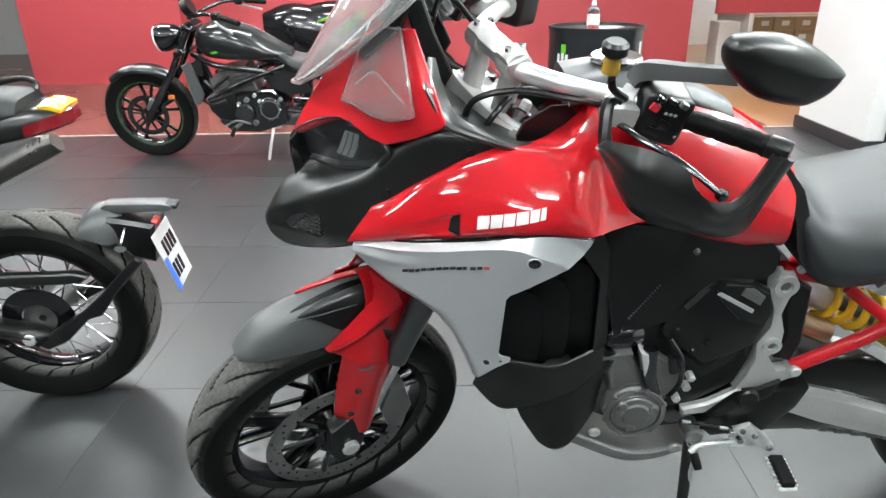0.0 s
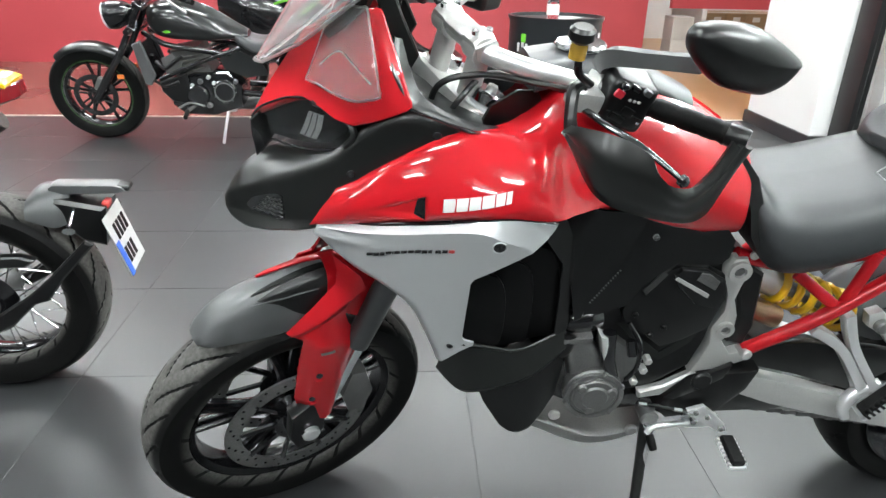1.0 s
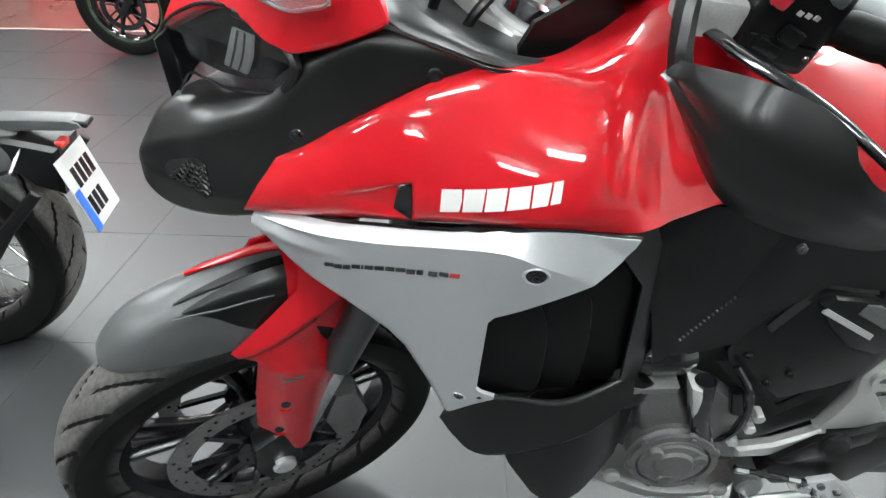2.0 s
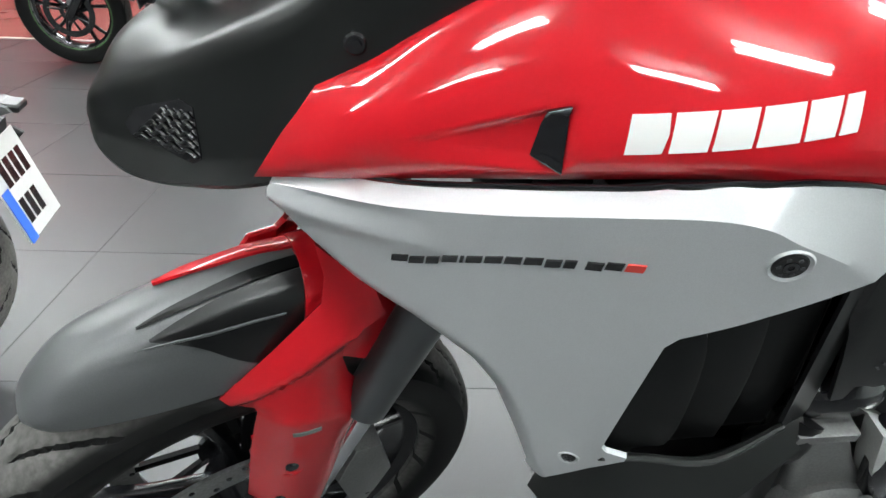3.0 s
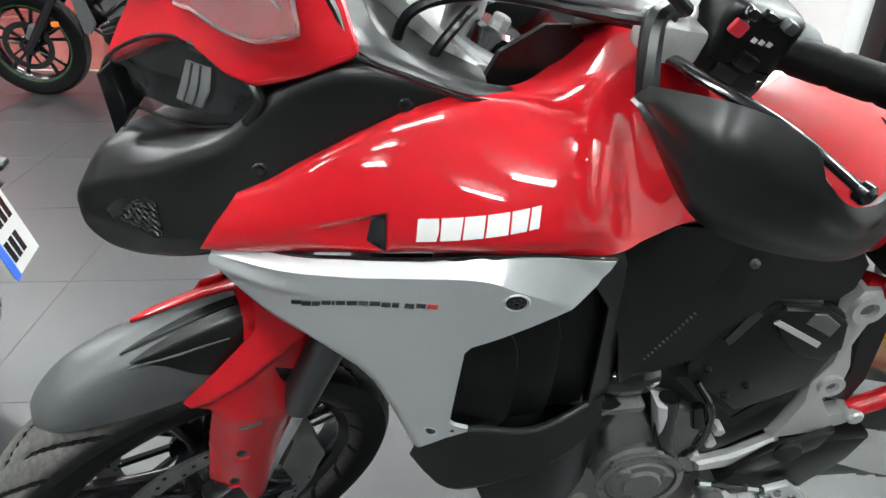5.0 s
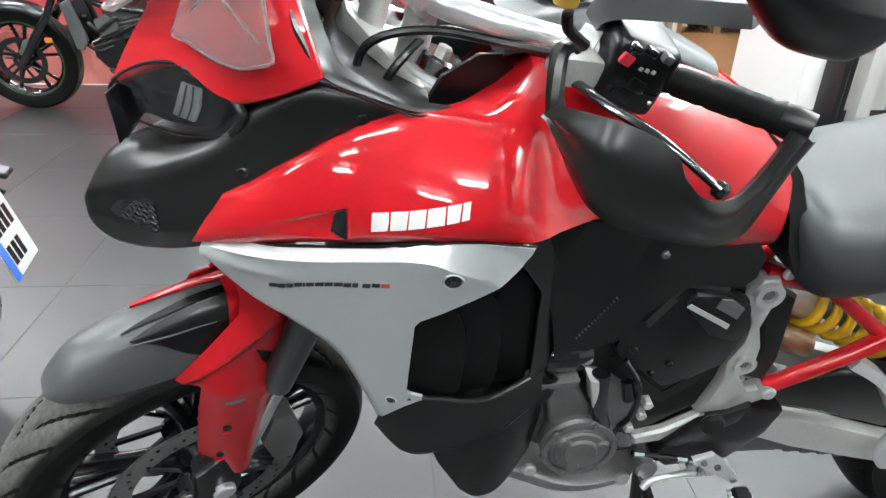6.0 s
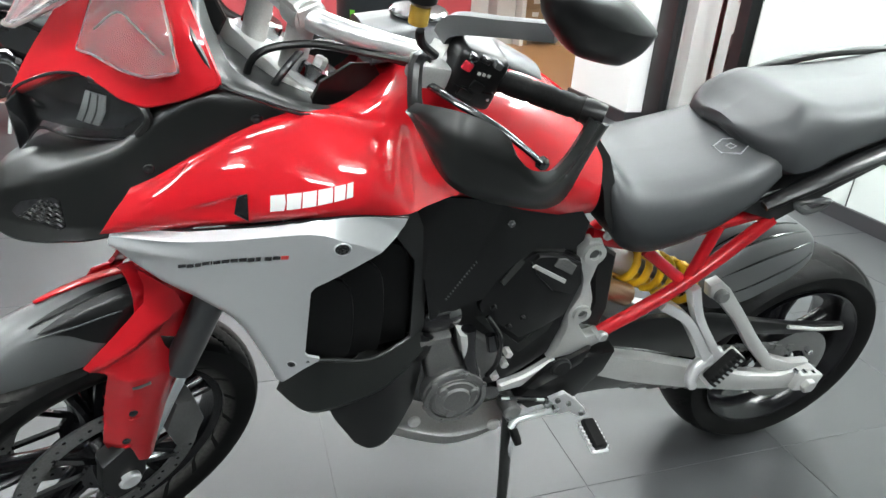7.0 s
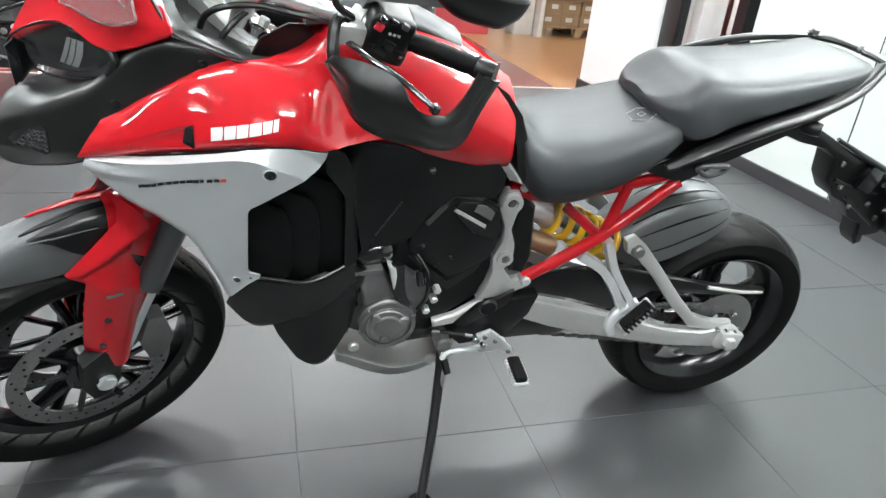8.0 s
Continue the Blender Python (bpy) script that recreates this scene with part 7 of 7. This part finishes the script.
spoked("rear_wheel", pose(0, 0, 0.318), 0.318, 0.085, 0.222, groove_material("block_tread", (0.16, 0.155, 0.145), 20, 15.0, 0.14, 0.068))
spoked("front_wheel", pose(-1.44, 0, 0.325), 0.325, 0.06, 0.235, TREADF)
for s in (-1, 1):
    part("swingarm", rod([(-0.55, s * 0.12, 0.44), (-0.2, s * 0.13, 0.36), (0.0, s * 0.13, 0.305), (0.045, s * 0.13, 0.29)], [0.026, 0.026, 0.026, 0.01], seg=10, n=4, flat=1.4), PLASTIC, sc)
    part("axle_nut", disc(0.02, 0.03, (-0.005, s * 0.15, 0.30), "y", 16, 0.004), ALU, sc)
    part("fork_tube", rod([(-1.12, s * 0.1, 0.98), (-1.44, s * 0.1, 0.325)], 0.024, seg=12, n=2), FORKGREY, sc)
    part("frame_tube", rod([(-1.05, s * 0.06, 0.88), (-0.75, s * 0.14, 0.75), (-0.45, s * 0.14, 0.72), (0.0, s * 0.10, 0.84)], 0.015, seg=10), GLOSSBLACK, sc)
    part("indicator", rod([(0.30, s * 0.06, 0.60), (0.31, s * 0.14, 0.585), (0.312, s * 0.155, 0.58)], [0.006, 0.006, 0.016], seg=12, n=4, ref=(0, 0, 1)), CHROME, sc, "small chrome indicator")
    part("guard_arm", plate([(0.0, 0.27), (0.05, 0.31), (0.16, 0.38), (0.22, 0.43), (0.34, 0.545), (0.36, 0.53), (0.26, 0.425), (0.21, 0.36), (0.17, 0.35), (0.10, 0.285), (0.03, 0.25)], s * 0.13, s * 0.148, 0.005), PLASTIC, sc, "black mudguard arm")
    if s > 0:
        continue
    part("silencer", rod([(-0.45, s * 0.15, 0.585), (-0.15, s * 0.15, 0.72), (0.07, s * 0.15, 0.819), (0.215, s * 0.15, 0.885), (0.225, s * 0.15, 0.8895)], [0.028, 0.030, 0.029, 0.027, 0.020], seg=24, n=4), material("brushed_silencer", (0.14, 0.135, 0.125), 0.35, metal=0.9, grain=0.2, grain_size=200, stain=0.2), sc, "brushed steel silencer")
    for k in range(3):
        part("silencer_slot", rod([(0.160 + 0.016 * k, s * 0.160, 0.892 + 0.007 * k), (0.168 + 0.016 * k, s * 0.178, 0.866 + 0.007 * k)], 0.003, seg=6, n=1), GLOSSBLACK, sc)
part("chain_guard", plate([(-0.35, 0.50), (0.15, 0.49), (0.19, 0.475), (0.16, 0.455), (-0.35, 0.46)], -0.12, -0.09, 0.005), BEAK, sc)
pg = part("plate_guard", plate([(0.235, 0.632), (0.232, 0.652), (0.245, 0.660), (0.40, 0.655), (0.425, 0.648), (0.432, 0.637), (0.41, 0.630), (0.30, 0.632)], -0.028, 0.028, 0.006, segs=2), GREYPLASTIC, sc, "grey plate holder and mudguard")
part("mudguard_end", shell([[(x, s * w, z - dr * q) for s, q in ((-1, 1), (-0.92, 0.5), (-0.6, 0.12), (0, 0), (0.6, 0.12), (0.92, 0.5), (1, 1))] for x, z, w, dr in ((0.185, 0.640, 0.095, 0.05), (0.21, 0.650, 0.090, 0.075), (0.25, 0.645, 0.078, 0.09), (0.285, 0.630, 0.05, 0.07))], 3, 4, 0.006), GREYPLASTIC, pg)
part("holder_tip", box((0.035, 0.044, 0.016), pose(0.425, 0, 0.643, 0, 8, 0), 0.004), PLASTIC, pg)
part("mudflap", plate([(0.21, 0.64), (0.30, 0.62), (0.38, 0.60), (0.36, 0.48), (0.30, 0.50), (0.235, 0.58)], -0.06, 0.06, 0.01), PLASTIC, sc)
part("tail_lamp", box((0.02, 0.04, 0.02), pose(0.375, -0.02, 0.60, 0, 15, 0), 0.004), REDPRINT, sc)
np_ = part("number_plate", box((0.004, 0.150, 0.19), pose(0.398, -0.01, 0.485, 0, -14, 0), 0.0015), material("number_plate_white", (0.5, 0.5, 0.49), 0.35, stain=0.1), sc, "white number plate with a blue side band")
part("plate_band", box((0.0015, 0.026, 0.11), pose(0.4108, -0.071, 0.446, 0, -14, 0), 0), material("blue_band", (0.03, 0.12, 0.55), 0.4), np_)
for row in (0, 1):
    for i in range(4 - row):
        part("plate_bar", box((0.0015, 0.018, 0.05), pose(0.4008 - (0.035 - row * 0.075) * 0.25, -0.042 + i * 0.026, 0.485 + 0.035 - row * 0.075, 0, -14, 0), 0), GLOSSBLACK, np_)
BACK = pose(-0.02, 0, 0.024)
tail = part("tail", body([(-0.30, [(0.001, 0.80), (0.10, 0.81), (0.12, 0.84), (0.10, 0.87), (0.001, 0.875)]), (0.0, [(0.001, 0.83), (0.11, 0.84), (0.125, 0.87), (0.10, 0.91), (0.001, 0.915)]), (0.16, [(0.001, 0.855), (0.085, 0.862), (0.10, 0.885), (0.08, 0.925), (0.001, 0.93)]), (0.235, [(0.001, 0.875), (0.04, 0.88), (0.05, 0.895), (0.04, 0.91), (0.001, 0.915)])]), BEAK, sc, "black tail panel", m=BACK)
part("tail_stripe", shell([[(x, d, z + 0.006 - 0.10 * d * d / 0.004 * 0.02) for d in (-0.055, -0.03, 0, 0.03, 0.055)] for x, z in ((0.178, 0.932), (0.206, 0.928), (0.235, 0.918))], 3, 3, 0.01), YEL, tail, "yellow tail stripe", m=BACK)
part("tail_light", shell([[(0.15, -0.105, 0.868), (0.15, -0.104, 0.895)], [(0.20, -0.085, 0.878), (0.20, -0.083, 0.908)], [(0.242, -0.04, 0.885), (0.242, -0.04, 0.918)], [(0.25, 0, 0.887), (0.25, 0, 0.92)], [(0.242, 0.04, 0.885), (0.242, 0.04, 0.918)], [(0.20, 0.085, 0.878), (0.20, 0.083, 0.908)]], 2, 3, 0.008), material("red_tail_lens", (0.16, 0.006, 0.01), 0.15, coat=0.8), tail, "dark red tail light", m=BACK)
part("seat", body([(-0.70, [(0.001, 0.80), (0.10, 0.81), (0.12, 0.84), (0.09, 0.88), (0.001, 0.885)]), (-0.40, [(0.001, 0.79), (0.13, 0.80), (0.15, 0.83), (0.11, 0.87), (0.001, 0.872)]), (-0.1, [(0.001, 0.86), (0.12, 0.87), (0.135, 0.90), (0.10, 0.945), (0.001, 0.95)]), (0.08, [(0.001, 0.90), (0.10, 0.905), (0.11, 0.93), (0.08, 0.96), (0.001, 0.965)]), (0.135, [(0.001, 0.915), (0.08, 0.918), (0.085, 0.93), (0.06, 0.95), (0.001, 0.952)])]), VINYL, sc, "grey vinyl seat", m=BACK)
part("grab_strap", rod([(-0.02, 0.09, 0.955), (0.08, 0.095, 0.975), (0.125, 0.08, 0.965), (0.13, 0.06, 0.95)], 0.008, seg=8), PLASTIC, sc, m=BACK)
part("fuel_tank", body([(-1.12, [(0.001, 0.90), (0.08, 0.91), (0.1, 0.95), (0.07, 1.0), (0.001, 1.01)]), (-0.9, [(0.001, 0.80), (0.14, 0.83), (0.17, 0.93), (0.11, 1.03), (0.001, 1.05)]), (-0.66, [(0.001, 0.80), (0.10, 0.82), (0.11, 0.86), (0.07, 0.92), (0.001, 0.93)])]), GLOSSBLACK, sc, "gloss black fuel tank")
part("engine", plate([(-1.10, 0.40), (-1.0, 0.70), (-0.75, 0.78), (-0.55, 0.68), (-0.5, 0.40), (-0.7, 0.28), (-0.95, 0.28)], -0.14, 0.14, 0.02), GREYMETAL, sc)
part("handlebar", rod([(-0.98, -0.40, 1.10), (-1.05, -0.2, 1.12), (-1.12, 0, 1.05), (-1.05, 0.2, 1.12), (-0.98, 0.40, 1.10)], 0.013, seg=10), GLOSSBLACK, sc)
part("headlight", rod([(-1.18, 0, 0.95), (-1.30, 0, 0.93)], [0.05, 0.09, 0.09], seg=20, n=3), GLOSSBLACK, sc)
part("side_stand", rod([(-0.62, -0.12, 0.34), (-0.66, -0.225, 0.035)], 0.012, seg=10, n=3), GREYMETAL, sc)
part("sprocket", lathe([(0.05, -0.003), (0.10, -0.003), (0.105, 0), (0.10, 0.003), (0.05, 0.003)], 42, None, pose(0, -0.085, 0.325)), GLOSSBLACK, sc)

# ---- oil drum, bottle, leaflets ----
DRUM = material("black_drum_paint", (0.012, 0.014, 0.016), 0.3, coat=0.3, stain=0.3, stain_size=5, second=(0.02, 0.022, 0.024), grain=0.1)
dr = thing("oil_drum", pose(1.0, 4.6, 0), "black steel oil drum used as a table", "oil drum")
prof = [(0.001, 0.0), (0.285, 0.0), (0.293, 0.012), (0.285, 0.03)]
for zc in (0.32, 0.62):
    prof += [(0.285, zc - 0.03), (0.297, zc), (0.285, zc + 0.03)]
prof += [(0.285, 0.915), (0.295, 0.93), (0.295, 0.945), (0.285, 0.945), (0.282, 0.925), (0.001, 0.925)]
part("barrel", lathe(prof, 64, closed=False, m=pose(0, 0, 0, 90, 0, 0)), DRUM, dr)
for k, (a0, zb, h, w, mt) in enumerate(((-142, 0.80, 0.05, 7, GREEN), (-150, 0.745, 0.05, 4, WHITE), (-143, 0.745, 0.055, 4, WHITE), (-137, 0.745, 0.05, 4, WHITE), (-35, 0.79, 0.07, 6, WHITE))):
    part("print_bar", shell([[(0.2875 * math.cos(radians(a0 + q * w)), 0.2875 * math.sin(radians(a0 + q * w)), z) for q in (-0.5, 0, 0.5)] for z in (zb, zb + h)], 3, 1, 0.001), mt, dr)
bt = thing("bottle", pose(0.96, 4.52, 0.925), "clear pump bottle of hand gel on the drum", "bottle")
part("flask", lathe([(0.001, 0.0), (0.034, 0.0), (0.037, 0.006), (0.037, 0.10), (0.028, 0.125), (0.014, 0.132), (0.014, 0.145), (0.001, 0.145)], 28, closed=False, m=pose(0, 0, 0, 90, 0, 0)), glass("clear_bottle", (0.93, 0.95, 0.97), 0.05), bt)
part("label", lathe([(0.0376, 0.03), (0.0376, 0.085)], 28, closed=False, m=pose(0, 0, 0, 90, 0, 0)), WHITE, bt)
part("pump", rod([(0, 0, 0.14), (0, 0, 0.185), (0, 0, 0.19)], [0.016, 0.006, 0.006], seg=12, n=2), WHITE, bt)
part("nozzle", rod([(0, 0, 0.188), (-0.02, -0.02, 0.19), (-0.04, -0.035, 0.182)], 0.006, seg=8), WHITE, bt)
for k, (x, y, a, mt) in enumerate(((0.93, 4.44, 12, REDPRINT), (1.03, 4.47, -20, WHITE), (1.08, 4.60, 35, WHITE))):
    tagged(part("leaflet", box((0.15, 0.10, 0.003), pose(x, y, 0.9275 + 0.003 * k, 0, 0, a), 0), mt), "printed red leaflet on the drum" if mt is REDPRINT else "printed white leaflet on the drum", "leaflet", "leaflets on the drum")

# ---- store beyond the opening ----
CARD = material("brown_cardboard", (0.30, 0.20, 0.11), 0.8, grain=0.2, grain_size=90, stain=0.3, stain_size=5, second=(0.24, 0.15, 0.08), bump=0.1)
PALE = material("pale_carton", (0.6, 0.58, 0.54), 0.75, grain=0.1, stain=0.25, stain_size=5)
PALLETW = material("pallet_wood", (0.36, 0.24, 0.12), 0.75, grain=0.3, grain_size=80, stain=0.4, stain_size=8)


def pallet(x, y):
    p = thing("pallet", pose(x, y, 0), "rough wooden pallet on the floor", "pallet", "pallets")
    for i in range(7):
        part("top_board", box((1.2, 0.10, 0.02), pose(0, -0.36 + 0.12 * i, 0.135), 0.002), PALLETW, p)
    for i in (-0.55, 0, 0.55):
        part("runner", box((0.1, 0.8, 0.022), pose(i, 0, 0.011), 0.002), PALLETW, p)
        for j in (-0.35, 0, 0.35):
            part("block", box((0.1, 0.1, 0.10), pose(i, j, 0.072), 0.002), PALLETW, p)
    return p


rnd = random.Random(4)
for x in (4.65, 6.0):
    pallet(x, 9.75)
    for lev in range(3):
        for i in range(4):
            for j in range(2):
                w, h = 0.285, 0.17
                c = thing("carton", pose(x - 0.44 + i * 0.295, 9.56 + j * 0.38, 0.146 + lev * (h + 0.002), 0, 0, rnd.uniform(-3, 3)), "brown cardboard carton stacked on a pallet", "carton", "stacked cartons")
                part("box", box((w, 0.36, h), pose(0, 0, h / 2), 0.004), CARD, c)
                part("tape", box((w + 0.002, 0.05, 0.002), pose(0, 0, h + 0.0005), 0), PALE, c)
                part("sticker", box((0.10, 0.002, 0.06), pose(rnd.uniform(-0.05, 0.05), -0.181, h * 0.55), 0), PALE, c)
for lev in range(2):
    tagged(part("carton", box((0.28, 0.34, 0.30), pose(3.82, 9.6, 0.15 + lev * 0.301), 0.005), PALE), "pale cardboard carton stacked against the red wall", "carton", "pale cartons")
slab("shelf_panel", 3.55, 7.2, 9.25, 9.32, 0.72, 1.9, REDWALL, "red painted panel above the stored cartons", "panel")
slab("shelf_side", 3.98, 4.04, 9.25, 10.3, 0, 0.72, PALE, "pale upright under the red panel", "panel")

# ---- room behind the glazed partition ----
slab("side_room_wall", 6.0, 6.15, 0.0, 5.9, 0, ROOM_H, WHITEWALL, "plain pale wall behind the glass", "wall")
slab("side_room_panel", 3.9, 6.0, 5.75, 5.9, 0, ROOM_H, WHITEWALL, "plain pale wall behind the glass", "wall")
pane = tagged(part("glass_pane", box((0.008, 0.62, ROOM_H - 0.1), pose(3.20, 4.41, (ROOM_H - 0.1) / 2 + 0.06), 0), glass("clear_pane", (0.95, 0.97, 0.96), 0.0)), "clear glass pane of the partition", "window", "", "structure")
pane.visible_shadow = False
slab("frame_rail", 3.16, 3.24, 4.10, 4.72, 0, 0.06, DARKFRAME, "black bottom rail of the glazed partition", "rail")
slab("white_post", 3.45, 3.55, 4.86, 5.22, 0, ROOM_H, WHITEWALL, "white board standing behind the glass", "board")
slab("dark_post", 3.75, 3.80, 4.98, 5.06, 0, ROOM_H, DARKFRAME, "thin dark post behind the glass", "post")
dw = thing("display_wheel", pose(4.3, 5.35, 0.36, 0, 0, 60), "black alloy motorcycle wheel standing on the floor", "wheel")
wheel("rim", Matrix.Identity(4), 0.32, 0.06, 0.245, 0.045, TREADF, dw, 0.14, (), GLOSSBLACK)
st = thing("wheel_stand", pose(4.3, 5.35, 0), "thin dark metal stand under the display wheel", "stand")
part("foot", rod([(-0.2, -0.1, 0.012), (0.2, 0.1, 0.012)], 0.012, seg=8, n=1), DARKFRAME, st)
part("cradle", rod([(-0.08, -0.15, 0.012), (0, -0.09, 0.05), (0.06, 0.13, 0.05), (0.12, 0.2, 0.012)], 0.01, seg=8), DARKFRAME, st)
for i in range(5):
    tagged(part("cable", rod([(5.2, 5.72, 0.9 + 0.12 * i), (4.9, 5.71, 0.85 + 0.15 * i), (4.7, 5.72, 1.0 + 0.1 * i), (4.4, 5.72, 0.8 + 0.16 * i)], 0.006, seg=6), DARKFRAME), "thin dark cable hanging on the pale wall", "cable", "wall cables")
slab("panel_joint", ROOM_R - 0.003, ROOM_R + 0.01, 2.95, 2.956, 0.08, ROOM_H, SKIRT, "thin joint between the pale wall panels", "joint")

# tiles, last
TILE, J = 0.614, 0.003
fx0, fy0 = 0.247, 1.56
first = None
rest = bmesh.new()
for i in range(-16, 9):
    for j in range(-10, 8):
        x, y = fx0 + i * TILE, fy0 + j * TILE
        x1, y1 = min(x + TILE, ROOM_R + 2.6), min(y + TILE, EDGE)
        if x < ROOM_L or y < ROOM_F or y1 - y < 0.02 or x1 - x < 0.02:
            continue
        whole = y1 - y > TILE - 0.001 and x1 - x > TILE - 0.001
        if whole and -7 <= i <= 5 and -2 <= j <= 6:
            if first is None:
                first = part("tile", box((TILE - J, TILE - J, 0.012), pose(0, 0, -0.006), 0.0006), FLOORMAT, floor, at=pose(x + TILE / 2, y + TILE / 2, 0))
            else:
                o = new("tile", first.data)
                o.parent = floor
                o.matrix_basis = pose(x + TILE / 2, y + TILE / 2, 0)
        else:
            box((x1 - x - J, y1 - y - J, 0.012), pose((x + x1) / 2, (y + y1) / 2, -0.006), 0, rest)
tagged(part("far_tiles", rest, FLOORMAT, floor), kind="stuff")
